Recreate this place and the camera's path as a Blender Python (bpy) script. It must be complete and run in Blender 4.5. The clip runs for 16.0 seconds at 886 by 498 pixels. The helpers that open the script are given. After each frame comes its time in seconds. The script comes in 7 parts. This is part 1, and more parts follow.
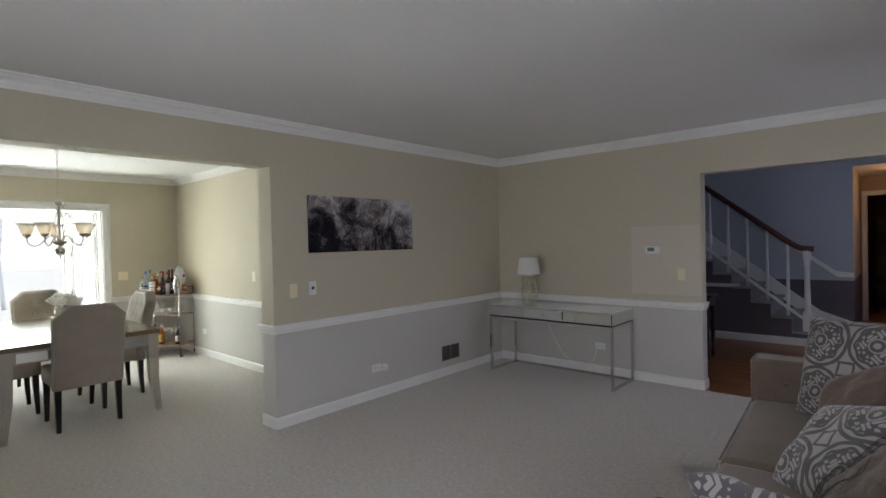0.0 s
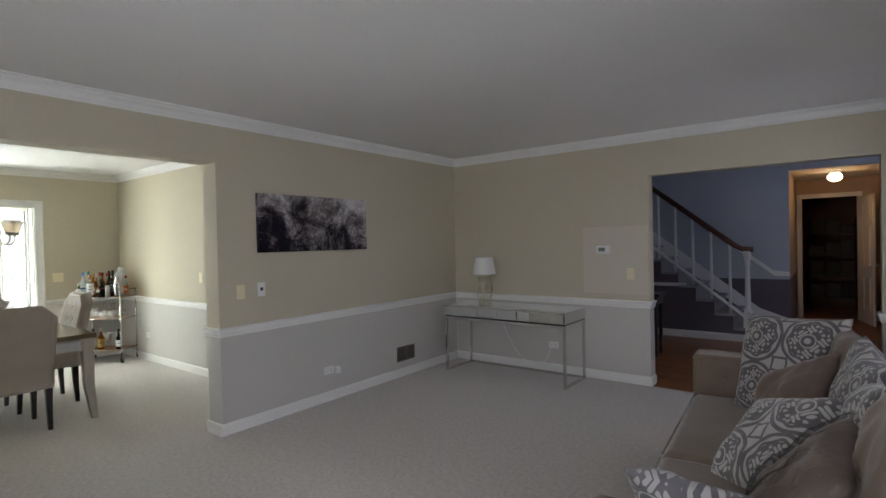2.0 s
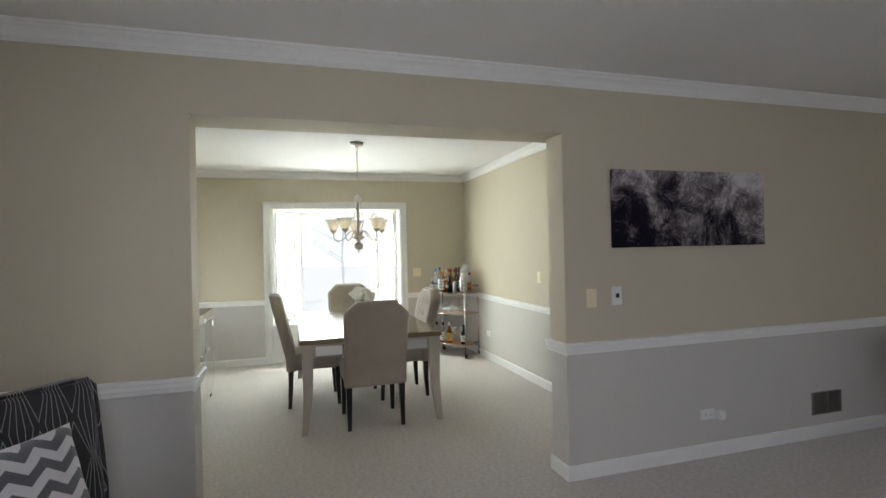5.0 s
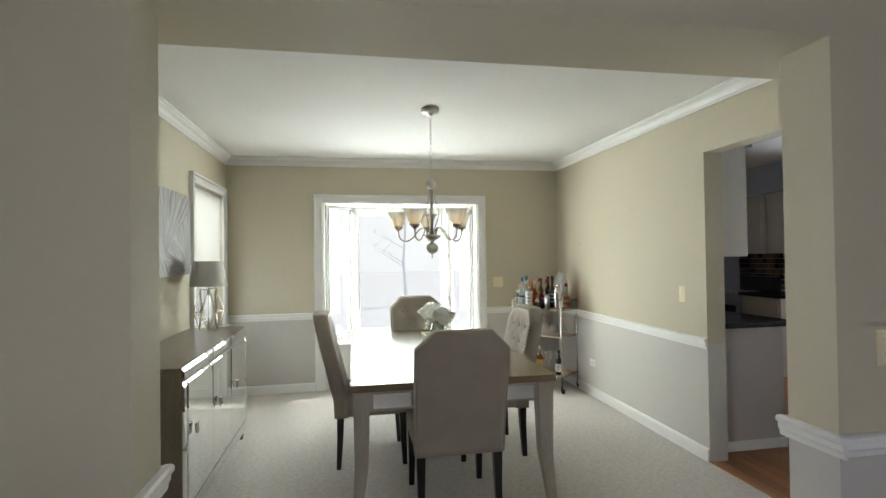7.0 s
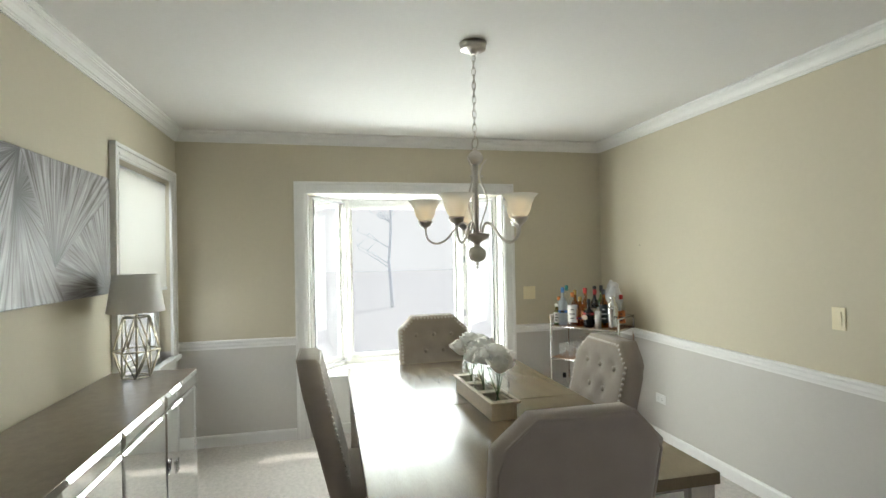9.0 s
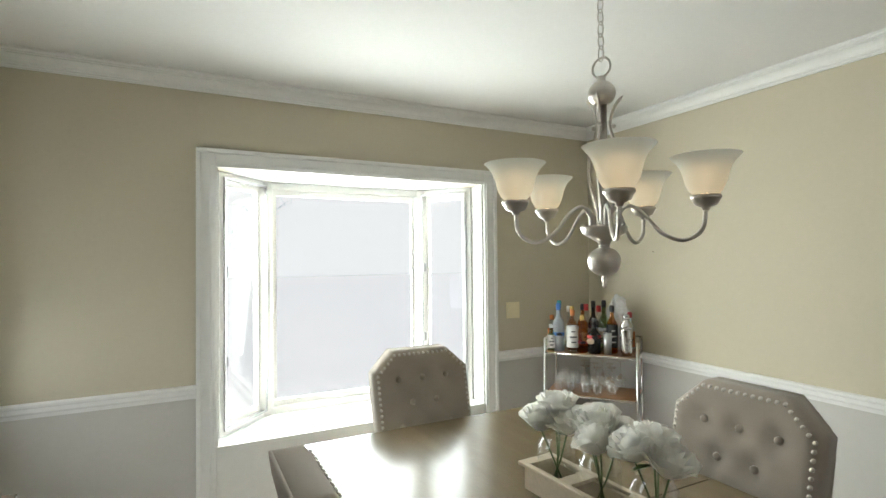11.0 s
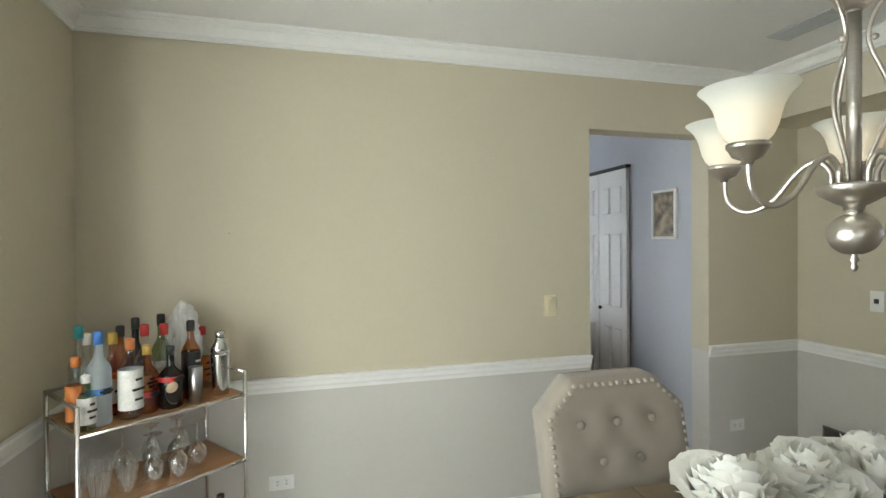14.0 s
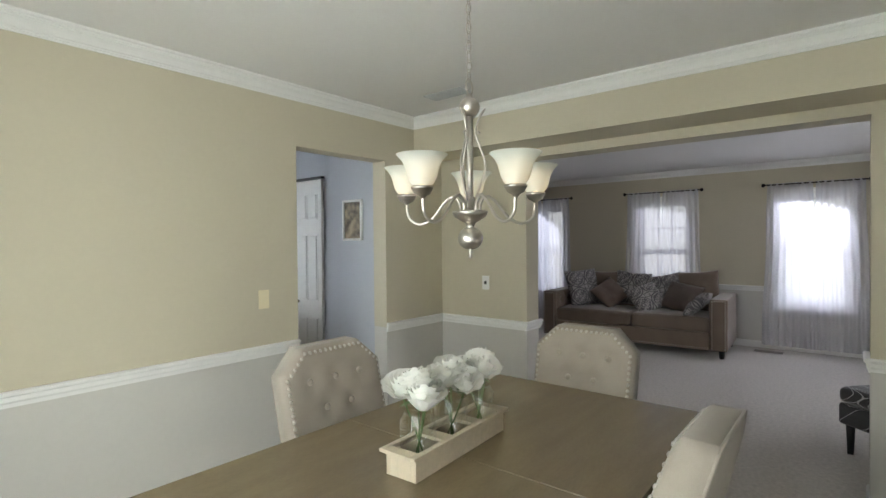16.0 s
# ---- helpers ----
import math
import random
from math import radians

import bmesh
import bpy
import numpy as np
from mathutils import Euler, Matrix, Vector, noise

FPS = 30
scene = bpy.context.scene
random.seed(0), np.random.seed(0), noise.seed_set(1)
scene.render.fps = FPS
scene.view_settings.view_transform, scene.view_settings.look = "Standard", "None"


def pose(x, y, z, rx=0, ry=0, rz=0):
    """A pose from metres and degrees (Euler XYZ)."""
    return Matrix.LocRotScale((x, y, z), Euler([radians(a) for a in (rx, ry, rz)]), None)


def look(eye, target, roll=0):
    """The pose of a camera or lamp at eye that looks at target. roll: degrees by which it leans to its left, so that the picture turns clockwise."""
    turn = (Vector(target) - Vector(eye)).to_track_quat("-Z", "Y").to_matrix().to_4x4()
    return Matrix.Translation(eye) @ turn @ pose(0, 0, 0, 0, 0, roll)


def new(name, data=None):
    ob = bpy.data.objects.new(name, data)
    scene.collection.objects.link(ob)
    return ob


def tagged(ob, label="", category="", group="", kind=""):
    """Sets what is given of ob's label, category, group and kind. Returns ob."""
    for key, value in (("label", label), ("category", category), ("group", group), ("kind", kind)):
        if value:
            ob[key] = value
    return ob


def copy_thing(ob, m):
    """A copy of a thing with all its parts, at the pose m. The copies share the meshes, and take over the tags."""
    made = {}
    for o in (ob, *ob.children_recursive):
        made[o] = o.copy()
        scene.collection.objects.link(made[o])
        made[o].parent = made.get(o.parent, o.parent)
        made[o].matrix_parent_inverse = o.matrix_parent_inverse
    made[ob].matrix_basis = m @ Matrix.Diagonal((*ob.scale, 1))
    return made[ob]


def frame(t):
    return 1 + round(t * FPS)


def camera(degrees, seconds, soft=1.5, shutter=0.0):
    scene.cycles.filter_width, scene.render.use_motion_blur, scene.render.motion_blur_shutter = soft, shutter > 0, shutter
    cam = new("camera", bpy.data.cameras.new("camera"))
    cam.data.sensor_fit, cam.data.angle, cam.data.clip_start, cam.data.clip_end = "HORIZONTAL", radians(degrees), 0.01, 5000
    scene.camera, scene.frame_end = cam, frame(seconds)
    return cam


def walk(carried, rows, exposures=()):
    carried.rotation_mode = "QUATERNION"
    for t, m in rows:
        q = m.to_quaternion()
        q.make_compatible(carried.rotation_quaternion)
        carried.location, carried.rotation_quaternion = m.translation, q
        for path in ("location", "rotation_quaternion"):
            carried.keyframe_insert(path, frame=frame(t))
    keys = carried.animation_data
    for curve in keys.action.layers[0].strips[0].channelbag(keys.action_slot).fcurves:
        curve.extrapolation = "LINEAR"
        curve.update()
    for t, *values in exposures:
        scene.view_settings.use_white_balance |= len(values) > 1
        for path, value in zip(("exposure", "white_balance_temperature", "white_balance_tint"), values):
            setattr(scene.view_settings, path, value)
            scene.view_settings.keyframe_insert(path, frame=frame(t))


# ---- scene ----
cam = camera(82.6, 16.0)
PATH = [
    (0, (0.007, -0.022, 1.48), (-1.328, 1.467, 1.452), -1.4),
    (0.5, (-0.002, -0.034, 1.491), (-1.258, 1.522, 1.457), -1.4),
    (1, (0.013, -0.035, 1.491), (-1.234, 1.529, 1.459), -1.4),
    (1.5, (0.057, 0.002, 1.491), (-1.178, 1.575, 1.46), -1.4),
    (2, (0.025, 0.038, 1.471), (-1.188, 1.628, 1.442), -1.3),
    (2.5, (-0.067, 0.093, 1.458), (-1.269, 1.691, 1.427), -1.3),
    (3, (-0.179, 0.191, 1.433), (-1.479, 1.71, 1.406), -1.4),
    (3.5, (-0.318, 0.273, 1.409), (-1.844, 1.566, 1.395), -1.4),
    (4, (-0.565, 0.32, 1.395), (-2.266, 1.371, 1.394), -1.3),
    (4.5, (-0.768, 0.348, 1.391), (-2.588, 1.176, 1.394), -1.4),
    (5, (-0.995, 0.468, 1.423), (-2.907, 1.055, 1.428), -1.3),
    (5.2, (-1.092, 0.509, 1.431), (-3.027, 1.016, 1.431), -1.3),
    (7.3, (-2.558, 0.549, 1.424), (-4.525, 0.909, 1.452), -0.8),
    (7.5, (-2.681, 0.519, 1.438), (-4.645, 0.9, 1.46), -0.9),
    (8, (-2.976, 0.508, 1.454), (-4.938, 0.898, 1.479), -0.9),
    (8.5, (-3.31, 0.434, 1.453), (-5.266, 0.851, 1.477), -0.8),
    (9, (-3.632, 0.436, 1.485), (-5.583, 0.878, 1.505), -1.1),
    (9.2, (-3.754, 0.432, 1.485), (-5.702, 0.887, 1.518), -1.1),
    (11.3, (-5.139, 0.093, 1.5), (-6.854, 1.121, 1.515), -0.4),
    (11.5, (-5.285, 0.096, 1.504), (-6.948, 1.207, 1.503), -0.3),
    (12, (-5.694, 0.069, 1.505), (-7.149, 1.44, 1.504), -0.6),
    (12.5, (-6.104, 0.084, 1.449), (-7.232, 1.735, 1.477), -0.6),
    (13, (-6.405, 0.208, 1.446), (-7.138, 2.068, 1.468), -0.8),
    (13.5, (-6.679, 0.274, 1.431), (-6.877, 2.264, 1.462), -1.1),
    (14, (-6.968, 0.4, 1.471), (-6.442, 2.329, 1.449), -0.5),
    (14.5, (-7.137, 0.513, 1.46), (-6.087, 2.215, 1.438), -0.6),
    (15, (-7.287, 0.468, 1.474), (-5.857, 1.865, 1.452), -0.6),
    (15.5, (-7.342, 0.245, 1.454), (-5.81, 1.53, 1.43), -0.6),
    (16, (-7.388, 0.077, 1.47), (-5.84, 1.343, 1.442), -0.5),
]
EXPOSURES = [(0.0, -0.10), (3.0, -0.08), (5.0, -0.10), (8.0, -0.30), (12.0, -0.36), (13.5, -0.38), (15.0, -0.52), (16.0, -0.48)]
walk(cam, [(t, look(eye, target, roll)) for t, eye, target, roll in PATH], EXPOSURES)

# ---- world and sun ----
SUN_TRAVEL = Vector((0.64, -0.57, -1.0)).normalized()
world = bpy.data.worlds.new("sky")
scene.world = world
world.use_nodes = True
wn = world.node_tree
sky = wn.nodes.new("ShaderNodeTexSky")
sky.sky_type, sky.sun_disc = "NISHITA", False
sky.sun_elevation = math.asin(-SUN_TRAVEL.z)
sky.sun_rotation = math.atan2(-SUN_TRAVEL.x, -SUN_TRAVEL.y)
wn.links.new(sky.outputs[0], wn.nodes["Background"].inputs[0])
wn.nodes["Background"].inputs[1].default_value = 0.15
sun = new("sun", bpy.data.lights.new("sun", "SUN"))
sun.data.energy, sun.data.angle, sun.data.color = 3.3, radians(0.5), (1.0, 0.96, 0.90)
sun.matrix_world = look((0, 0, 30), Vector((0, 0, 30)) + SUN_TRAVEL)


def window_light(name, at, target, w, h, energy, color=(0.86, 0.93, 1.0)):
    d = bpy.data.lights.new(name, "AREA")
    d.shape, d.size, d.size_y, d.energy, d.color = "RECTANGLE", w, h, energy, color
    ob = new(name, d)
    ob.matrix_world = look(at, target)
    return ob


# skylight in the window openings
window_light("skylight_bay", (-8.62, 1.15, 1.30), (-5.0, 1.15, 1.0), 1.2, 1.5, 102, (0.94, 1.0, 0.97))
window_light("skylight_bay_south", (-8.30, 0.30, 1.30), (-6.9, 1.6, 1.2), 0.5, 1.4, 48, (0.94, 1.0, 0.97))
window_light("skylight_bay_north", (-8.30, 1.98, 1.30), (-6.8, 1.0, 1.1), 0.5, 1.4, 28, (0.94, 1.0, 0.97))
window_light("skylight_south", (-7.27, -0.92, 1.40), (-7.2, 2.0, 1.0), 0.9, 1.2, 15)
for wy, watts, aim in ((4.32, 12, 5.4), (2.33, 4.5, 2.6), (0.48, 25, 0.9)):
    window_light("skylight_east", (0.80, wy, 1.30), (-2.4, aim, 0.0), 0.75, 1.4, watts, (0.82, 0.84, 1.0)).data.spread = radians(150)
window_light("skylight_living_south", (-1.65, -1.80, 1.32), (-2.2, 5.0, 0.7), 1.3, 1.4, 25, (0.88, 0.90, 1.0)).data.spread = radians(120)
window_light("skylight_foyer", (2.2, 7.0, 2.3), (-1.5, 8.6, 1.9), 0.9, 1.2, 11, (0.50, 0.62, 1.0))
window_light("skylight_kitchen", (-8.0, 6.75, 1.4), (-7.0, 4.0, 0.9), 1.3, 1.3, 300)


# ---- materials ----
def srgb(h):
    c = [int(h[i:i + 2], 16) / 255 for i in (0, 2, 4)]
    return tuple(v / 12.92 if v <= 0.04045 else ((v + 0.055) / 1.055) ** 2.4 for v in c) + (1.0,)


def mat(name, color, rough=0.6, metal=0.0, vary=0.06, scale=6.0, grain=60.0, bump=0.0, bump_scale=200.0, color2=None,
        stretch=(1, 1, 1), coat=0.0, sheen=0.0, spec=0.5, per_object=0.0):
    """Principled paint with variation at two scales and fine relief, in object space."""
    m = bpy.data.materials.new(name)
    m.use_nodes = True
    nt = m.node_tree
    b = nt.nodes["Principled BSDF"]
    color = srgb(color) if isinstance(color, str) else (*color, 1.0)[:4]
    color2 = (srgb(color2) if isinstance(color2, str) else color2) if color2 else tuple(c * (1 - 4 * vary) for c in color[:3]) + (1.0,)
    tc = nt.nodes.new("ShaderNodeTexCoord")
    mp = nt.nodes.new("ShaderNodeMapping")
    mp.inputs["Scale"].default_value = stretch
    nt.links.new(tc.outputs["Object"], mp.inputs[0])
    n1, n2 = nt.nodes.new("ShaderNodeTexNoise"), nt.nodes.new("ShaderNodeTexNoise")
    n1.inputs["Scale"].default_value, n2.inputs["Scale"].default_value = scale, grain
    n1.inputs["Detail"].default_value, n2.inputs["Detail"].default_value = 4, 3
    for n in (n1, n2):
        nt.links.new(mp.outputs[0], n.inputs["Vector"])
    add = nt.nodes.new("ShaderNodeMath")
    add.operation = "ADD"
    nt.links.new(n1.outputs[0], add.inputs[0])
    nt.links.new(n2.outputs[0], add.inputs[1])
    ramp = nt.nodes.new("ShaderNodeMapRange")
    ramp.inputs[1].default_value, ramp.inputs[2].default_value = 0.7, 1.3
    nt.links.new(add.outputs[0], ramp.inputs[0])
    mix = nt.nodes.new("ShaderNodeMix")
    mix.data_type = "RGBA"
    mix.inputs[6].default_value, mix.inputs[7].default_value = color, color2
    nt.links.new(ramp.outputs[0], mix.inputs[0])
    out = mix.outputs[2]
    if per_object:
        oi = nt.nodes.new("ShaderNodeObjectInfo")
        mr = nt.nodes.new("ShaderNodeMapRange")
        mr.inputs[3].default_value, mr.inputs[4].default_value = 1 - per_object, 1 + per_object
        nt.links.new(oi.outputs["Random"], mr.inputs[0])
        hs = nt.nodes.new("ShaderNodeHueSaturation")
        nt.links.new(mr.outputs[0], hs.inputs["Value"])
        nt.links.new(out, hs.inputs["Color"])
        out = hs.outputs[0]
    nt.links.new(out, b.inputs["Base Color"])
    b.inputs["Roughness"].default_value, b.inputs["Metallic"].default_value = rough, metal
    b.inputs["Specular IOR Level"].default_value = spec
    if coat:
        b.inputs["Coat Weight"].default_value, b.inputs["Coat Roughness"].default_value = coat, 0.12
    if sheen:
        b.inputs["Sheen Weight"].default_value, b.inputs["Sheen Roughness"].default_value = sheen, 0.4
    if bump:
        n3 = nt.nodes.new("ShaderNodeTexNoise")
        n3.inputs["Scale"].default_value, n3.inputs["Detail"].default_value = bump_scale, 4
        nt.links.new(mp.outputs[0], n3.inputs["Vector"])
        bp = nt.nodes.new("ShaderNodeBump")
        bp.inputs["Strength"].default_value, bp.inputs["Distance"].default_value = bump, 0.004
        nt.links.new(n3.outputs[0], bp.inputs["Height"])
        nt.links.new(bp.outputs[0], b.inputs["Normal"])
    return m


WALL_UP = mat("beige_wall_paint", (0.565, 0.515, 0.39), 0.75, vary=0.008, scale=1.5, grain=40, bump=0.02, bump_scale=180)
WALL_LOW = mat("greige_wall_paint", (0.58, 0.56, 0.52), 0.75, vary=0.008, scale=1.5, grain=40, bump=0.02, bump_scale=180)
WALL_PATCH = mat("touched_up_wall_paint", (0.63, 0.57, 0.47), 0.7, vary=0.008, scale=2, bump=0.02, bump_scale=180)
WALL_BLUE = mat("grey_hall_paint", (0.48, 0.50, 0.55), 0.75, vary=0.01, scale=1.5, bump=0.02, bump_scale=180)
WALL_PLUM = mat("dark_plum_hall_paint", (0.13, 0.105, 0.125), 0.7, vary=0.02, scale=1.5, bump=0.02, bump_scale=180)
WALL_TAN = mat("tan_corridor_paint", (0.50, 0.38, 0.26), 0.75, vary=0.01, scale=1.5, bump=0.02, bump_scale=180)
CEIL = mat("white_ceiling_paint", (0.78, 0.77, 0.75), 0.85, vary=0.008, scale=1.2, bump=0.1, bump_scale=300)
TRIM = mat("white_trim_paint", (0.83, 0.825, 0.80), 0.42, vary=0.012, scale=3, grain=30, bump=0.03, bump_scale=90)
CARPET = mat("cream_carpet", (0.69, 0.645, 0.60), 0.95, vary=0.075, scale=36, grain=170, bump=1.0, bump_scale=170, sheen=0.25, spec=0.1)
WOOD_FLOOR = mat("oak_floor_boards", (0.30, 0.115, 0.036), 0.28, vary=0.08, scale=3, grain=40, stretch=(0.6, 9, 1), bump=0.05, bump_scale=30, per_object=0.28)
HANDRAIL_WOOD = mat("dark_handrail_wood", (0.11, 0.030, 0.016), 0.4, vary=0.08, scale=6, stretch=(1, 8, 8), coat=0.3)


def link_mix(nt, fac, a, b):
    n = nt.nodes.new("ShaderNodeMixShader")
    nt.links.new(a, n.inputs[1])
    nt.links.new(b, n.inputs[2])
    if isinstance(fac, float):
        n.inputs[0].default_value = fac
    else:
        nt.links.new(fac, n.inputs[0])
    return n.outputs[0]


def thin_glass(name, color=(1, 1, 1), gloss=0.9, face=0.05):
    """Thin clear or tinted glass: light goes straight through, and the sheen grows at grazing angles."""
    m = bpy.data.materials.new(name)
    m.use_nodes = True
    nt = m.node_tree
    nt.nodes.remove(nt.nodes["Principled BSDF"])
    t, g, f = nt.nodes.new("ShaderNodeBsdfTransparent"), nt.nodes.new("ShaderNodeBsdfGlossy"), nt.nodes.new("ShaderNodeLayerWeight")
    t.inputs[0].default_value = (*color, 1)
    g.inputs[0].default_value, g.inputs["Roughness"].default_value = (gloss, gloss, gloss, 1), 0.02
    f.inputs[0].default_value = 0.5
    pw, ma = nt.nodes.new("ShaderNodeMath"), nt.nodes.new("ShaderNodeMath")
    pw.operation, pw.inputs[1].default_value = "POWER", 2.4
    ma.operation, ma.inputs[1].default_value, ma.inputs[2].default_value = "MULTIPLY_ADD", 0.7, face
    nt.links.new(f.outputs["Facing"], pw.inputs[0])
    nt.links.new(pw.outputs[0], ma.inputs[0])
    nt.links.new(link_mix(nt, ma.outputs[0], t.outputs[0], g.outputs[0]), nt.nodes["Material Output"].inputs[0])
    return m


def thin(name, color, clear, through_=0.5):
    """A thin sheet: part clear, part a cloth or frosted skin that lets light through."""
    m = bpy.data.materials.new(name)
    m.use_nodes = True
    nt = m.node_tree
    nt.nodes.remove(nt.nodes["Principled BSDF"])
    d, t, c = nt.nodes.new("ShaderNodeBsdfDiffuse"), nt.nodes.new("ShaderNodeBsdfTranslucent"), nt.nodes.new("ShaderNodeBsdfTransparent")
    for n in (d, t):
        n.inputs[0].default_value = (*color, 1)
    body = link_mix(nt, through_, d.outputs[0], t.outputs[0])
    nt.links.new(link_mix(nt, clear, body, c.outputs[0]), nt.nodes["Material Output"].inputs[0])
    return m


def glow(name, color, strength):
    m = bpy.data.materials.new(name)
    m.use_nodes = True
    b = m.node_tree.nodes["Principled BSDF"]
    b.inputs["Base Color"].default_value = (*color, 1)
    b.inputs["Emission Color"].default_value, b.inputs["Emission Strength"].default_value = (*color, 1), strength
    return m


PANE = thin_glass("window_glass", (0.98, 0.99, 0.985), 0.9, 0.012)
CLEAR = thin_glass("clear_glass", (0.96, 0.97, 0.97), 1.0, 0.24)
JAR_GLASS = thin_glass("jar_glass", (0.97, 0.985, 0.975), 0.9, 0.05)
SHEER = thin("sheer_white_voile", (0.92, 0.92, 0.97), 0.46, 0.55)
BLIND = thin("white_roller_blind", (0.80, 0.79, 0.74), 0.02)
FROST = thin("frosted_glass", (0.74, 0.77, 0.73), 0.03)
LAMPSHADE = mat("white_linen_shade", (0.80, 0.79, 0.76), 0.8, vary=0.02, grain=300, bump=0.15, bump_scale=500)
NICKEL = mat("brushed_nickel", (0.64, 0.60, 0.55), 0.36, 1.0, vary=0.03, scale=20, grain=200, stretch=(1, 1, 12))
CHROME = mat("polished_chrome", (0.70, 0.69, 0.68), 0.12, 1.0, vary=0.02)
MIRROR = mat("mirror_glass", (0.80, 0.82, 0.81), 0.02, 1.0, vary=0.004)
GOLD = mat("pale_gold_wire", (0.82, 0.77, 0.62), 0.32, 1.0, vary=0.03)
BLACK = mat("black_lacquer", (0.012, 0.011, 0.011), 0.28, vary=0.05)
IRON = mat("dark_bronze_rod", (0.03, 0.026, 0.024), 0.4, 0.6)
LINEN = mat("grey_beige_linen", (0.395, 0.345, 0.29), 0.92, vary=0.035, scale=8, grain=420, bump=0.35, bump_scale=620, sheen=0.3, spec=0.2)
VELVET = mat("taupe_velvet", (0.215, 0.163, 0.126), 0.85, vary=0.05, scale=5, grain=160, bump=0.2, bump_scale=420, sheen=0.45, spec=0.2)
SATIN = mat("brown_satin", (0.18, 0.127, 0.10), 0.58, vary=0.06, scale=7, bump=0.5, bump_scale=22, sheen=0.3)
TABLE = mat("champagne_brown_lacquer", (0.22, 0.17, 0.10), 0.24, vary=0.05, scale=3, grain=50, stretch=(1, 6, 1), coat=0.25, bump=0.03, bump_scale=60)
TABLE_LEG = mat("champagne_silver_paint", (0.46, 0.42, 0.36), 0.38, 0.25, vary=0.05, scale=9, grain=90, stretch=(1, 1, 0.2))
BUFFET = mat("dark_champagne_wood", (0.27, 0.225, 0.18), 0.30, 0.35, vary=0.07, scale=3, grain=30, stretch=(8, 8, 1), coat=0.15)
ALMOND = mat("almond_plastic", (0.80, 0.72, 0.50), 0.4, vary=0.01)
WHITE_PLASTIC = mat("white_plastic", (0.78, 0.78, 0.76), 0.35, vary=0.01)
DARK_SLOT = mat("dark_slot", (0.02, 0.02, 0.02), 0.6)
VENT = mat("brown_grey_vent_metal", (0.20, 0.175, 0.155), 0.5, 0.2, vary=0.04)
OAK_SHELF = mat("varnished_shelf_wood", (0.40, 0.20, 0.085), 0.4, vary=0.08, scale=5, stretch=(1, 8, 1))
PALE_WOOD = mat("pale_whitewashed_wood", (0.66, 0.56, 0.42), 0.6, vary=0.04, scale=6, grain=60, stretch=(1, 8, 1), bump=0.1, bump_scale=60)
PETAL = thin("white_petal", (0.97, 0.965, 0.93), 0.0, 0.45)
STEM = mat("green_stem", (0.09, 0.16, 0.04), 0.5, vary=0.1)
KITCHEN_WHITE = mat("cream_cabinet_paint", (0.62, 0.58, 0.51), 0.45, vary=0.015, scale=3)
PANEL_GREIGE = mat("greige_panel_paint", (0.50, 0.46, 0.43), 0.6, vary=0.015, scale=3)
GRANITE = mat("black_granite", (0.018, 0.018, 0.02), 0.12, vary=0.2, scale=60, grain=300)
STEEL = mat("stainless_steel", (0.45, 0.45, 0.46), 0.3, 1.0, vary=0.03, stretch=(1, 1, 20))
STAIR_CARPET = mat("grey_stair_carpet", (0.40, 0.39, 0.41), 0.95, vary=0.05, grain=240, bump=0.7, bump_scale=380)
# Near-white albedo puts the overexposure of the lawn into its colour.
OVEREXPOSED_LAWN = mat("overexposed_lawn", (0.83, 0.81, 0.77), 0.9, vary=0.015, scale=0.6, grain=8)
# Bark is whitened so the backlit tree fades into the glare.
BARK = mat("overexposed_birch_bark", (0.84, 0.86, 0.88), 0.9, vary=0.03, scale=4, stretch=(3, 3, 0.6), bump=0.5, bump_scale=20)
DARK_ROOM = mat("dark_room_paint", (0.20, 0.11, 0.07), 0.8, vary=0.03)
DARK_BOX = mat("dark_cardboard", (0.06, 0.05, 0.045), 0.8, vary=0.1, per_object=0.4)
# Emission alone stands in for the overexposed view outside.
GLOW_BACKDROP = glow("glowing_backdrop", (0.96, 0.97, 0.99), 1.2)
GLOW_BACKDROP.node_tree.nodes["Principled BSDF"].inputs["Base Color"].default_value = (0, 0, 0, 1)
GLOW_BACKDROP.node_tree.nodes["Principled BSDF"].inputs["Specular IOR Level"].default_value = 0


# ---- building helpers ----
def box(bm, a, b, bevel=0.0, seg=2):
    a, b = Vector(a), Vector(b)
    r = bmesh.ops.create_cube(bm, size=1.0)
    vs = r["verts"]
    size, mid = b - a, (a + b) / 2
    for v in vs:
        v.co = Vector((v.co.x * size.x, v.co.y * size.y, v.co.z * size.z)) + mid
    if bevel:
        es = list({e for v in vs for e in v.link_edges})
        bmesh.ops.bevel(bm, geom=es, offset=bevel, segments=seg, profile=0.5, affect="EDGES")
    return bm


def prism(bm, poly, axis, lo, hi):
    """A flat outline (u, v) drawn out along an axis: 0 x, 1 y, 2 z; u and v are the other two axes in order."""
    def at(u, v, w):
        return {0: (w, u, v), 1: (u, w, v), 2: (u, v, w)}[axis]
    lo_v = [bm.verts.new(at(u, v, lo)) for u, v in poly]
    hi_v = [bm.verts.new(at(u, v, hi)) for u, v in poly]
    n = len(poly)
    fs = [bm.faces.new(lo_v), bm.faces.new(hi_v[::-1])]
    for i in range(n):
        fs.append(bm.faces.new((lo_v[i], hi_v[i], hi_v[(i + 1) % n], lo_v[(i + 1) % n])))
    bmesh.ops.recalc_face_normals(bm, faces=fs)
    return bm


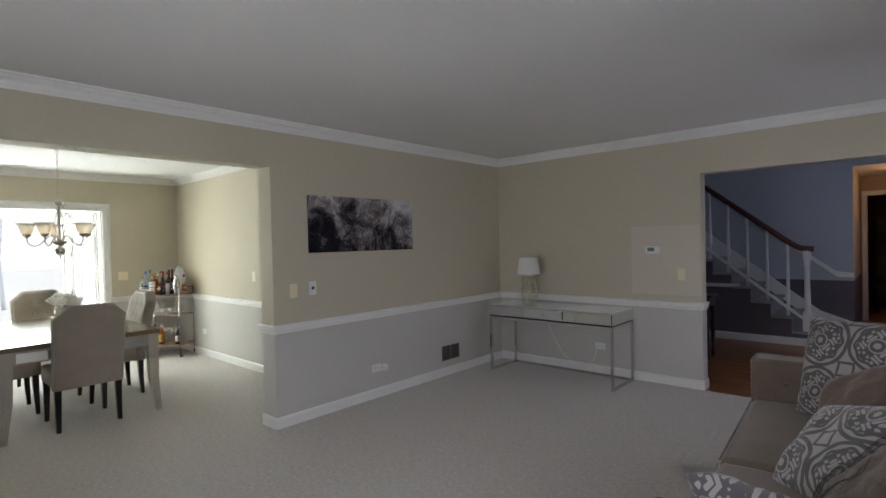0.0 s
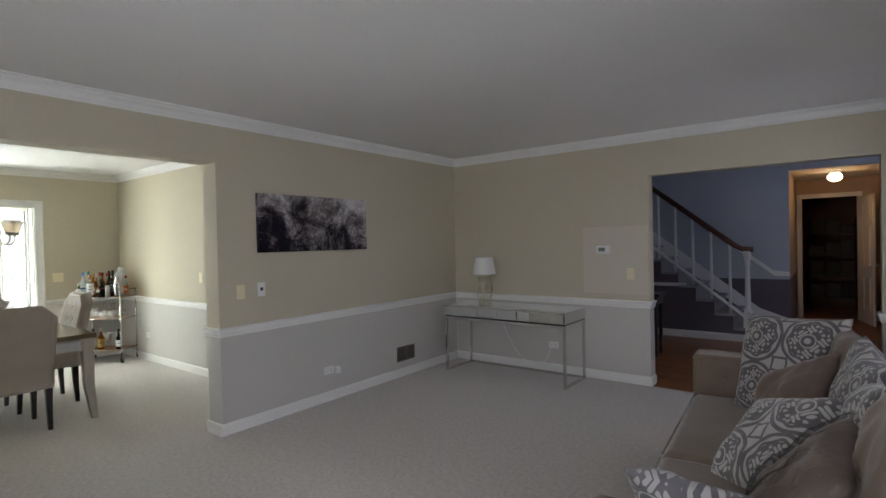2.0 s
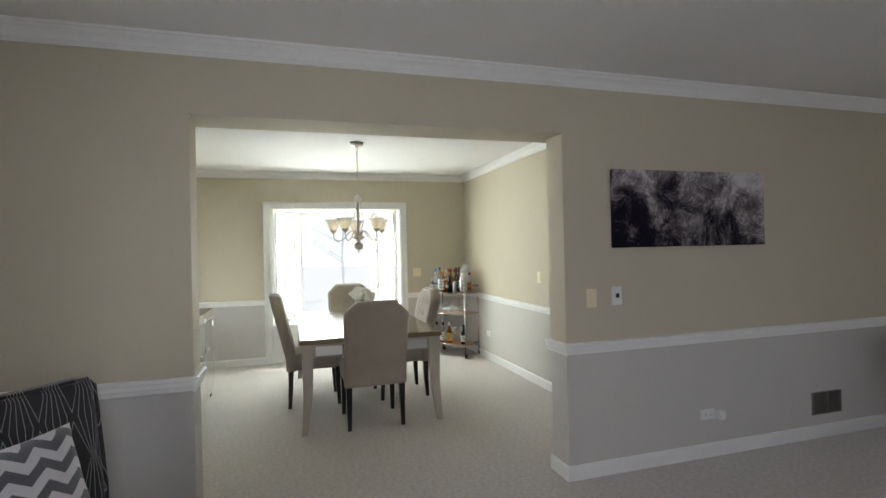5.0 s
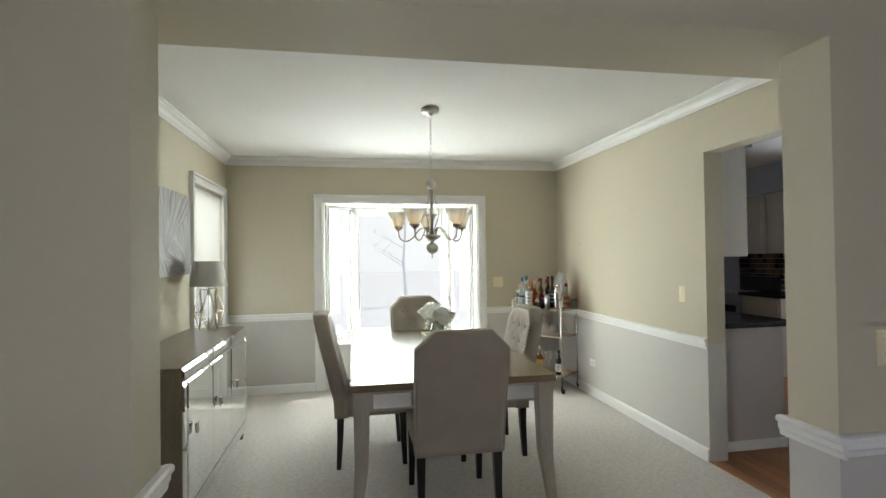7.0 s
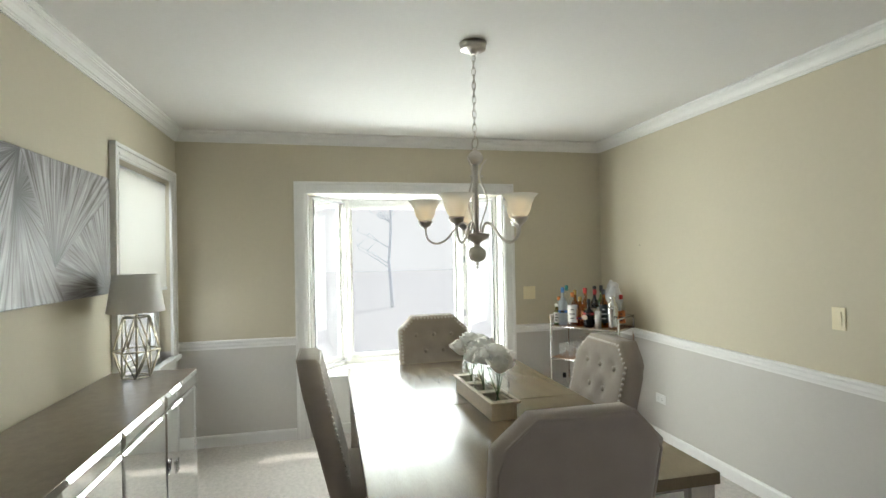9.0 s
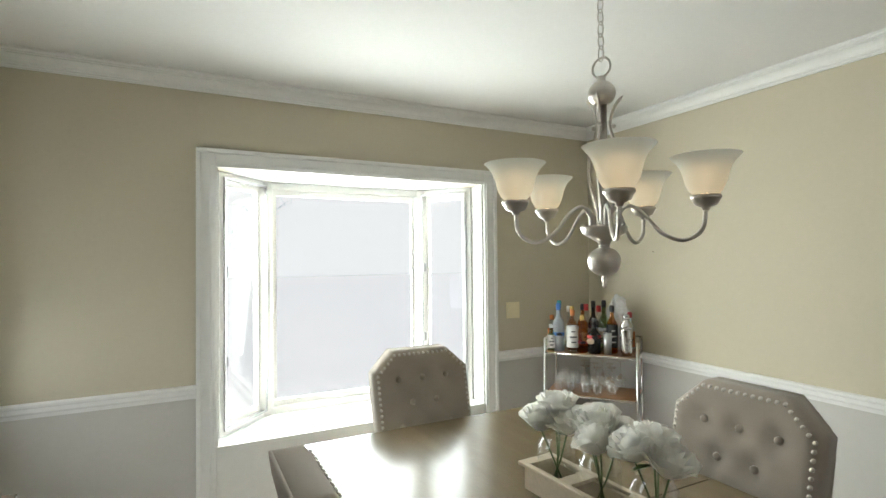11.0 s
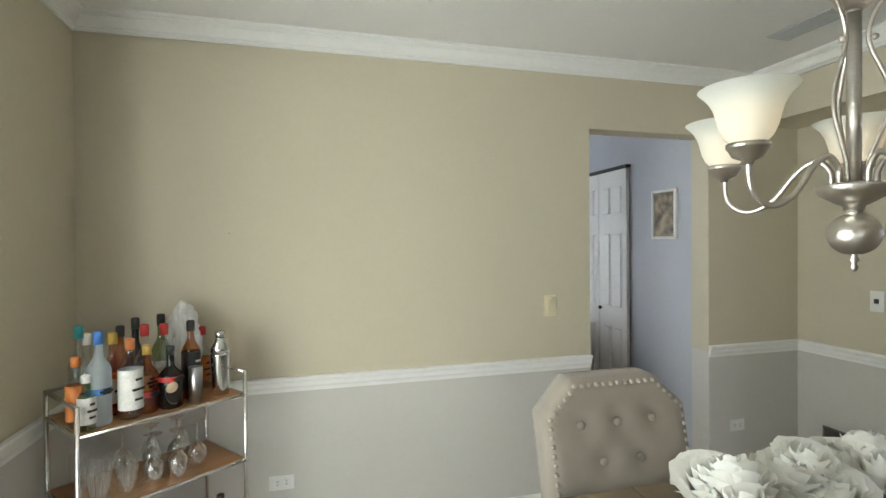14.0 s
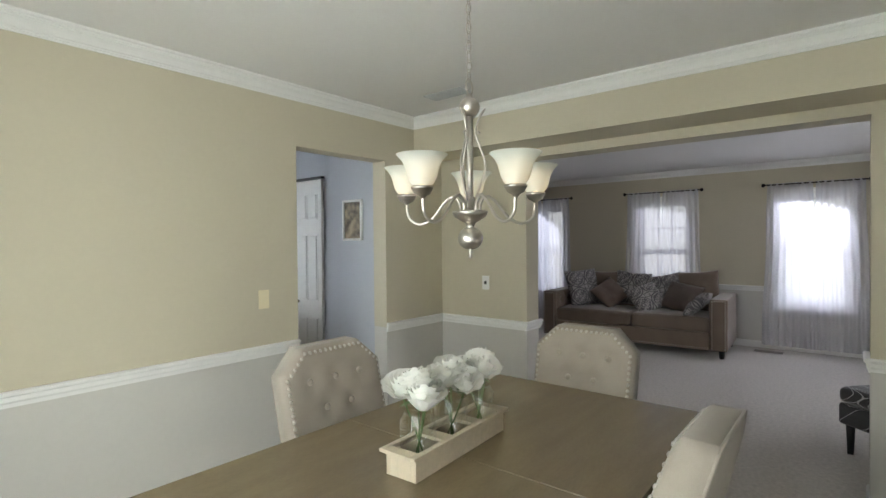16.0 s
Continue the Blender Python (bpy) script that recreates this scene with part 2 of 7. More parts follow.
def lathe(bm, prof, n=20, at=(0, 0, 0), closed=True):
    """A turned shape from (radius, height) pairs, bottom first."""
    rings = []
    for r, z in prof:
        rings.append([bm.verts.new((at[0] + r * math.cos(2 * math.pi * k / n), at[1] + r * math.sin(2 * math.pi * k / n), at[2] + z)) for k in range(n)])
    fs = []
    for p, q in zip(rings, rings[1:]):
        for k in range(n):
            fs.append(bm.faces.new((p[k], p[(k + 1) % n], q[(k + 1) % n], q[k])))
    if closed:
        fs += [bm.faces.new(rings[0][::-1]), bm.faces.new(rings[-1])]
    for f in fs:
        f.smooth = True
    return bm


def tube(bm, pts, r, n=8, loop=False):
    """A round bar along points."""
    pts = [Vector(p) for p in pts]
    rings, up = [], Vector((0.13, 0.31, 0.94)).normalized()
    m = len(pts)
    for i, p in enumerate(pts):
        a, b = (pts[i - 1], pts[(i + 1) % m]) if loop else (pts[max(i - 1, 0)], pts[min(i + 1, m - 1)])
        d = (b - a).normalized()
        s = d.cross(up)
        if s.length < 0.1:
            s = d.cross(Vector((1, 0, 0)))
        s.normalize()
        w = d.cross(s)
        rr = r[i] if isinstance(r, (list, tuple)) else r
        rings.append([bm.verts.new(p + rr * (math.cos(2 * math.pi * k / n) * s + math.sin(2 * math.pi * k / n) * w)) for k in range(n)])
    pairs = list(zip(rings, rings[1:])) + ([(rings[-1], rings[0])] if loop else [])
    fs = []
    for p, q in pairs:
        for k in range(n):
            fs.append(bm.faces.new((p[k], p[(k + 1) % n], q[(k + 1) % n], q[k])))
    if not loop:
        fs += [bm.faces.new(rings[0][::-1]), bm.faces.new(rings[-1])]
    for f in fs:
        f.smooth = True
    bmesh.ops.recalc_face_normals(bm, faces=fs)
    return bm


def curve_pts(ctrl, steps=8):
    """A smooth line through control points."""
    c = [Vector(p) for p in ctrl]
    c = [2 * c[0] - c[1]] + c + [2 * c[-1] - c[-2]]
    out = []
    for i in range(1, len(c) - 2):
        for k in range(steps):
            t = k / steps
            p0, p1, p2, p3 = c[i - 1:i + 3]
            out.append(0.5 * (2 * p1 + (p2 - p0) * t + (2 * p0 - 5 * p1 + 4 * p2 - p3) * t * t + (3 * p1 - p0 - 3 * p2 + p3) * t ** 3))
    return out + [c[-2]]


def part(name, bm, material, parent=None, label="", smooth=False):
    me = bpy.data.meshes.new(name)
    bm.to_mesh(me)
    bm.free()
    for m in (material if isinstance(material, (list, tuple)) else [material]):
        me.materials.append(m)
    if smooth:
        for p in me.polygons:
            p.use_smooth = True
    ob = new(name, me)
    ob.parent = parent
    return tagged(ob, label)


def shared(name, mesh, parent, x=0, y=0, z=0, rx=0, ry=0, rz=0):
    ob = new(name, mesh)
    ob.parent = parent
    ob.matrix_basis = pose(x, y, z, rx, ry, rz)
    return ob


def thing(name, m, label, category, group=""):
    ob = new(name)
    ob.empty_display_size = 0.1
    ob.matrix_basis = m
    return tagged(ob, label, category, group)


def setting(name, bm, material, label, category):
    return tagged(part(name, bm, material), label, category, kind="structure")


# ---- plan ----
XE, XP, XD, XW = 0.63, -3.72, -3.91, -7.93      # living east wall, partition faces, dining west wall
YN, YS, YDN, YDS = 5.205, -1.60, 2.932, -0.725   # living north and south walls, dining north and south walls
H, HEAD, RAIL = 2.492, 2.12, 0.80


def wall(name, boxes, label, low=None, up=None):
    """A wall of solid blocks, painted in two tones that meet at the chair rail."""
    bm = bmesh.new()
    for a, b in boxes:
        zs = [a[2], RAIL, b[2]] if low and a[2] < RAIL < b[2] else [a[2], b[2]]
        for z0, z1 in zip(zs, zs[1:]):
            n = len(bm.faces)
            box(bm, (a[0], a[1], z0), (b[0], b[1], z1))
            bm.faces.ensure_lookup_table()
            for f in bm.faces[n:]:
                f.material_index = 1 if low and z1 <= RAIL + 1e-6 else 0
    return setting(name, bm, [up or WALL_UP, low or up or WALL_UP], label, "wall")


def opening_blocks(axis, face, back, lo, hi, holes, top=H):
    """Blocks of a wall along an axis (0 x, 1 y) between lo and hi, with holes (from, to, sill, head)."""
    out, at = [], lo

    def blk(u0, u1, z0, z1):
        if u1 - u0 > 1e-4 and z1 - z0 > 1e-4:
            f0, f1 = min(face, back), max(face, back)
            out.append(((u0, f0, z0), (u1, f1, z1)) if axis == 0 else ((f0, u0, z0), (f1, u1, z1)))
    for a, b, sill, head in sorted(holes):
        blk(at, a, 0, top)
        blk(a, b, 0, sill)
        blk(a, b, head, top)
        at = b
    blk(at, hi, 0, top)
    return out


WIN_E = [(4.32, 0.58, 2.06), (2.33, 0.58, 2.06), (0.48, 0.58, 2.06)]
WIN_HALF = 0.38
wall("wall_east", opening_blocks(1, XE, XE + 0.16, YS - 0.15, YN + 0.15, [(y - WIN_HALF, y + WIN_HALF, a, b) for y, a, b in WIN_E]),
     "beige two-tone living room wall with three windows", WALL_LOW)
wall("wall_partition", opening_blocks(1, XP, XD, YS - 0.15, YN, [(0.014, 2.077, 0, HEAD)]),
     "beige and greige wall with a wide cased opening", WALL_LOW)
wall("wall_north", opening_blocks(0, YN, YN + 0.15, XD, XE, [(-1.37, 0.36, 0, 2.075)]),
     "beige and greige wall with a wide opening to the hall", WALL_LOW)
wall("wall_south", opening_blocks(0, YS - 0.15, YS, XP, XE, [(-2.35, -0.95, 0.58, 2.06)]), "beige living room wall with a window", WALL_LOW)
wall("wall_dining_north", opening_blocks(0, YDN, YDN + 0.14, XW - 0.16, XD, [(-5.418, -4.605, 0, 2.11)]),
     "beige and greige dining room wall with a doorway", WALL_LOW)
wall("wall_dining_south", opening_blocks(0, YDS - 0.16, YDS, XW - 0.16, XD, [(-7.76, -6.785, 0.76, 2.065)]),
     "beige and greige dining room wall with a window", WALL_LOW)
wall("wall_dining_west", opening_blocks(1, XW, XW - 0.16, YDS, YDN, [(0.26, 1.965, 0.0, 2.005)]),
     "beige and greige dining room wall with a bay window", WALL_LOW)
bm = bmesh.new()
box(bm, (-4.27, YDS, 2.185), (XD, YDN, H))
setting("soffit", bm, WALL_UP, "beige boxed soffit over the dining room opening", "soffit")

# ceilings and floors
bm = bmesh.new()
box(bm, (XD, YS - 0.15, H), (XE + 0.16, YN + 0.15, H + 0.12))
setting("ceiling_living", bm, CEIL, "plain white plaster ceiling", "ceiling")
bm = bmesh.new()
box(bm, (XW - 0.16, YDS - 0.16, H), (XD - 0.003, YDN + 0.14, H + 0.12))
setting("ceiling_dining", bm, CEIL, "plain white plaster ceiling", "ceiling")
bm = bmesh.new()
box(bm, (XD - 0.1, YS - 0.15, -0.12), (XE + 0.16, YN, 0.0))
box(bm, (XW - 0.16, YDS - 0.16, -0.12), (XD - 0.1, YDN + 0.02, 0.0))
setting("floor_carpet", bm, CARPET, "cream wall-to-wall pile carpet", "carpet")


# mouldings drawn out along the walls
def moulding(bm, profile, axis, plane, side, lo, hi, z):
    """profile: (out from wall, up). side: +1 when the room lies towards greater coordinates."""
    poly = [(plane + side * o, z + u) for o, u in profile]
    prism(bm, poly, axis, lo, hi)


BASE = [(0, 0), (0.014, 0), (0.014, 0.075), (0.008, 0.088), (0, 0.09)]
CHAIR = [(0, -0.035), (0.010, -0.035), (0.012, -0.018), (0.018, -0.008), (0.018, 0.012), (0.028, 0.018), (0.028, 0.030), (0.020, 0.036), (0, 0.036)]
CROWN = [(0, -0.086), (0.010, -0.086), (0.010, -0.079), (0.015, -0.076), (0.015, -0.070), (0.022, -0.066), (0.026, -0.056), (0.034, -0.044), (0.046, -0.034),
         (0.052, -0.031), (0.052, -0.025), (0.058, -0.023), (0.058, -0.017), (0.070, -0.011), (0.070, 0), (0, 0)]
# axis along which it runs, plane, side, from, to, which mouldings
RUNS = [
    (1, XP, 1, YS, 0.014, "bcr"), (1, XP, 1, 2.077, YN, "bcr"), (1, XP, 1, 0.014, 2.077, "r"),
    (0, YN, -1, XP, -1.37, "bcr"), (0, YN, -1, 0.36, XE, "bcr"), (0, YN, -1, -1.37, 0.36, "r"),
    (1, XE, -1, YS, 0.48 - 0.45, "bc"), (1, XE, -1, 0.48 + 0.45, 2.33 - 0.45, "bc"), (1, XE, -1, 2.33 + 0.45, 4.32 - 0.45, "bc"), (1, XE, -1, 4.32 + 0.45, YN, "bc"),
    (1, XE, -1, 0.48 - 0.45, 0.48 + 0.45, "b"), (1, XE, -1, 2.33 - 0.45, 2.33 + 0.45, "b"), (1, XE, -1, 4.32 - 0.45, 4.32 + 0.45, "b"),
    (1, XE, -1, YS, YN, "r"), (0, YS, 1, XP, -2.35, "bc"), (0, YS, 1, -0.95, XE, "bc"), (0, YS, 1, -2.35, -0.95, "b"), (0, YS, 1, XP, XE, "r"),
    (0, YDN, -1, XW, -5.418, "bc"), (0, YDN, -1, -4.605, XD, "bc"), (0, YDN, -1, XW, -4.27, "r"),
    (1, XD, -1, 2.077, YDN, "bc"), (1, XD, -1, YDS, 0.014, "bc"), (1, -4.27, -1, YDS, YDN, "r"),
    (0, YDS, 1, XW, -7.84, "bc"), (0, YDS, 1, -6.705, XD, "bc"), (0, YDS, 1, -7.84, -6.705, "b"), (0, YDS, 1, XW, -4.27, "r"),
    (1, XW, 1, YDS, 0.17, "bc"), (1, XW, 1, 2.06, YDN, "bc"), (1, XW, 1, YDS, YDN, "r"),
]
for code, prof, z, nm, lab in (("b", BASE, 0.0, "baseboard", "low white painted baseboard"), ("c", CHAIR, RAIL, "chair_rail_trim", "white moulded chair rail"),
                               ("r", CROWN, H, "crown_trim", "white moulded crown at the ceiling")):
    for axis, plane, side, lo, hi, which in RUNS:
        if code in which:
            bm = bmesh.new()
            moulding(bm, prof, axis, plane, side, lo, hi, z)
            setting(nm, bm, TRIM, lab, "moulding")
# moulding returns on the jambs of the openings
for axis, plane, side, lo, hi in ((0, 2.077, -1, XD - 0.028, XP + 0.028), (0, 0.014, 1, XD - 0.028, XP + 0.028), (1, -1.37, 1, YN - 0.028, YN + 0.15), (1, 0.36, -1, YN - 0.028, YN + 0.15)):
    for prof, z, nm, lab, cut in ((CHAIR, RAIL, "chair_rail_trim", "chair rail returning round a jamb", 0.0), (BASE, 0.0, "baseboard", "baseboard returning round a jamb", 0.014)):
        bm = bmesh.new()
        moulding(bm, prof, axis, plane, side, lo + cut, hi - (cut if axis == 0 else 0), z)
        setting(nm, bm, TRIM, lab, "moulding")
# ---- outdoors ----
bm = bmesh.new()
box(bm, (-90, -90, -0.75), (90, 90, -0.45))
tagged(part("ground", bm, OVEREXPOSED_LAWN), "sunlit lawn coloured near white as if overexposed, reaching the distance", "ground", kind="structure")
# Glowing backdrop walls; the last two low strips hide the shadow at the horizon.
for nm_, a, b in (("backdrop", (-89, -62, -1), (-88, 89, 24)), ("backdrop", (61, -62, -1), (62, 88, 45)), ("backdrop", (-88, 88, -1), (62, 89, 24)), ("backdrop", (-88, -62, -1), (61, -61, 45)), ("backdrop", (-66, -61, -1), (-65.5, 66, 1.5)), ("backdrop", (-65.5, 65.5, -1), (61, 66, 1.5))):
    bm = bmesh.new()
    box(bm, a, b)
    tagged(part(nm_, bm, GLOW_BACKDROP), "plain glowing backdrop standing in for the overexposed distance", "backdrop", kind="structure")


def tree(x, y, h, seed):
    rnd = random.Random(seed)
    t = thing("garden_tree", pose(x, y, -0.45), "bare tree coloured pale as if overexposed, standing in the bright garden", "tree")
    bm = bmesh.new()
    trunk = [Vector((0.04 * math.sin(2.2 * k), 0.05 * math.cos(1.7 * k), h * k / 7)) for k in range(8)]
    tube(bm, trunk, [0.055 * (1 - 0.8 * k / 7) + 0.012 for k in range(8)], 8)
    part("trunk", bm, BARK, t)
    for k in range(9):
        a, z = rnd.uniform(0, 6.28), h * rnd.uniform(0.22, 0.9)
        ln = rnd.uniform(0.7, 1.6) * (1.2 - z / h)
        d = Vector((math.cos(a), math.sin(a), rnd.uniform(0.3, 0.9)))
        bm = bmesh.new()
        pts = [Vector((0, 0, z)) + d * ln * s + Vector((0, 0, -0.12 * s * s)) for s in (0, 0.35, 0.7, 1.0)]
        tube(bm, pts, [0.024, 0.017, 0.010, 0.005], 6)
        for q in range(4):
            p = pts[1 + q % 3]
            e = Vector((rnd.uniform(-1, 1), rnd.uniform(-1, 1), rnd.uniform(0, 1))).normalized() * rnd.uniform(0.25, 0.6)
            tube(bm, [p, p + e * 0.5 + Vector((0, 0, 0.03)), p + e], [0.014, 0.01, 0.004], 5)
        part("limb", bm, BARK, t)


tree(-22.3, 2.65, 6.0, 3)


# ---- windows ----
def casing(bm, axis, face, side, lo, hi, sill, head, w=0.085, legs_to=None, d=0.022):
    """Flat stepped casing boards round an opening, proud of the wall."""
    def bar(u0, u1, z0, z1, out):
        f0, f1 = sorted((face, face + side * out))
        a, b = ((u0, f0, z0), (u1, f1, z1)) if axis == 0 else ((f0, u0, z0), (f1, u1, z1))
        box(bm, a, b, 0.003, 1)
    low = sill if legs_to is None else legs_to
    for u0, u1, edge in ((lo - w, lo, -1), (hi, hi + w, 1)):
        bar(u0, u1, low, head + w, d)
        o0, o1 = (u0 - 0.002, u0 + 0.022) if edge < 0 else (u1 - 0.022, u1 + 0.002)
        bar(o0, o1, low, head + w - 0.023, d + 0.012)
        i0, i1 = (u1 - 0.03, u1 - 0.012) if edge < 0 else (u0 + 0.012, u0 + 0.03)
        bar(i0, i1, low, head + 0.011, d + 0.006)
    bar(lo, hi, head, head + w, d - 0.001)
    bar(lo - w - 0.002, hi + w + 0.002, head + w - 0.022, head + w + 0.002, d + 0.0125)
    bar(lo, hi, head + 0.012, head + 0.03, d + 0.005)
    return bm


def rect_frame(bm, c, u, v, half_w, z0, z1, w, depth):
    """A frame in a standing plane: centre c (x, y), u along, v out."""
    c, u, v = Vector((*c, 0)), Vector((*u, 0)), Vector((*v, 0))

    def bar(s0, s1, a0, a1):
        n = len(bm.verts)
        box(bm, (s0, -depth / 2, a0), (s1, depth / 2, a1))
        bm.verts.ensure_lookup_table()
        for q in bm.verts[n:]:
            q.co = c + u * q.co.x + v * q.co.y + Vector((0, 0, q.co.z))
    bar(-half_w, -half_w + w, z0, z1)
    bar(half_w - w, half_w, z0, z1)
    bar(-half_w + w, half_w - w, z0, z0 + w)
    bar(-half_w + w, half_w - w, z1 - w, z1)
    return bar


def window_unit(name, c, u, v, half_w, z0, z1, label, meeting=None, cols=0, rows=0, w=0.05, handle=False):
    """A fixed, casement or hung window in a standing plane."""
    t = tagged(new(name), label, "window", kind="structure")
    bm = bmesh.new()
    rect_frame(bm, c, u, v, half_w, z0, z1, w, 0.07)
    part("window_frame", bm, TRIM, t)
    spans = [(z0 + w, z1 - w)] if meeting is None else [(z0 + w, meeting), (meeting, z1 - w)]
    for k, (a, b) in enumerate(spans):
        off = 0.0 if meeting is None else (-0.012 if k == 0 else 0.014)
        cc = (c[0] + v[0] * off, c[1] + v[1] * off)
        bm = bmesh.new()
        bar = rect_frame(bm, cc, u, v, half_w - w + 0.001, a, b, 0.038, 0.026)
        hw = half_w - w - 0.037
        for i in range(1, cols):
            s = -hw + 2 * hw * i / cols
            bar(s - 0.008, s + 0.008, a + 0.037, b - 0.037)
        for j in range(1, rows):
            zz = a + (b - a) * j / rows
            bar(-hw, hw, zz - 0.008, zz + 0.008)
        part("sash", bm, TRIM, t)
        bm = bmesh.new()
        n = len(bm.verts)
        box(bm, (-hw, -0.002, a + 0.036), (hw, 0.002, b - 0.036))
        for q in bm.verts:
            q.co = Vector((*cc, 0)) + Vector((*u, 0)) * q.co.x + Vector((*v, 0)) * q.co.y + Vector((0, 0, q.co.z))
        g = part("pane", bm, PANE, t)
        g.visible_shadow = False
    if meeting is not None:
        bm = bmesh.new()
        box(bm, (c[0] - 0.05, c[1] - 0.03, meeting + 0.003), (c[0] - 0.025, c[1] + 0.03, meeting + 0.022), 0.004)
        part("sash_lock", bm, IRON, t)
    if handle:
        bm = bmesh.new()
        for zz in (z0 + 0.28 * (z1 - z0), z0 + 0.62 * (z1 - z0)):
            s = -half_w + w + 0.01
            p = Vector((*c, zz)) + Vector((*u, 0)) * s - Vector((*v, 0)) * 0.04
            box(bm, p - Vector((0.012, 0.012, 0.03)), p + Vector((0.012, 0.012, 0.03)), 0.004)
        part("latch", bm, STEEL, t)
        bm = bmesh.new()
        rect_frame(bm, (c[0] - v[0] * 0.045, c[1] - v[1] * 0.045), u, v, half_w - w + 0.012, z0 + w - 0.01, z1 - w + 0.012, 0.014, 0.012)
        part("screen_frame", bm, STEEL, t)
    return t


# bay of three windows on a boxed seat
BAY = [(-8.08, 0.26), (-8.42, 0.57), (-8.42, 1.71), (-8.08, 1.965)]
SEAT, BAY_HEAD = 0.49, 2.005
for (p, q), nm_, lab in zip(zip(BAY, BAY[1:]), ("window_1", "window_2", "window_3"),
                            ("narrow white angled casement of the bay", "wide fixed white picture window of the bay", "narrow white angled casement of the bay")):
    p, q = Vector(p), Vector(q)
    uu = (q - p).normalized()
    vv = Vector((-uu.y, uu.x))
    if vv.x > 0:
        vv = -vv
    wide = nm_ == "window_2"
    window_unit(nm_, tuple((p + q) / 2), tuple(uu), tuple(vv), (q - p).length / 2, SEAT, BAY_HEAD - 0.0, lab, w=0.045 if wide else 0.04, handle=not wide)
for px, py in BAY[1:3]:
    bm = bmesh.new()
    lathe(bm, [(0.062, 0), (0.062, BAY_HEAD - SEAT)], 10, (px, py, SEAT))
    setting("bay_post", bm, TRIM, "white corner post between bay windows", "post")
bm = bmesh.new()
seat = [(-7.915, 0.262), (-8.10, 0.262), (-8.47, 0.55), (-8.47, 1.73), (-8.10, 1.963), (-7.915, 1.963)]
prism(bm, seat, 2, SEAT - 0.035, SEAT)
setting("window_seat", bm, TRIM, "white painted bay window seat board", "sill")
bm = bmesh.new()
prism(bm, [(x, y) for x, y in seat], 2, BAY_HEAD + 0.002, BAY_HEAD + 0.1)
setting("bay_ceiling", bm, TRIM, "white board ceiling of the bay", "ceiling")
# Unseen overhang, added so only a thin strip of sun reaches the carpet.
bm = bmesh.new()
box(bm, (-8.84, -1.2, 2.11), (XW - 0.16, 3.4, 2.19))
setting("eave", bm, TRIM, "unseen white board added over the bay window to trim the sun", "eave")
bm = bmesh.new()
box(bm, (-7.97, 0.262, 0.0), (-7.945, 1.963, SEAT - 0.035))
for y0, y1 in ((0.262, 0.33), (1.895, 1.963)):
    box(bm, (-7.945, y0, 0.0), (-7.928, y1, SEAT - 0.036))
box(bm, (-7.945, 0.33, 0.0), (-7.928, 1.895, 0.09))
box(bm, (-7.945, 0.33, SEAT - 0.10), (-7.928, 1.895, SEAT - 0.036))
setting("bay_apron", bm, TRIM, "white panelled front under the bay seat", "panel")
bm = bmesh.new()
box(bm, (-8.55, 0.2, -0.5), (-8.10, 2.05, SEAT - 0.036))
setting("bay_base", bm, TRIM, "boxed base under the bay window", "wall")
bm = bmesh.new()
casing(bm, 1, XW, 1, 0.26, 1.965, 0, BAY_HEAD, 0.095, legs_to=0.0)
setting("bay_trim", bm, TRIM, "white fluted casing round the bay opening", "trim")
bm = bmesh.new()
for y0, y1 in ((0.262, 0.272), (1.953, 1.963)):
    box(bm, (-8.085, y0, SEAT), (XW, y1, BAY_HEAD))
setting("bay_reveal_trim", bm, TRIM, "white lining boards of the bay opening", "trim")

# south window with a roller blind half down
window_unit("window_4", (-7.2725, YDS - 0.11), (1, 0), (0, -1), 0.486, 0.76, 2.065, "white hung window with the blind half down", meeting=1.40, w=0.045)
bm = bmesh.new()
casing(bm, 0, YDS, 1, -7.76, -6.785, 0.76, 2.065, 0.075)
box(bm, (-7.86, YDS - 0.04, 0.725), (-6.685, YDS + 0.05, 0.76), 0.006)
box(bm, (-7.84, YDS, 0.655), (-6.705, YDS + 0.016, 0.725), 0.004)
setting("window_trim", bm, TRIM, "white casing and sill of the dining window", "trim")
bl = thing("roller_blind", pose(-7.2725, YDS - 0.035, 2.02), "white roller blind pulled half down in the window", "blind")
bm = bmesh.new()
tube(bm, [(-0.45, 0, 0), (0.45, 0, 0)], 0.026, 12)
part("roller", bm, WHITE_PLASTIC, bl)
bm = bmesh.new()
box(bm, (-0.44, 0.024, -0.735), (0.44, 0.0255, 0.0))
part("cloth", bm, BLIND, bl)
bm = bmesh.new()
box(bm, (-0.44, 0.018, -0.757), (0.44, 0.032, -0.735), 0.004)
part("hem_bar", bm, WHITE_PLASTIC, bl)

window_unit("window_10", (-1.65, YS - 0.10), (1, 0), (0, -1), 0.70, 0.58, 2.06, "wide white hung living room window", meeting=1.29, w=0.05)

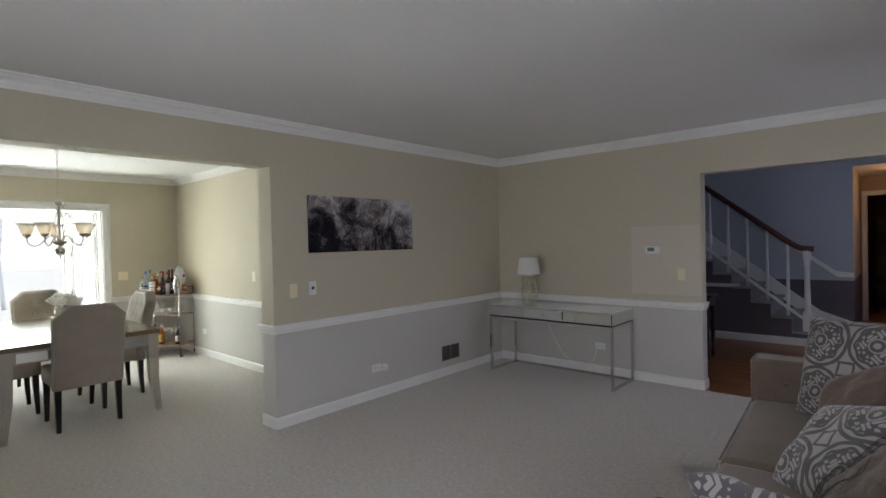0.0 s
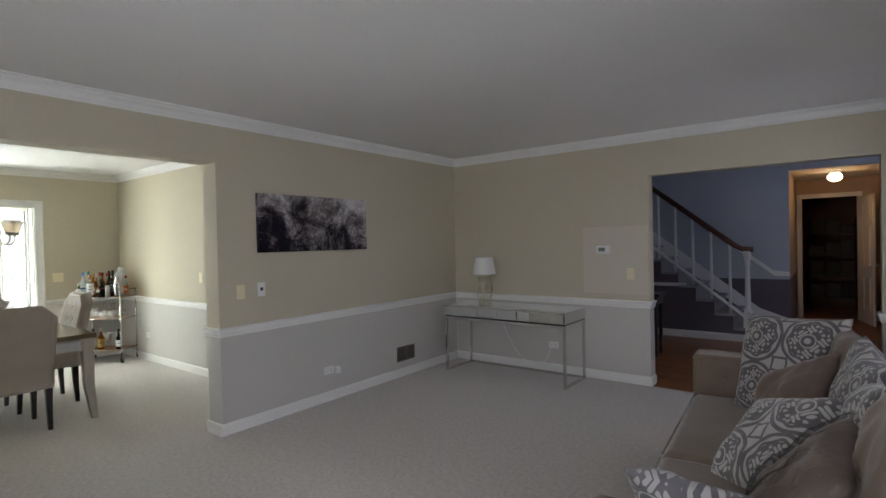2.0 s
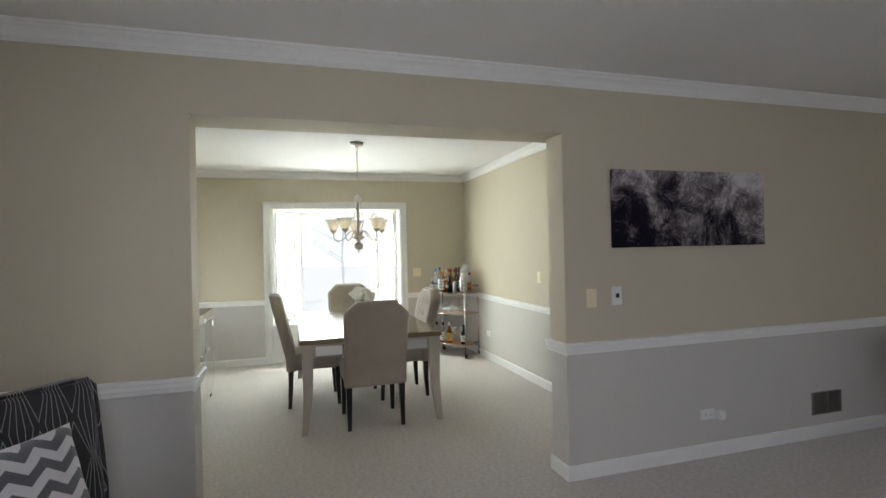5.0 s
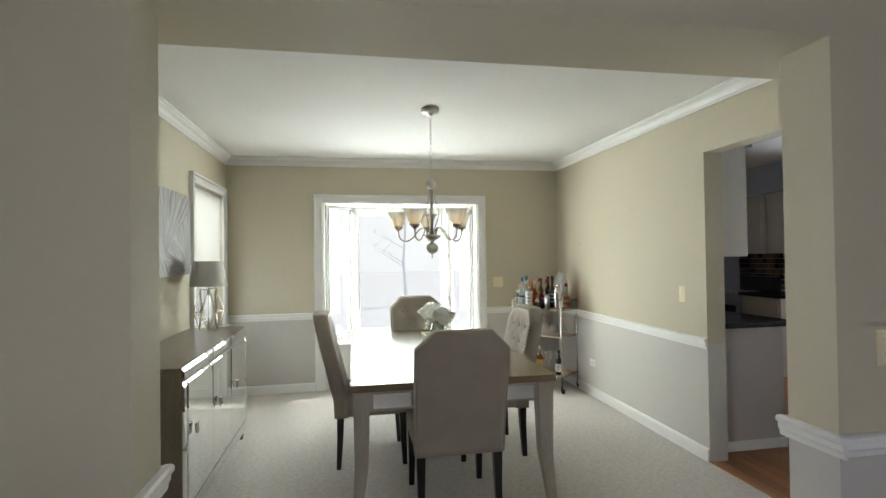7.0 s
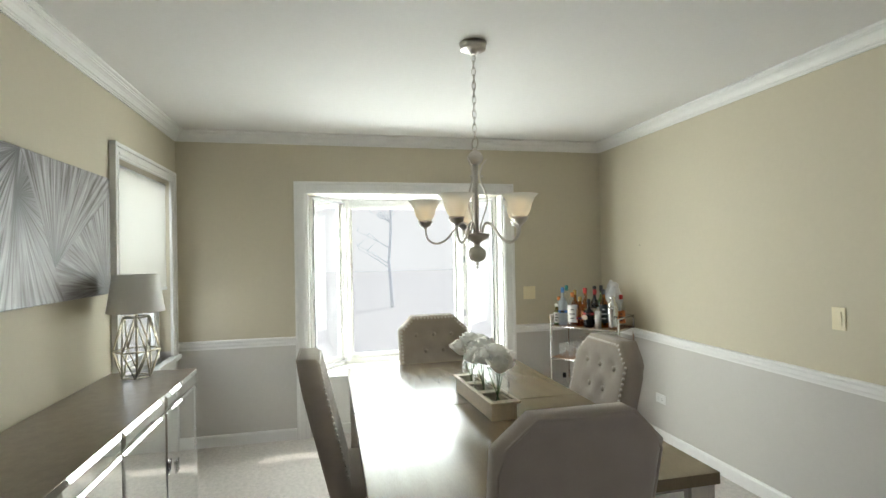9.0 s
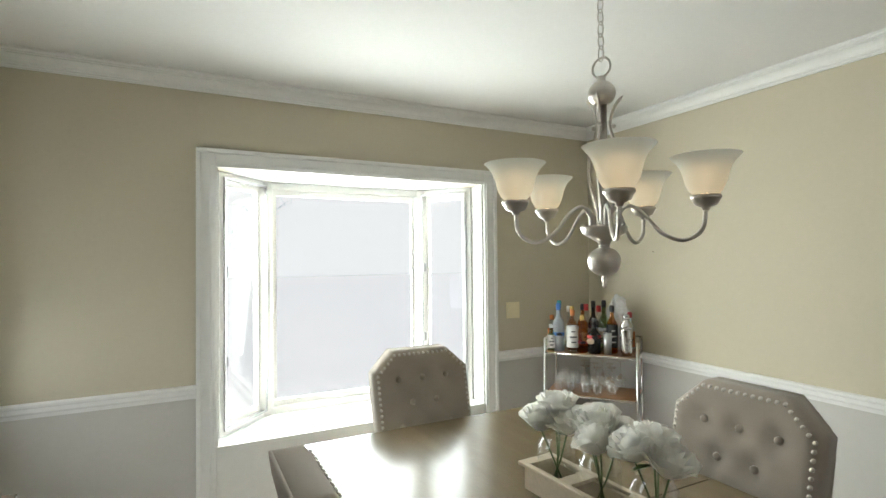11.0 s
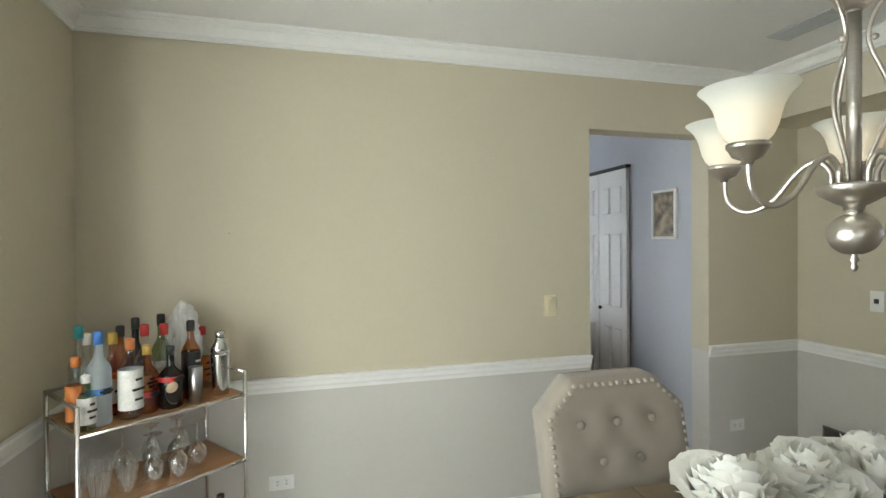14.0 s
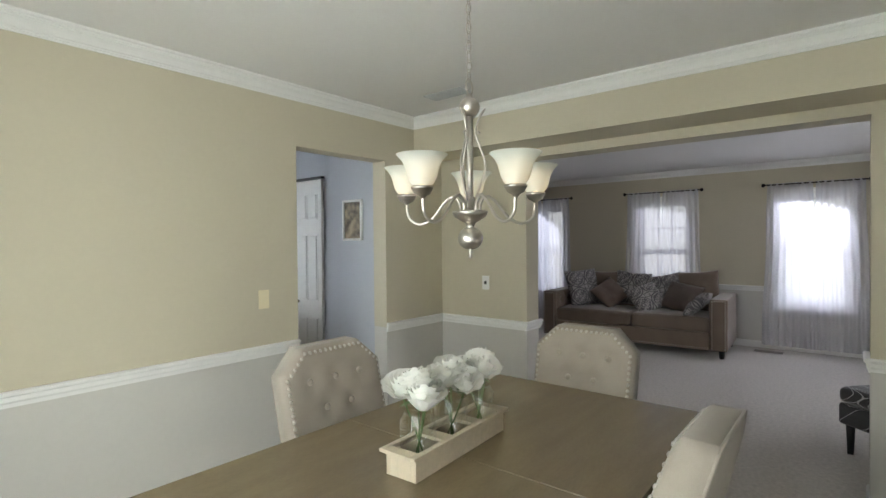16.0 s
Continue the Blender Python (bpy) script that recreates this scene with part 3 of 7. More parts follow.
# living room windows with sheers
def pleated(bm, u0, u1, z0, z1, waves, depth, flare=0.0, seed=0, n_u=64, n_z=14):
    rnd = random.Random(seed)
    ph = rnd.uniform(0, 6)
    rows = []
    for j in range(n_z + 1):
        t = j / n_z
        row = []
        for i in range(n_u + 1):
            s = i / n_u
            c = (u0 + u1) / 2
            u = c + (s - 0.5) * (u1 - u0) * (1 + flare * (1 - t)) + 0.006 * math.sin(9 * t + 4 * s + ph)
            d = depth * (0.55 + 0.45 * (1 - t)) * (math.sin(2 * math.pi * waves * s + ph + 0.5 * math.sin(3 * t + 5 * s)) + 0.35 * math.sin(5.1 * waves * s + ph))
            row.append(bm.verts.new((d, u, z0 + (z1 - z0) * t)))
        rows.append(row)
    for p, q in zip(rows, rows[1:]):
        for i in range(n_u):
            f = bm.faces.new((p[i], p[i + 1], q[i + 1], q[i]))
            f.smooth = True


for k, (wy, sill, head) in enumerate(WIN_E):
    window_unit(f"window_{5 + k}", (XE + 0.10, wy), (0, 1), (1, 0), WIN_HALF, sill, head, "white double-hung window with thin glazing bars behind sheers", meeting=1.29, cols=3, rows=2, w=0.045)
    bm = bmesh.new()
    casing(bm, 1, XE, -1, wy - WIN_HALF, wy + WIN_HALF, sill, head, 0.065)
    box(bm, (XE - 0.045, wy - WIN_HALF - 0.085, sill - 0.03), (XE + 0.06, wy + WIN_HALF + 0.085, sill), 0.005)
    setting("window_trim", bm, TRIM, "white casing and sill of a living room window", "trim")
    rod = thing("curtain_rod", pose(XE - 0.085, wy, 2.185), "dark bronze curtain rod with ball finials over the window", "curtain rod", "living room curtain rods")
    bm = bmesh.new()
    tube(bm, [(0, -0.53, 0), (0, 0.53, 0)], 0.009, 10)
    part("pole", bm, IRON, rod)
    for s in (-1, 1):
        bm = bmesh.new()
        lathe(bm, [(0.004, -0.026), (0.018, -0.018), (0.025, 0), (0.018, 0.018), (0.004, 0.026)], 12, (0, s * 0.55, 0))
        part("finial", bm, IRON, rod)
        bm = bmesh.new()
        box(bm, (0.0, s * 0.44 - 0.006, -0.012), (0.085, s * 0.44 + 0.006, 0.006))
        part("bracket", bm, IRON, rod)
    for s in (-1, 1):
        u0, u1 = (wy - 0.50, wy - 0.02) if s < 0 else (wy + 0.02, wy + 0.50)
        c = thing("sheer_curtain", pose(XE - 0.085, 0, 0), "white sheer voile curtain hanging to the floor in soft folds", "curtain", "sheer curtains")
        bm = bmesh.new()
        pleated(bm, u0, u1, 0.06 if k else 0.10, 2.20, 7, 0.020, 0.30, 11 + 2 * k + s)
        part("cloth", bm, SHEER, c)

# ---- stair hall ----
HY0, SY, SB = YN + 0.15, 8.03, 9.0
wall("wall_hall_back", [((-4.2, SB, 0), (-0.42, SB + 0.12, 4.6))], "grey-blue stair wall over a dark plum dado", WALL_PLUM, WALL_BLUE)
wall("wall_hall_west", [((-4.3, HY0, 0), (-4.2, SB, 4.6))], "grey hall wall", None, WALL_BLUE)
wall("wall_hall_east", opening_blocks(1, 2.4, 2.52, HY0, 11.2, [(6.4, 7.6, 0.9, 2.9)], 4.6), "grey hall wall with a tall window", None, WALL_BLUE)
wall("wall_hall_front", [((XE, HY0 - 0.15, 0), (2.52, HY0, 4.6)), ((-4.3, HY0 - 0.15, H + 0.12), (XE, HY0, 4.6))], "grey hall wall", None, WALL_BLUE)
wall("wall_corridor_west", [((-0.54, SB + 0.12, 0), (-0.42, 10.95, 2.40))], "tan corridor wall over a dark dado", WALL_PLUM, WALL_TAN)
wall("wall_corridor_east", [((0.85, SB, 0), (0.97, 10.95, 2.40))], "tan corridor wall", WALL_PLUM, WALL_TAN)
wall("wall_corridor_end", opening_blocks(0, 10.95, 11.07, -0.54, 0.97, [(-0.33, 0.42, 0, 2.08)], 2.40), "tan corridor end wall with a doorway", None, WALL_TAN)
wall("wall_hall_upper", [((-0.42, SB, 2.40), (2.4, SB + 0.12, 4.6)), ((0.97, SB, 0), (2.4, SB + 0.12, 2.40))], "grey-blue hall wall above the corridor", None, WALL_BLUE)
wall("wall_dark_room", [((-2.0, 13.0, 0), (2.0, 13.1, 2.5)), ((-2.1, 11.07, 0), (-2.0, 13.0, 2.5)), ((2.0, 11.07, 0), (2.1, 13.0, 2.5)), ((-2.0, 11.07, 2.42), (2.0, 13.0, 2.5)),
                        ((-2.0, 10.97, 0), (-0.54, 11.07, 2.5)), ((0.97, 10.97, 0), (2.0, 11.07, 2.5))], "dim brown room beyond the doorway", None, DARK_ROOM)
bm = bmesh.new()
box(bm, (-4.3, HY0 - 0.15, 4.6), (2.52, SB + 0.12, 4.7))
setting("ceiling_hall", bm, CEIL, "white ceiling high over the stair hall", "ceiling")
bm = bmesh.new()
box(bm, (-0.54, SB + 0.12, 2.40), (0.97, 11.07, 2.48))
setting("ceiling_corridor", bm, CEIL, "white low corridor ceiling", "ceiling")
window_unit("window_8", (2.46, 7.0), (0, 1), (1, 0), 0.6, 0.9, 2.9, "tall white hall window", meeting=1.9, w=0.05)
bm = bmesh.new()
casing(bm, 0, 10.95, -1, -0.33, 0.42, 0, 2.08, 0.07, legs_to=0.0)
setting("door_trim", bm, TRIM, "white casing of the corridor doorway", "trim")

# stairs with carpeted treads, open side towards the living room
RISE, RUN, X0 = 0.19, 0.235, -0.77
stairs = tagged(new("staircase"), "carpeted stairs rising along the hall wall", "stairs", kind="structure")
for k in range(9):
    x1 = X0 - RUN * k
    bm = bmesh.new()
    box(bm, (x1 - RUN - 0.01, SY + 0.004, RISE * k), (x1 - 0.012, SB, RISE * (k + 1) - 0.03))
    box(bm, (x1 - RUN - 0.02, SY - 0.025, RISE * (k + 1) - 0.035), (x1 + 0.02, SB, RISE * (k + 1)), 0.012)
    part("step", bm, STAIR_CARPET, stairs)
bm = bmesh.new()
poly = [(X0 - 0.02, 0.0)]
for k in range(9):
    poly += [(X0 - 0.02 - RUN * k, RISE * k + 0.15), (X0 - 0.02 - RUN * (k + 1), RISE * k + 0.15)]
poly += [(X0 - 0.02 - RUN * 9, 0.0)]
prism(bm, poly, 1, SY, SY + 0.003)
part("stringer_wall", bm, WALL_PLUM, stairs, "dark plum wall under the steps")
bm = bmesh.new()
sl = RISE / RUN
prism(bm, [(-0.42, 0.22), (-0.42, 0.0), (-0.6, 0.0), (-3.1, sl * 2.33 + 0.02), (-3.1, sl * 2.33 + 0.30), (-0.80, 0.36)], 1, SB - 0.02, SB - 0.002)
part("skirt", bm, TRIM, stairs, "white sloping skirt board")
bm = bmesh.new()
prism(bm, [(-0.42, 0.85), (-0.42, 0.91), (-0.62, 0.93), (-3.1, 0.93 + sl * 2.48), (-3.1, 0.86 + sl * 2.48), (-0.60, 0.85)], 1, SB - 0.03, SB - 0.002)
setting("hall_rail_trim", bm, TRIM, "white chair rail sloping up the stair wall", "moulding")
bm = bmesh.new()
prism(bm, [(SY, 0), (SY - 0.016, 0), (SY - 0.016, 0.09), (SY, 0.10)], 0, -3.6, X0 - 0.02)
setting("baseboard", bm, TRIM, "white baseboard along the stair side", "moulding")
bm = bmesh.new()
box(bm, (-3.4, SY - 0.02, 0.74), (X0 - RUN * 3.6, SY - 0.001, 0.79), 0.004)
setting("hall_rail_trim", bm, TRIM, "white chair rail on the stair side", "moulding")
bal = tagged(new("balustrade"), "white turned balusters under a dark wooden handrail", "railing", kind="structure")
bm = bmesh.new()
lathe(bm, [(0.030, 0.0), (0.030, 0.22), (0.036, 0.24), (0.024, 0.27), (0.032, 0.34), (0.026, 0.60), (0.020, 0.84), (0.032, 0.87), (0.026, 0.90), (0.040, 0.98), (0.040, 1.06)], 16)
for v in bm.verts:
    if v.co.z < 0.225:
        v.co.x, v.co.y = (0.045 if v.co.x > 0 else -0.045), (0.045 if v.co.y > 0 else -0.045)
newel = part("newel", bm, TRIM, bal)
newel.location = (-0.86, SY + 0.05, RISE)
newel_b = new("newel", newel.data)
newel_b.parent, newel_b.location = bal, (-0.86, SY + 0.16, RISE)
bm = bmesh.new()
lathe(bm, [(0.022, 0.0), (0.022, 0.16), (0.025, 0.17), (0.015, 0.19), (0.022, 0.30), (0.017, 0.72), (0.014, 0.86), (0.020, 0.88), (0.020, 0.99)], 10)
me = bpy.data.meshes.new("baluster")
bm.to_mesh(me)
bm.free()
me.materials.append(TRIM)
for k in range(1, 9):
    shared("baluster", me, bal, X0 - RUN * k - 0.06, SY + 0.05, RISE * (k + 1) - 0.01)
bm = bmesh.new()
tube(bm, [(-0.78, SY + 0.05, 1.27), (-0.92, SY + 0.05, 1.28), (-1.02, SY + 0.05, 1.34), (-3.0, SY + 0.05, 1.34 + sl * 1.98)], 0.038, 10)
part("handrail", bm, HANDRAIL_WOOD, bal, "dark polished wooden handrail")

bm = bmesh.new()
prism(bm, [(-0.80, 0.25), (-0.80, 0.29), (-3.0, 0.29 + sl * 2.2), (-3.0, 0.25 + sl * 2.2)], 1, SY + 0.02, SY + 0.08)
part("shoe_rail", bm, TRIM, bal, "white sloping board under the balusters")

# doorway leaf, ceiling globe, shelf rack and hall table
d1 = tagged(new("door_1"), "white six-panel door standing open in the corridor", "door", kind="structure")
d1.matrix_basis = pose(0.44, 10.93, 0.01, 0, 0, -78)


def panel_door(parent, w, h, panels, t=0.035):
    bm = bmesh.new()
    box(bm, (0, -t / 2, 0), (w, t / 2, h), 0.003, 1)
    part("leaf", bm, TRIM, parent)
    for x0, x1, z0, z1 in panels:
        bm = bmesh.new()
        for s in (-1, 1):
            y = s * (t / 2)
            box(bm, (x0, min(y, y + s * 0.004), z0), (x1, max(y, y + s * 0.004), z1), 0.0)
            box(bm, (x0 + 0.02, min(y, y + s * 0.012), z0 + 0.02), (x1 - 0.02, max(y, y + s * 0.012), z1 - 0.02), 0.006, 2)
        part("panel", bm, TRIM, parent)


SIX = [(a, b, z0, z1) for a, b in ((0.10, 0.34), (0.40, 0.64)) for z0, z1 in ((0.20, 0.75), (0.90, 1.55), (1.68, 1.93))]
panel_door(d1, 0.74, 2.05, SIX)
bm = bmesh.new()
lathe(bm, [(0.012, -0.07), (0.028, -0.06), (0.028, -0.035), (0.01, -0.03), (0.01, 0.03), (0.028, 0.035), (0.028, 0.06), (0.012, 0.07)], 12)
bmesh.ops.rotate(bm, verts=bm.verts, matrix=Matrix.Rotation(radians(90), 3, "X"))
kn = part("door_knob", bm, GOLD, d1)
kn.location = (0.69, 0, 0.95)
gl = thing("ceiling_globe_light", pose(0.12, 9.6, 2.40), "lit white glass globe lamp on the corridor ceiling", "ceiling light")
bm = bmesh.new()
lathe(bm, [(0.06, -0.035), (0.075, -0.02), (0.075, 0)], 20)
part("base", bm, WHITE_PLASTIC, gl)
bm = bmesh.new()
lathe(bm, [(0.01, -0.165)] + [(0.095 * math.sin(math.pi * k / 10) + 0.002, -0.095 - 0.07 * math.cos(math.pi * k / 10)) for k in range(1, 9)] + [(0.05, -0.03)], 20)
part("globe", bm, glow("lit_opal_glass", (1.0, 0.72, 0.42), 5.0), gl)
lamp = new("corridor_bulb", bpy.data.lights.new("corridor_bulb", "POINT"))
lamp.data.energy, lamp.data.color, lamp.data.shadow_soft_size = 4, (1.0, 0.55, 0.22), 0.09
lamp.location = (0.12, 9.6, 2.16)
rk = thing("storage_rack", pose(0.10, 12.2, 0), "dark metal storage rack filled with boxes in a dim room", "shelf rack")
for x in (-0.35, 0.35):
    for y in (-0.2, 0.2):
        bm = bmesh.new()
        tube(bm, [(x, y, 0), (x, y, 1.75)], 0.012, 6)
        part("post", bm, IRON, rk)
for z in (0.25, 0.65, 1.05, 1.45):
    bm = bmesh.new()
    box(bm, (-0.36, -0.21, z), (0.36, 0.21, z + 0.02))
    part("shelf", bm, IRON, rk)
rnd = random.Random(5)
for z in (0.27, 0.67, 1.07, 1.47):
    for x in (-0.24, 0.0, 0.22):
        h = rnd.uniform(0.15, 0.3)
        b_ = thing("storage_box", pose(0.10 + x, 12.2, z), "dark cardboard box on the storage rack", "box", "boxes on the rack")
        bm = bmesh.new()
        box(bm, (-0.1, -0.15, 0), (0.1, 0.15, h), 0.004, 1)
        part("body", bm, DARK_BOX, b_)
ht = thing("hall_console", pose(-1.90, 6.62, 0), "narrow dark glossy hall console on turned legs", "console table")
bm = bmesh.new()
box(bm, (-0.55, -0.17, 0.74), (0.30, 0.17, 0.775), 0.006)
part("top", bm, BLACK, ht)
bm = bmesh.new()
box(bm, (-0.52, -0.15, 0.64), (0.27, 0.15, 0.74), 0.004)
part("apron", bm, BLACK, ht)
for x in (-0.49, 0.24):
    for y in (-0.12, 0.12):
        bm = bmesh.new()
        lathe(bm, [(0.016, 0), (0.022, 0.06), (0.014, 0.12), (0.026, 0.34), (0.016, 0.52), (0.030, 0.56), (0.030, 0.64)], 12, (x, y, 0))
        part("leg", bm, BLACK, ht)

# ---- kitchen and passage behind the dining room ----
KY = YDN + 0.14
wall("wall_kitchen_north", [((-9.2, 6.6, 0), (-8.55, 6.72, H)), ((-8.55, 6.6, 0), (-7.2, 6.72, 0.66)), ((-8.55, 6.6, 2.16), (-7.2, 6.72, H)), ((-7.2, 6.6, 0), (-4.43, 6.72, H))],
     "grey kitchen wall with a window", None, WALL_BLUE)
wall("wall_kitchen_west", [((-9.3, KY - 0.14, 0), (-9.2, 6.72, H)), ((-9.2, KY - 0.14, 0), (XW - 0.16, KY, H))], "grey kitchen wall", None, WALL_BLUE)
wall("wall_kitchen_stub", [((-9.2, 5.95, 0), (-7.55, 6.03, H))], "grey wall behind the kitchen counter", None, WALL_BLUE)
wall("wall_passage", [((-4.555, KY, 0), (-4.43, 6.6, H))], "grey-blue passage wall with a closet", None, WALL_BLUE)
bm = bmesh.new()
box(bm, (-9.3, KY, H), (-4.43, 6.72, H + 0.1))
setting("ceiling_kitchen", bm, CEIL, "white kitchen ceiling", "ceiling")
bm = bmesh.new()
prism(bm, [(-4.555, 0), (-4.569, 0), (-4.569, 0.08), (-4.555, 0.09)], 1, KY, 3.75)
setting("baseboard", bm, TRIM, "white baseboard in the passage", "moulding")
window_unit("window_9", (-7.88, 6.66), (1, 0), (0, 1), 0.66, 0.67, 2.15, "wide white kitchen window with a centre post", meeting=1.40, cols=2, w=0.06)
bm = bmesh.new()
casing(bm, 0, 6.6, -1, -8.54, -7.21, 0.67, 2.15, 0.07)
box(bm, (-7.93, 6.575, 0.67), (-7.83, 6.66, 2.15))
setting("window_trim", bm, TRIM, "white casing of the kitchen window", "trim")


def cupboard(name, x0, y0, x1, y1, z0, z1, face, label, arched=False):
    t = thing(name, pose(0, 0, 0), label, "cabinet")
    bm = bmesh.new()
    box(bm, (x0, y0, z0), (x1, y1, z1), 0.003, 1)
    part("body", bm, KITCHEN_WHITE, t)
    if face == "south":
        bm = bmesh.new()
        box(bm, (x0 + 0.01, y0 - 0.02, z0 + 0.01), (x1 - 0.01, y0 - 0.001, z1 - 0.01), 0.005)
        door = part("door", bm, KITCHEN_WHITE, t)
        bm = bmesh.new()
        top = [(x1 - 0.07 - (x1 - x0 - 0.14) * k / 8, z1 - 0.11 + 0.05 * math.sin(math.pi * k / 8)) for k in range(9)]
        prism(bm, [(x0 + 0.07, z0 + 0.07), (x1 - 0.07, z0 + 0.07)] + top, 1, y0 - 0.027, y0 - 0.019)
        part("raised_panel", bm, KITCHEN_WHITE, door)
    return t


cupboard("wall_cabinet", -6.6, KY + 0.004, -5.65, 3.47, 1.39, 2.20, "", "cream wall cabinet hanging over the peninsula")
cupboard("wall_cabinet", -7.76, 5.62, -7.27, 5.945, 1.40, 2.14, "south", "cream wall cabinet with an arched raised panel door")
cupboard("wall_cabinet", -8.9, 5.62, -7.765, 5.945, 1.40, 2.14, "south", "cream wall cabinet with an arched raised panel door")
bm = bmesh.new()
box(bm, (-9.2, 5.58, 2.144), (-7.24, 5.95, H))
box(bm, (-6.7, KY, 2.204), (-5.62, 3.50, H))
setting("kitchen_soffit", bm, WALL_BLUE, "grey boxed soffit over the wall cabinets", "soffit")
pn = thing("peninsula", pose(0, 0, 0), "greige panelled kitchen peninsula", "counter")
bm = bmesh.new()
box(bm, (-6.7, KY + 0.01, 0), (-5.55, 3.66, 0.885), 0.003, 1)
part("body", bm, PANEL_GREIGE, pn)
bm = bmesh.new()
box(bm, (-5.552, KY + 0.01, 0), (-5.538, 3.67, 0.07), 0.003, 1)
part("plinth", bm, TRIM, pn)
ct = thing("peninsula_worktop", pose(0, 0, 0), "polished black granite worktop on the peninsula", "worktop")
bm = bmesh.new()
box(bm, (-6.75, KY + 0.005, 0.885), (-5.47, 3.70, 0.925), 0.012, 3)
part("slab", bm, GRANITE, ct)
bm = bmesh.new()
box(bm, (-5.9, KY + 0.004, 0.925), (-5.60, KY + 0.03, 1.03), 0.004)
part("upstand", bm, GRANITE, ct)
il = thing("kitchen_island", pose(0, 0, 0), "greige kitchen island with a plain panel", "island")
bm = bmesh.new()
box(bm, (-6.42, 4.68, 0), (-4.9, 5.30, 0.885), 0.003, 1)
part("body", bm, PANEL_GREIGE, il)
iw = thing("island_worktop", pose(0, 0, 0), "polished black granite worktop on the island", "worktop")
bm = bmesh.new()
box(bm, (-6.50, 4.62, 0.885), (-4.85, 5.36, 0.925), 0.012, 3)
part("slab", bm, GRANITE, iw)
bc = thing("base_cabinet", pose(0, 0, 0), "cream base cabinets along the far kitchen wall", "cabinet")
for x0, x1 in ((-9.15, -8.52), (-7.88, -7.3)):
    bm = bmesh.new()
    box(bm, (x0, 5.34, 0.0), (x1, 5.945, 0.885), 0.003, 1)
    body = part("body", bm, KITCHEN_WHITE, bc)
    bm = bmesh.new()
    box(bm, (x0 + 0.02, 5.322, 0.70), (x1 - 0.02, 5.339, 0.87), 0.005)
    part("drawer_front", bm, KITCHEN_WHITE, body)
st = thing("cooking_range", pose(-8.2, 5.62, 0), "stainless steel range with a dark towel on its handle", "range")
bm = bmesh.new()
box(bm, (-0.31, -0.29, 0), (0.31, 0.31, 0.90), 0.006)
part("body", bm, STEEL, st)
bm = bmesh.new()
box(bm, (-0.25, -0.305, 0.25), (0.25, -0.289, 0.66), 0.006)
part("oven_window", bm, BLACK, st)
bm = bmesh.new()
tube(bm, [(-0.27, -0.34, 0.74), (0.27, -0.34, 0.74)], 0.011, 8)
part("handle", bm, STEEL, st)
bm = bmesh.new()
box(bm, (-0.31, 0.24, 0.90), (0.31, 0.31, 1.10), 0.01)
part("control_panel", bm, BLACK, st)
tw = thing("dish_towel", pose(-8.02, 5.28, 0.42), "dark grey dish towel over the range handle", "towel")
bm = bmesh.new()
box(bm, (-0.12, -0.018, 0), (0.12, -0.006, 0.335), 0.004)
part("cloth", bm, IRON, tw)
bw = thing("far_worktop", pose(0, 0, 0), "black granite worktop along the kitchen wall", "worktop")
bm = bmesh.new()
box(bm, (-7.885, 5.29, 0.889), (-7.24, 5.948, 0.925), 0.008, 2)
part("slab", bm, GRANITE, bw)
# mosaic backsplash
spl = tagged(new("backsplash"), "brown and grey glass mosaic backsplash", "tiles", kind="structure")
bm = bmesh.new()
box(bm, (-8.6, 5.938, 0.93), (-7.56, 5.949, 1.40))
part("grout", bm, PANEL_GREIGE, spl)
bm = bmesh.new()
box(bm, (-0.031, -0.004, -0.031), (0.031, 0.004, 0.031), 0.002, 1)
tm = bpy.data.meshes.new("tile")
bm.to_mesh(tm)
bm.free()
tm.materials.append(mat("mosaic_glass", (0.13, 0.085, 0.06), 0.2, vary=0.1, per_object=0.9))
for i in range(15):
    for j in range(7):
        shared("tile", tm, spl, -8.56 + 0.067 * i, 5.935, 0.965 + 0.067 * j)

# closet bi-fold doors and the framed picture in the passage
cl = tagged(new("door_2"), "white panelled bi-fold closet doors in the passage", "door", kind="structure")
for k in range(2):
    leaf = tagged(new("bifold_leaf"), "")
    leaf.parent = cl
    leaf.matrix_basis = pose(-4.575, 3.765 + 0.38 * k, 0.0, 0, 0, 90)
    bm = bmesh.new()
    box(bm, (0.002, -0.015, 0), (0.376, 0.015, 2.04), 0.003, 1)
    part("leaf", bm, TRIM, leaf)
    for a, b in ((0.05, 0.175), (0.20, 0.325)):
        for z0, z1 in ((0.18, 0.80), (0.94, 1.55), (1.68, 1.92)):
            bm = bmesh.new()
            box(bm, (a, 0.0145, z0), (b, 0.018, z1))
            box(bm, (a + 0.015, 0.0145, z0 + 0.015), (b - 0.015, 0.026, z1 - 0.015), 0.008, 2)
            part("panel", bm, TRIM, leaf)
bm = bmesh.new()
lathe(bm, [(0.006, 0), (0.014, 0.012), (0.016, 0.022), (0.008, 0.03)], 12)
bmesh.ops.rotate(bm, verts=bm.verts, matrix=Matrix.Rotation(radians(-90), 3, "Y"))
kb = part("knob", bm, IRON, cl)
kb.location = (-4.592, 4.10, 0.93)
bm = bmesh.new()
box(bm, (-4.60, 3.755, 2.045), (-4.557, 4.545, 2.065))
part("track", bm, DARK_SLOT, cl)
fp = thing("framed_picture", pose(-4.557, 3.368, 1.66, 0, 0, 0), "small sepia picture in a white frame on the passage wall", "picture")
bm = bmesh.new()
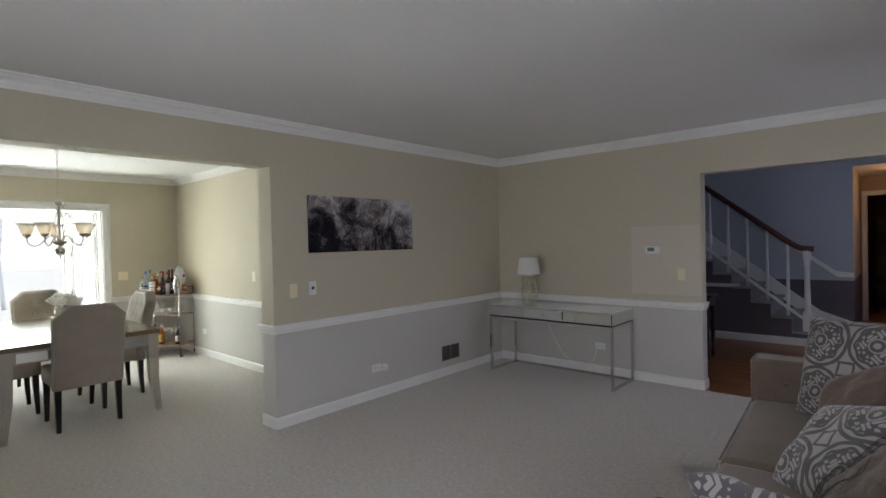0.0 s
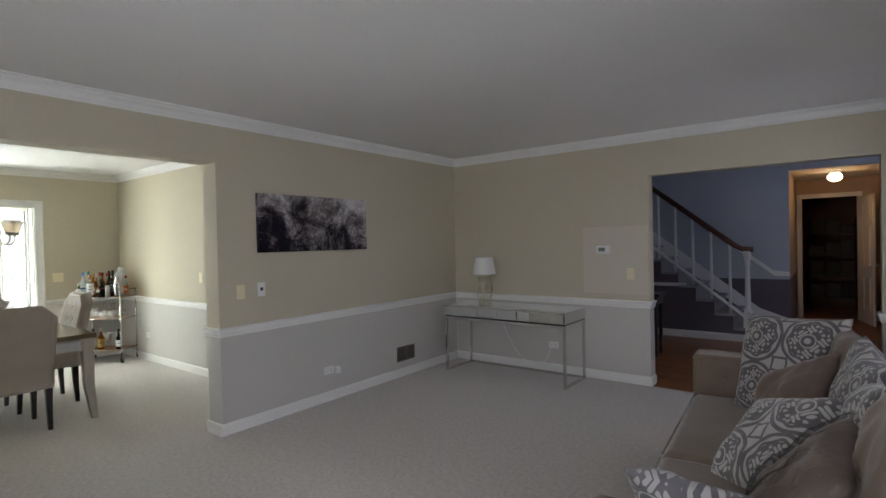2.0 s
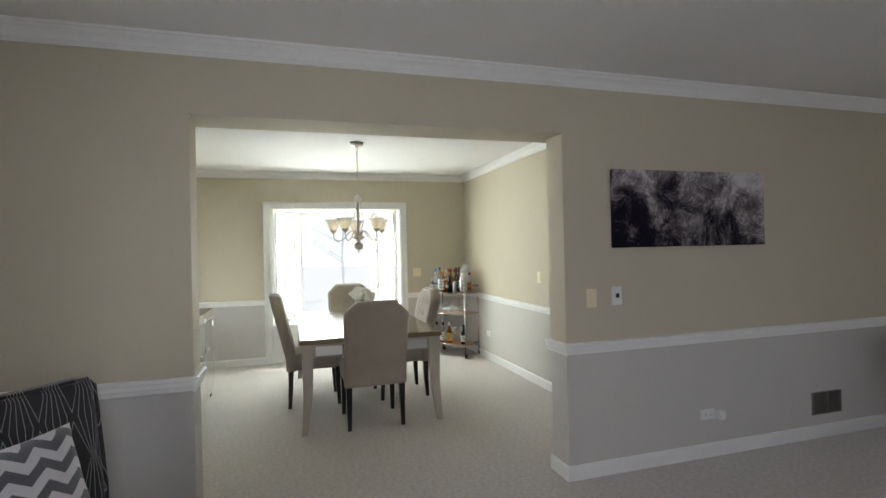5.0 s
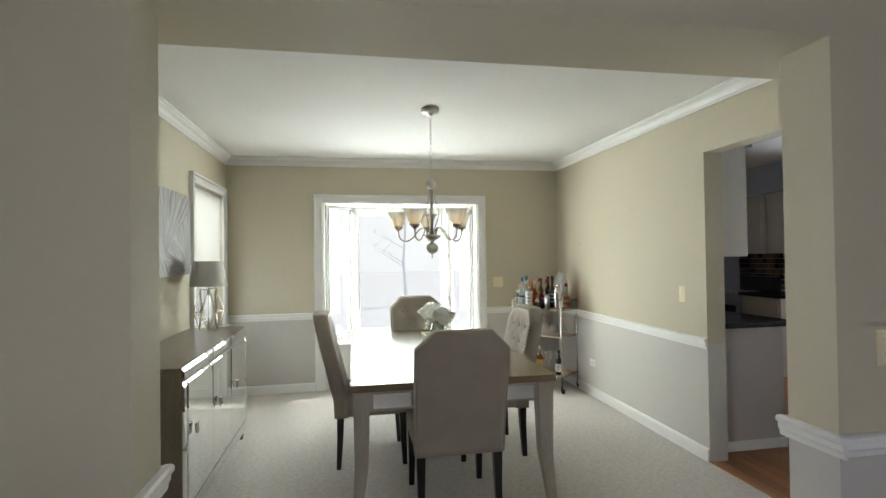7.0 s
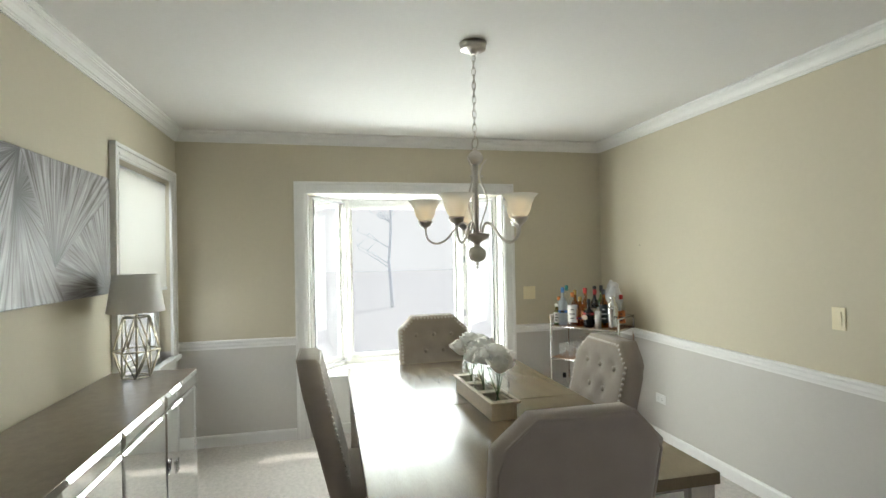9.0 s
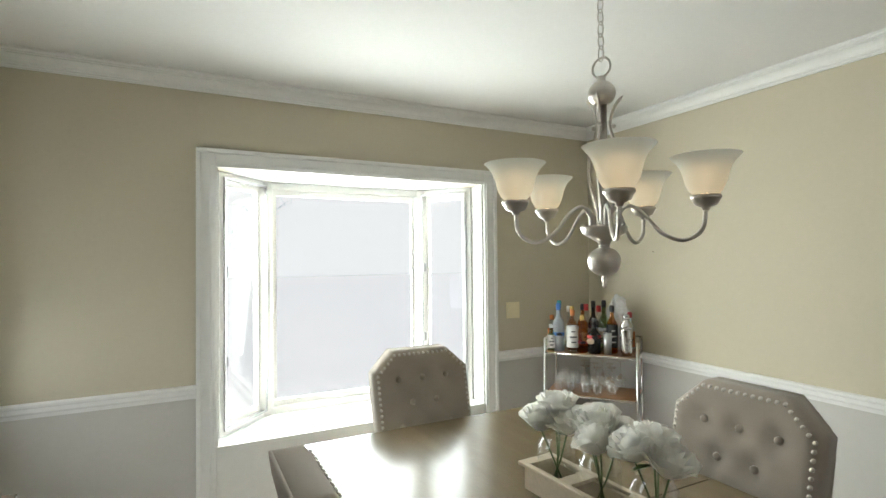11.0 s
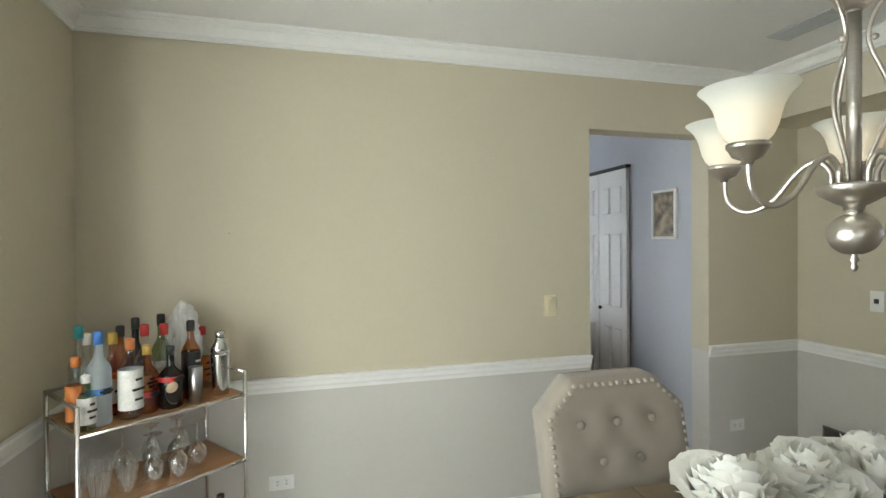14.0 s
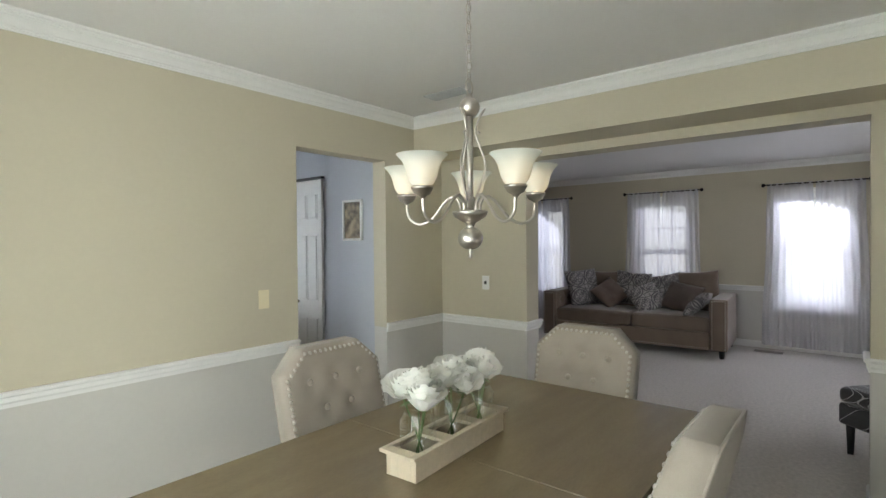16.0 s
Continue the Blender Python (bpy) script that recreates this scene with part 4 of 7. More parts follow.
for a, b in (((-0.024, -0.122, -0.172), (0, -0.102, 0.172)), ((-0.024, 0.102, -0.172), (0, 0.122, 0.172)), ((-0.024, -0.102, -0.172), (0, 0.102, -0.152)), ((-0.024, -0.102, 0.152), (0, 0.102, 0.172))):
    box(bm, a, b, 0.004, 1)
part("frame", bm, TRIM, fp)
bm = bmesh.new()
box(bm, (-0.012, -0.102, -0.152), (-0.002, 0.102, 0.152))
part("print", bm, mat("sepia_print", (0.07, 0.055, 0.04), 0.6, vary=0.1, scale=9, grain=20, color2=(0.42, 0.34, 0.22, 1)), fp)
# ---- dining room furniture ----
def dining_chair(m, label, group="chairs round the dining table"):
    """Upholstered parsons chair: front towards +y, origin on the floor."""
    t = thing("dining_chair", m, label, "chair", group)
    W, WT, ZC, ZT, ZB, TH = 0.255, 0.15, 0.935, 1.035, 0.345, 0.075
    buttons = [(-0.13, 0.90), (0.0, 0.90), (0.13, 0.90), (-0.065, 0.79), (0.065, 0.79), (-0.13, 0.68), (0.0, 0.68), (0.13, 0.68)]

    def half(z):
        return W - 0.012 * (ZC - min(z, ZC)) if z <= ZC else W + (WT - W) * (z - ZC) / (ZT - ZC)

    def lean(z):
        return -0.192 - 0.24 * max(z - 0.45, 0)
    bm = bmesh.new()
    nu, zs = 22, [ZB + (ZC - ZB) * k / 20 for k in range(21)] + [ZC + (ZT - ZC) * k / 5 for k in range(1, 6)]
    grids = []
    for front in (1, 0):
        rows = []
        for z in zs:
            row = []
            for i in range(nu + 1):
                u = (2 * i / nu - 1) * half(z)
                edge = min(1.0, (half(z) - abs(u)) / 0.03, (ZT - z) / 0.03 + 0.0)
                edge = max(edge, 0.0)
                puff = 0.016 * math.sqrt(max(0.0, 1 - (1 - edge) ** 2))
                if front:
                    dim = sum(0.019 * math.exp(-((u - a) ** 2 + (z - b) ** 2) / 0.0012) for a, b in buttons)
                    y = lean(z) + TH / 2 + puff - dim
                else:
                    y = lean(z) - TH / 2 - puff * 0.5
                row.append(bm.verts.new((u, y, z)))
            rows.append(row)
        grids.append(rows)
    F, K = grids
    for g, flip in ((F, False), (K, True)):
        for p, q in zip(g, g[1:]):
            for i in range(nu):
                f = bm.faces.new((p[i], p[i + 1], q[i + 1], q[i]) if not flip else (p[i + 1], p[i], q[i], q[i + 1]))
                f.smooth = True
    n = len(zs) - 1
    for j in range(n):
        bm.faces.new((F[j][0], F[j + 1][0], K[j + 1][0], K[j][0])).smooth = True
        bm.faces.new((F[j + 1][nu], F[j][nu], K[j][nu], K[j + 1][nu])).smooth = True
    for i in range(nu):
        bm.faces.new((F[n][i], F[n][i + 1], K[n][i + 1], K[n][i])).smooth = True
        bm.faces.new((F[0][i + 1], F[0][i], K[0][i], K[0][i + 1])).smooth = True
    bmesh.ops.recalc_face_normals(bm, faces=bm.faces)
    back = part("backrest", bm, LINEN, t)
    # piping round the rear edge
    line = [(-half(z), z) for z in zs[::3]] + [(-WT, ZT), (WT, ZT)] + [(half(z), z) for z in zs[::-3]]
    bm = bmesh.new()
    tube(bm, [(u * 0.985, lean(z) - TH / 2 - 0.002, z - (0.003 if z > ZC else 0)) for u, z in line], 0.005, 6)
    part("piping", bm, LINEN, back)
    # nail heads along the front edge
    bm = bmesh.new()
    xs_, zs_ = W - 0.018, ZC - 0.0077
    path = [Vector((-xs_ + 0.005, 0, 0.52)), Vector((-xs_, 0, zs_)), Vector((-WT + 0.007, 0, ZT - 0.018)), Vector((WT - 0.007, 0, ZT - 0.018)), Vector((xs_, 0, zs_)), Vector((xs_ - 0.005, 0, 0.52))]
    for a, b in zip(path, path[1:]):
        k = max(1, round((b - a).length / 0.026))
        for i in range(k):
            p = a.lerp(b, i / k)
            lathe(bm, [(0.0078, -0.003), (0.0075, 0.001), (0.006, 0.004), (0.0026, 0.0056)], 7, (p.x, p.z, 0))
    for v in bm.verts:
        x, z, d = v.co
        v.co = (x, lean(z) + TH / 2 + 0.0135 + d, z)
    tagged(part("nailhead_trim", bm, NICKEL, back, "row of nickel nail heads"), kind="stuff")
    bm = bmesh.new()
    lathe(bm, [(0.0145, -0.004), (0.0145, 0.002), (0.010, 0.006), (0.003, 0.0075)], 10)
    bmesh.ops.rotate(bm, verts=bm.verts, matrix=Matrix.Rotation(radians(-90), 3, "X"))
    me = bpy.data.meshes.new("button")
    bm.to_mesh(me)
    bm.free()
    me.materials.append(LINEN)
    for a, b in buttons:
        shared("button", me, back, a, lean(b) + TH / 2 + 0.003, b)
    bm = bmesh.new()
    box(bm, (-0.245, -0.19, 0.345), (0.245, 0.27, 0.495), 0.03, 4)
    seat_ = part("seat", bm, LINEN, t, smooth=True)
    bm = bmesh.new()
    for i in range(20):
        for s in (-1, 1):
            lathe(bm, [(0.007, 0), (0.003, 0.005)], 6, (-0.22 + 0.0232 * i, s * 0.0, 0))
        if i > 17:
            break
    for v in bm.verts:
        x, y, d = v.co
        v.co = (x, 0.27 + d, 0.375 + y)
    tagged(part("seat_nailheads", bm, NICKEL, seat_), kind="stuff")
    for x in (-0.215, 0.215):
        for y, kick in ((0.225, 0.012), (-0.195, -0.015)):
            bm = bmesh.new()
            pts = [(x, y, 0.36), (x, y + kick * 0.25, 0.20), (x * 1.01, y + kick, 0.0)]
            for (a, b), (w0, w1) in zip(zip(pts, pts[1:]), ((0.024, 0.020), (0.020, 0.015))):
                lo = [bm.verts.new((b[0] + i * w1, b[1] + j * w1, b[2])) for i, j in ((-1, -1), (1, -1), (1, 1), (-1, 1))]
                hi = [bm.verts.new((a[0] + i * w0, a[1] + j * w0, a[2])) for i, j in ((-1, -1), (1, -1), (1, 1), (-1, 1))]
                fs = [bm.faces.new(lo[::-1]), bm.faces.new(hi)] + [bm.faces.new((lo[i], lo[(i + 1) % 4], hi[(i + 1) % 4], hi[i])) for i in range(4)]
            bmesh.ops.remove_doubles(bm, verts=bm.verts, dist=0.001)
            part("leg", bm, BLACK, t, "tapered black leg")
    return t


CH = "grey-beige linen dining chair with buttons, nail heads and black legs"
chair_e = dining_chair(pose(-5.28, 1.125, 0, 0, 0, 90), CH)
copy_thing(chair_e, pose(-6.985, 1.175, 0, 0, 0, -90))
copy_thing(chair_e, pose(-6.015, 1.54, 0, 0, 0, 180))
copy_thing(chair_e, pose(-6.06, 0.665, 0, 0, 0, 0))

# table with a leaf seam, aprons with mirror insets and tapered legs
TX0, TX1, TY0, TY1, TZ = -7.02, -5.07, 0.54, 1.69, 0.745
tb = thing("dining_table", pose(0, 0, 0), "champagne-brown lacquered extending dining table on silver legs", "table")
for a, b in ((TX0, -6.045), (-6.041, TX1)):
    bm = bmesh.new()
    box(bm, (a, TY0, TZ - 0.04), (b, TY1, TZ), 0.002, 2)
    part("tabletop", bm, TABLE, tb)
bm = bmesh.new()
box(bm, (-6.0449, TY0 + 0.003, TZ - 0.038), (-6.0411, TY1 - 0.003, TZ - 0.003))
part("leaf_seam", bm, DARK_SLOT, tb, "dark seam between the leaves")
for (x0, y0, x1, y1) in ((TX0 + 0.09, TY0 + 0.03, TX1 - 0.09, TY0 + 0.055), (TX0 + 0.09, TY1 - 0.055, TX1 - 0.09, TY1 - 0.03),
                         (TX0 + 0.03, TY0 + 0.09, TX0 + 0.055, TY1 - 0.09), (TX1 - 0.055, TY0 + 0.09, TX1 - 0.03, TY1 - 0.09)):
    bm = bmesh.new()
    box(bm, (x0, y0, TZ - 0.15), (x1, y1, TZ - 0.041), 0.002, 1)
    ap = part("apron", bm, TABLE_LEG, tb)
    bm = bmesh.new()
    along_x = x1 - x0 > y1 - y0
    out = -1 if (y0 < 1 if along_x else x0 < -6) else 1
    if along_x:
        yf = y0 if out < 0 else y1
        for a in (x0 + 0.06, (x0 + x1) / 2 + 0.03):
            box(bm, (a, min(yf, yf + out * 0.004), TZ - 0.135), (a + (x1 - x0) / 2 - 0.09, max(yf, yf + out * 0.004), TZ - 0.06))
    else:
        xf = x0 if out < 0 else x1
        for a in (y0 + 0.03, (y0 + y1) / 2 + 0.02):
            box(bm, (min(xf, xf + out * 0.004), a, TZ - 0.135), (max(xf, xf + out * 0.004), a + (y1 - y0) / 2 - 0.05, TZ - 0.06))
    part("mirror_inset", bm, MIRROR, ap, "narrow mirror inset")
for sx, x in ((1, TX0 + 0.012), (-1, TX1 - 0.012)):
    for sy, y in ((1, TY0 + 0.012), (-1, TY1 - 0.012)):
        bm = bmesh.new()
        for z0, z1, w0, w1, off0, off1 in ((0.30, TZ - 0.041, 0.072, 0.09, 0.006, 0.0), (0.0, 0.30, 0.045, 0.072, -0.010, 0.006)):
            def ring(w, o, z):
                return [bm.verts.new((x + sx * (o + i * w), y + sy * (o + j * w), z)) for i, j in ((0, 0), (1, 0), (1, 1), (0, 1))]
            lo, hi = ring(w0, off0, z0), ring(w1, off1, z1)
            bm.faces.new(lo)
            bm.faces.new(hi)
            for i in range(4):
                bm.faces.new((lo[i], lo[(i + 1) % 4], hi[(i + 1) % 4], hi[i]))
        bmesh.ops.remove_doubles(bm, verts=bm.verts, dist=0.0005)
        bmesh.ops.recalc_face_normals(bm, faces=bm.faces)
        part("leg", bm, TABLE_LEG, tb, "tapered champagne leg")

# tray planter with three jars of roses, laid along the table
PL = pose(-6.02, 1.168, TZ, 0, 0, 3)
pl = thing("planter_tray", PL, "whitewashed wooden tray for three jars on the table", "planter")
bm = bmesh.new()
L2, W2 = 0.285, 0.072
for a, b in (((-L2 + 0.02, -W2 + 0.012, 0), (L2 - 0.02, -W2 + 0.028, 0.072)), ((-L2 + 0.02, W2 - 0.028, 0), (L2 - 0.02, W2 - 0.012, 0.072)),
             ((-L2 + 0.02, -W2 + 0.028, 0), (-L2 + 0.036, W2 - 0.028, 0.072)), ((L2 - 0.036, -W2 + 0.028, 0), (L2 - 0.02, W2 - 0.028, 0.072)),
             ((-L2 + 0.036, -W2 + 0.028, 0.0), (L2 - 0.036, W2 - 0.028, 0.012))):
    box(bm, a, b, 0.001, 1)
part("box", bm, PALE_WOOD, pl)
xs = [-L2, -0.245, -0.115, -0.065, 0.065, 0.115, 0.245, L2]
for a, b in zip(xs[::2], xs[1::2]):
    bm = bmesh.new()
    box(bm, (a, -0.052, 0.073), (b, 0.052, 0.0845), 0.001, 1)
    part("cross_slat", bm, PALE_WOOD, pl)
for y0, y1 in ((-W2, -0.052), (0.052, W2)):
    bm = bmesh.new()
    box(bm, (-L2, y0, 0.0732), (L2, y1, 0.085), 0.002, 1)
    part("rim_board", bm, PALE_WOOD, pl)


def rose(bm, c, r, rnd):
    """A full silk rose: a cupped ball of overlapping petals whose lips curl out."""
    c = Vector(c)
    tilt = Euler((rnd.uniform(-0.45, 0.45), rnd.uniform(-0.45, 0.45), rnd.uniform(0, 6))).to_matrix()
    for ring, (n, low, high, flare) in enumerate(((3, 0.30, 1.00, 0.00), (5, 0.50, 0.98, 0.06), (6, 0.72, 0.90, 0.14), (7, 0.90, 0.72, 0.26), (8, 1.02, 0.46, 0.40))):
        for k in range(n):
            a = 2 * math.pi * (k + 0.5 * ring) / n + rnd.uniform(-0.2, 0.2)
            wide = math.pi / n * rnd.uniform(1.35, 1.7)
            lift = rnd.uniform(-0.06, 0.06)
            grid = []
            for j in range(6):
                v = j / 5
                row = []
                for i in range(6):
                    u = i / 5 * 2 - 1
                    rad = r * low * (0.35 + 0.65 * math.sin(0.5 * math.pi * min(1.0, v * 1.25))) + r * flare * v ** 4
                    rad += r * 0.05 * math.sin(5 * u + 2.3 * k + ring) * v
                    up = r * (-0.75 + (high + 0.75 + lift) * v - 0.22 * u * u * v - 0.25 * flare * v ** 6)
                    ang = a + u * wide * (0.55 + 0.45 * math.sin(math.pi * min(v, 0.75)))
                    row.append(bm.verts.new(c + tilt @ Vector((math.cos(ang) * rad, math.sin(ang) * rad, up))))
                grid.append(row)
            for p, q in zip(grid, grid[1:]):
                for i in range(5):
                    f = bm.faces.new((p[i], p[i + 1], q[i + 1], q[i]))
                    f.smooth = True


rnd = random.Random(21)
for k, dx in enumerate((-0.18, 0.0, 0.18)):
    jar = thing("glass_jar", PL @ pose(dx, 0, 0.0125), "clear square glass jar with white silk roses", "vase", "jars in the tray")
    bm = bmesh.new()
    for (w0, z0), (w1, z1) in zip(((0.046, 0.0), (0.046, 0.145), (0.036, 0.165), (0.036, 0.185)), ((0.046, 0.145), (0.036, 0.165), (0.036, 0.185), (0.039, 0.19))):
        r0, r1 = [[(i * w, j * w) for i, j in ((-1, -0.8), (-0.8, -1), (0.8, -1), (1, -0.8), (1, 0.8), (0.8, 1), (-0.8, 1), (-1, 0.8))] for w in (w0, w1)]
        a = [bm.verts.new((x, y, z0)) for x, y in r0]
        b = [bm.verts.new((x, y, z1)) for x, y in r1]
        for i in range(8):
            bm.faces.new((a[i], a[(i + 1) % 8], b[(i + 1) % 8], b[i])).smooth = True
    bmesh.ops.remove_doubles(bm, verts=bm.verts, dist=0.0002)
    base = [v for v in bm.verts if v.co.z < 1e-5]
    bmesh.ops.contextual_create(bm, geom=base)
    part("jar", bm, JAR_GLASS, jar)
    bm = bmesh.new()
    heads = [(0.050 * math.cos(2.1 * i + k), 0.050 * math.sin(2.1 * i + k), 0.228 + 0.022 * (i % 2)) for i in range(3)] + [(0.0, 0.0, 0.265)]
    for i, h in enumerate(heads):
        rose(bm, h, 0.047, rnd)
    part("blossoms", bm, PETAL, jar, "full white roses")
    bm = bmesh.new()
    for h in heads:
        foot = Vector((-h[0] * 0.5, -h[1] * 0.5, 0.012))
        tube(bm, [foot, (Vector(h) + foot) / 2 * 1.0 + Vector((0.006, 0, -0.02)), Vector(h) - Vector((0, 0, 0.03))], 0.0028, 6)
    for a in (0.4, 2.6, 4.4):
        d = Vector((math.cos(a), math.sin(a), 0))
        p = Vector((0, 0, 0.205))
        s = Vector((-d.y, d.x, 0)) * 0.014
        q = [bm.verts.new(v) for v in (p, p + d * 0.03 + s, p + d * 0.065 - Vector((0, 0, 0.01)), p + d * 0.03 - s)]
        bm.faces.new(q)
    part("stems", bm, STEM, jar, "thin green stems")

# mirrored buffet
BX0, BX1, BY0, BY1, BZ = -6.64, -5.06, YDS + 0.02, -0.265, 0.885
bf = thing("buffet", pose(0, 0, 0), "dark champagne wood buffet with mirror doors and chrome pulls", "sideboard")
bm = bmesh.new()
box(bm, (BX0, BY0, 0.07), (BX1, BY1 - 0.02, BZ - 0.03), 0.003, 1)
part("body", bm, BUFFET, bf)
bm = bmesh.new()
box(bm, (BX0 - 0.004, BY0 - 0.002, BZ - 0.03), (BX1 + 0.004, BY1 - 0.018, BZ), 0.004, 2)
part("top", bm, BUFFET, bf)


def bevel_mirror(bm, x0, x1, z0, z1, y, b=0.012, h=0.006):
    o = [bm.verts.new(p) for p in ((x0, y, z0), (x1, y, z0), (x1, y, z1), (x0, y, z1))]
    i = [bm.verts.new(p) for p in ((x0 + b, y + h, z0 + b), (x1 - b, y + h, z0 + b), (x1 - b, y + h, z1 - b), (x0 + b, y + h, z1 - b))]
    fs = [bm.faces.new(i)] + [bm.faces.new((o[k], o[(k + 1) % 4], i[(k + 1) % 4], i[k])) for k in range(4)]
    bmesh.ops.recalc_face_normals(bm, faces=fs)
    if fs[0].normal.y < 0:
        bmesh.ops.reverse_faces(bm, faces=fs)


fx0, fx1, fz0, fz1, bw = BX0 + 0.002, BX1 - 0.002, 0.075, BZ - 0.002, 0.075
thirds = [fx0 + bw + (fx1 - fx0 - 2 * bw) * k / 3 for k in range(4)]
for k in range(3):
    for z0, z1 in ((fz0, fz0 + bw), (fz1 - bw, fz1)):
        bm = bmesh.new()
        bevel_mirror(bm, (fx0 if k == 0 else thirds[k]) + 0.002, (fx1 if k == 2 else thirds[k + 1]) - 0.002, z0, z1, BY1 - 0.018, 0.02, 0.006)
        part("mirror_border", bm, MIRROR, bf, "bevelled mirror strip")
for x0, x1 in ((fx0, fx0 + bw), (fx1 - bw, fx1)):
    for z0, z1 in ((fz0 + bw, (fz0 + fz1) / 2), ((fz0 + fz1) / 2, fz1 - bw)):
        bm = bmesh.new()
        bevel_mirror(bm, x0 + 0.002, x1 - 0.002, z0 + 0.002, z1 - 0.002, BY1 - 0.018, 0.02, 0.006)
        part("mirror_border", bm, MIRROR, bf, "bevelled mirror strip")
for k in range(3):
    bm = bmesh.new()
    bevel_mirror(bm, thirds[k] + 0.005, thirds[k + 1] - 0.005, fz0 + bw + 0.005, fz1 - bw - 0.005, BY1 - 0.018, 0.010, 0.006)
    door = part("door", bm, MIRROR, bf, "mirror door")
    bm = bmesh.new()
    hx, hz = thirds[k + 1] - 0.09 if k != 1 else (thirds[1] + thirds[2]) / 2 + 0.12, 0.56
    tube(bm, [(hx - 0.028, BY1 + 0.004, hz), (hx + 0.028, BY1 + 0.004, hz)], 0.004, 6)
    for s in (-0.016, 0.016):
        tube(bm, curve_pts([(hx + s - 0.010, BY1 + 0.003, hz), (hx + s - 0.008, BY1 + 0.006, hz - 0.045), (hx + s, BY1 + 0.006, hz - 0.054), (hx + s + 0.008, BY1 + 0.006, hz - 0.045), (hx + s + 0.010, BY1 + 0.003, hz)], 4), 0.003, 6)
    part("drop_handle", bm, CHROME, door, "chrome drop handle")
for x in (BX0 + 0.05, BX1 - 0.05):
    for y in (BY0 + 0.05, BY1 - 0.06):
        bm = bmesh.new()
        lathe(bm, [(0.018, 0), (0.03, 0.07)], 12, (x, y, 0))
        part("foot", bm, BUFFET, bf)


def wire_lamp(m, label, wire):
    """Table lamp: drum shade over a faceted wire cage."""
    t = thing("table_lamp", m, label, "table lamp", "wire table lamps")
    lv = [(0.070, 0.006), (0.104, 0.14), (0.064, 0.31)]
    rings = [[Vector((r * math.cos(math.pi * (2 * k + j % 2) / 6), r * math.sin(math.pi * (2 * k + j % 2) / 6), z)) for k in range(6)] for j, (r, z) in enumerate(lv)]
    bm = bmesh.new()
    for r in rings:
        for k in range(6):
            tube(bm, [r[k], r[(k + 1) % 6]], 0.0040, 6)
    for j in (0, 1):
        for k in range(6):
            for q in ((k, (k - 1) % 6) if j == 0 else (k, (k + 1) % 6)):
                tube(bm, [rings[j][k], rings[j + 1][q]], 0.0040, 6)
    part("wire_base", bm, wire, t)
    bm = bmesh.new()
    tube(bm, [(0, 0, 0.004), (0, 0, 0.38)], 0.006, 8)
    for k in range(3):
        tube(bm, [rings[0][2 * k], (0, 0, 0.008)], 0.003, 6)
        tube(bm, [rings[2][2 * k], (0, 0, 0.30)], 0.003, 6)
    lathe(bm, [(0.018, 0.34), (0.018, 0.39)], 12)
    part("stem", bm, wire, t)
    bm = bmesh.new()
    lathe(bm, [(0.132, 0.335), (0.104, 0.525)], 36, closed=False)
    lathe(bm, [(0.102, 0.525), (0.130, 0.335)], 36, closed=False)
    part("shade", bm, LAMPSHADE, t, "white drum shade")
    return t


wire_lamp(pose(-6.50, -0.53, BZ, 0, 0, 12), "white-shaded lamp with a pale wire cage on the buffet", GOLD)

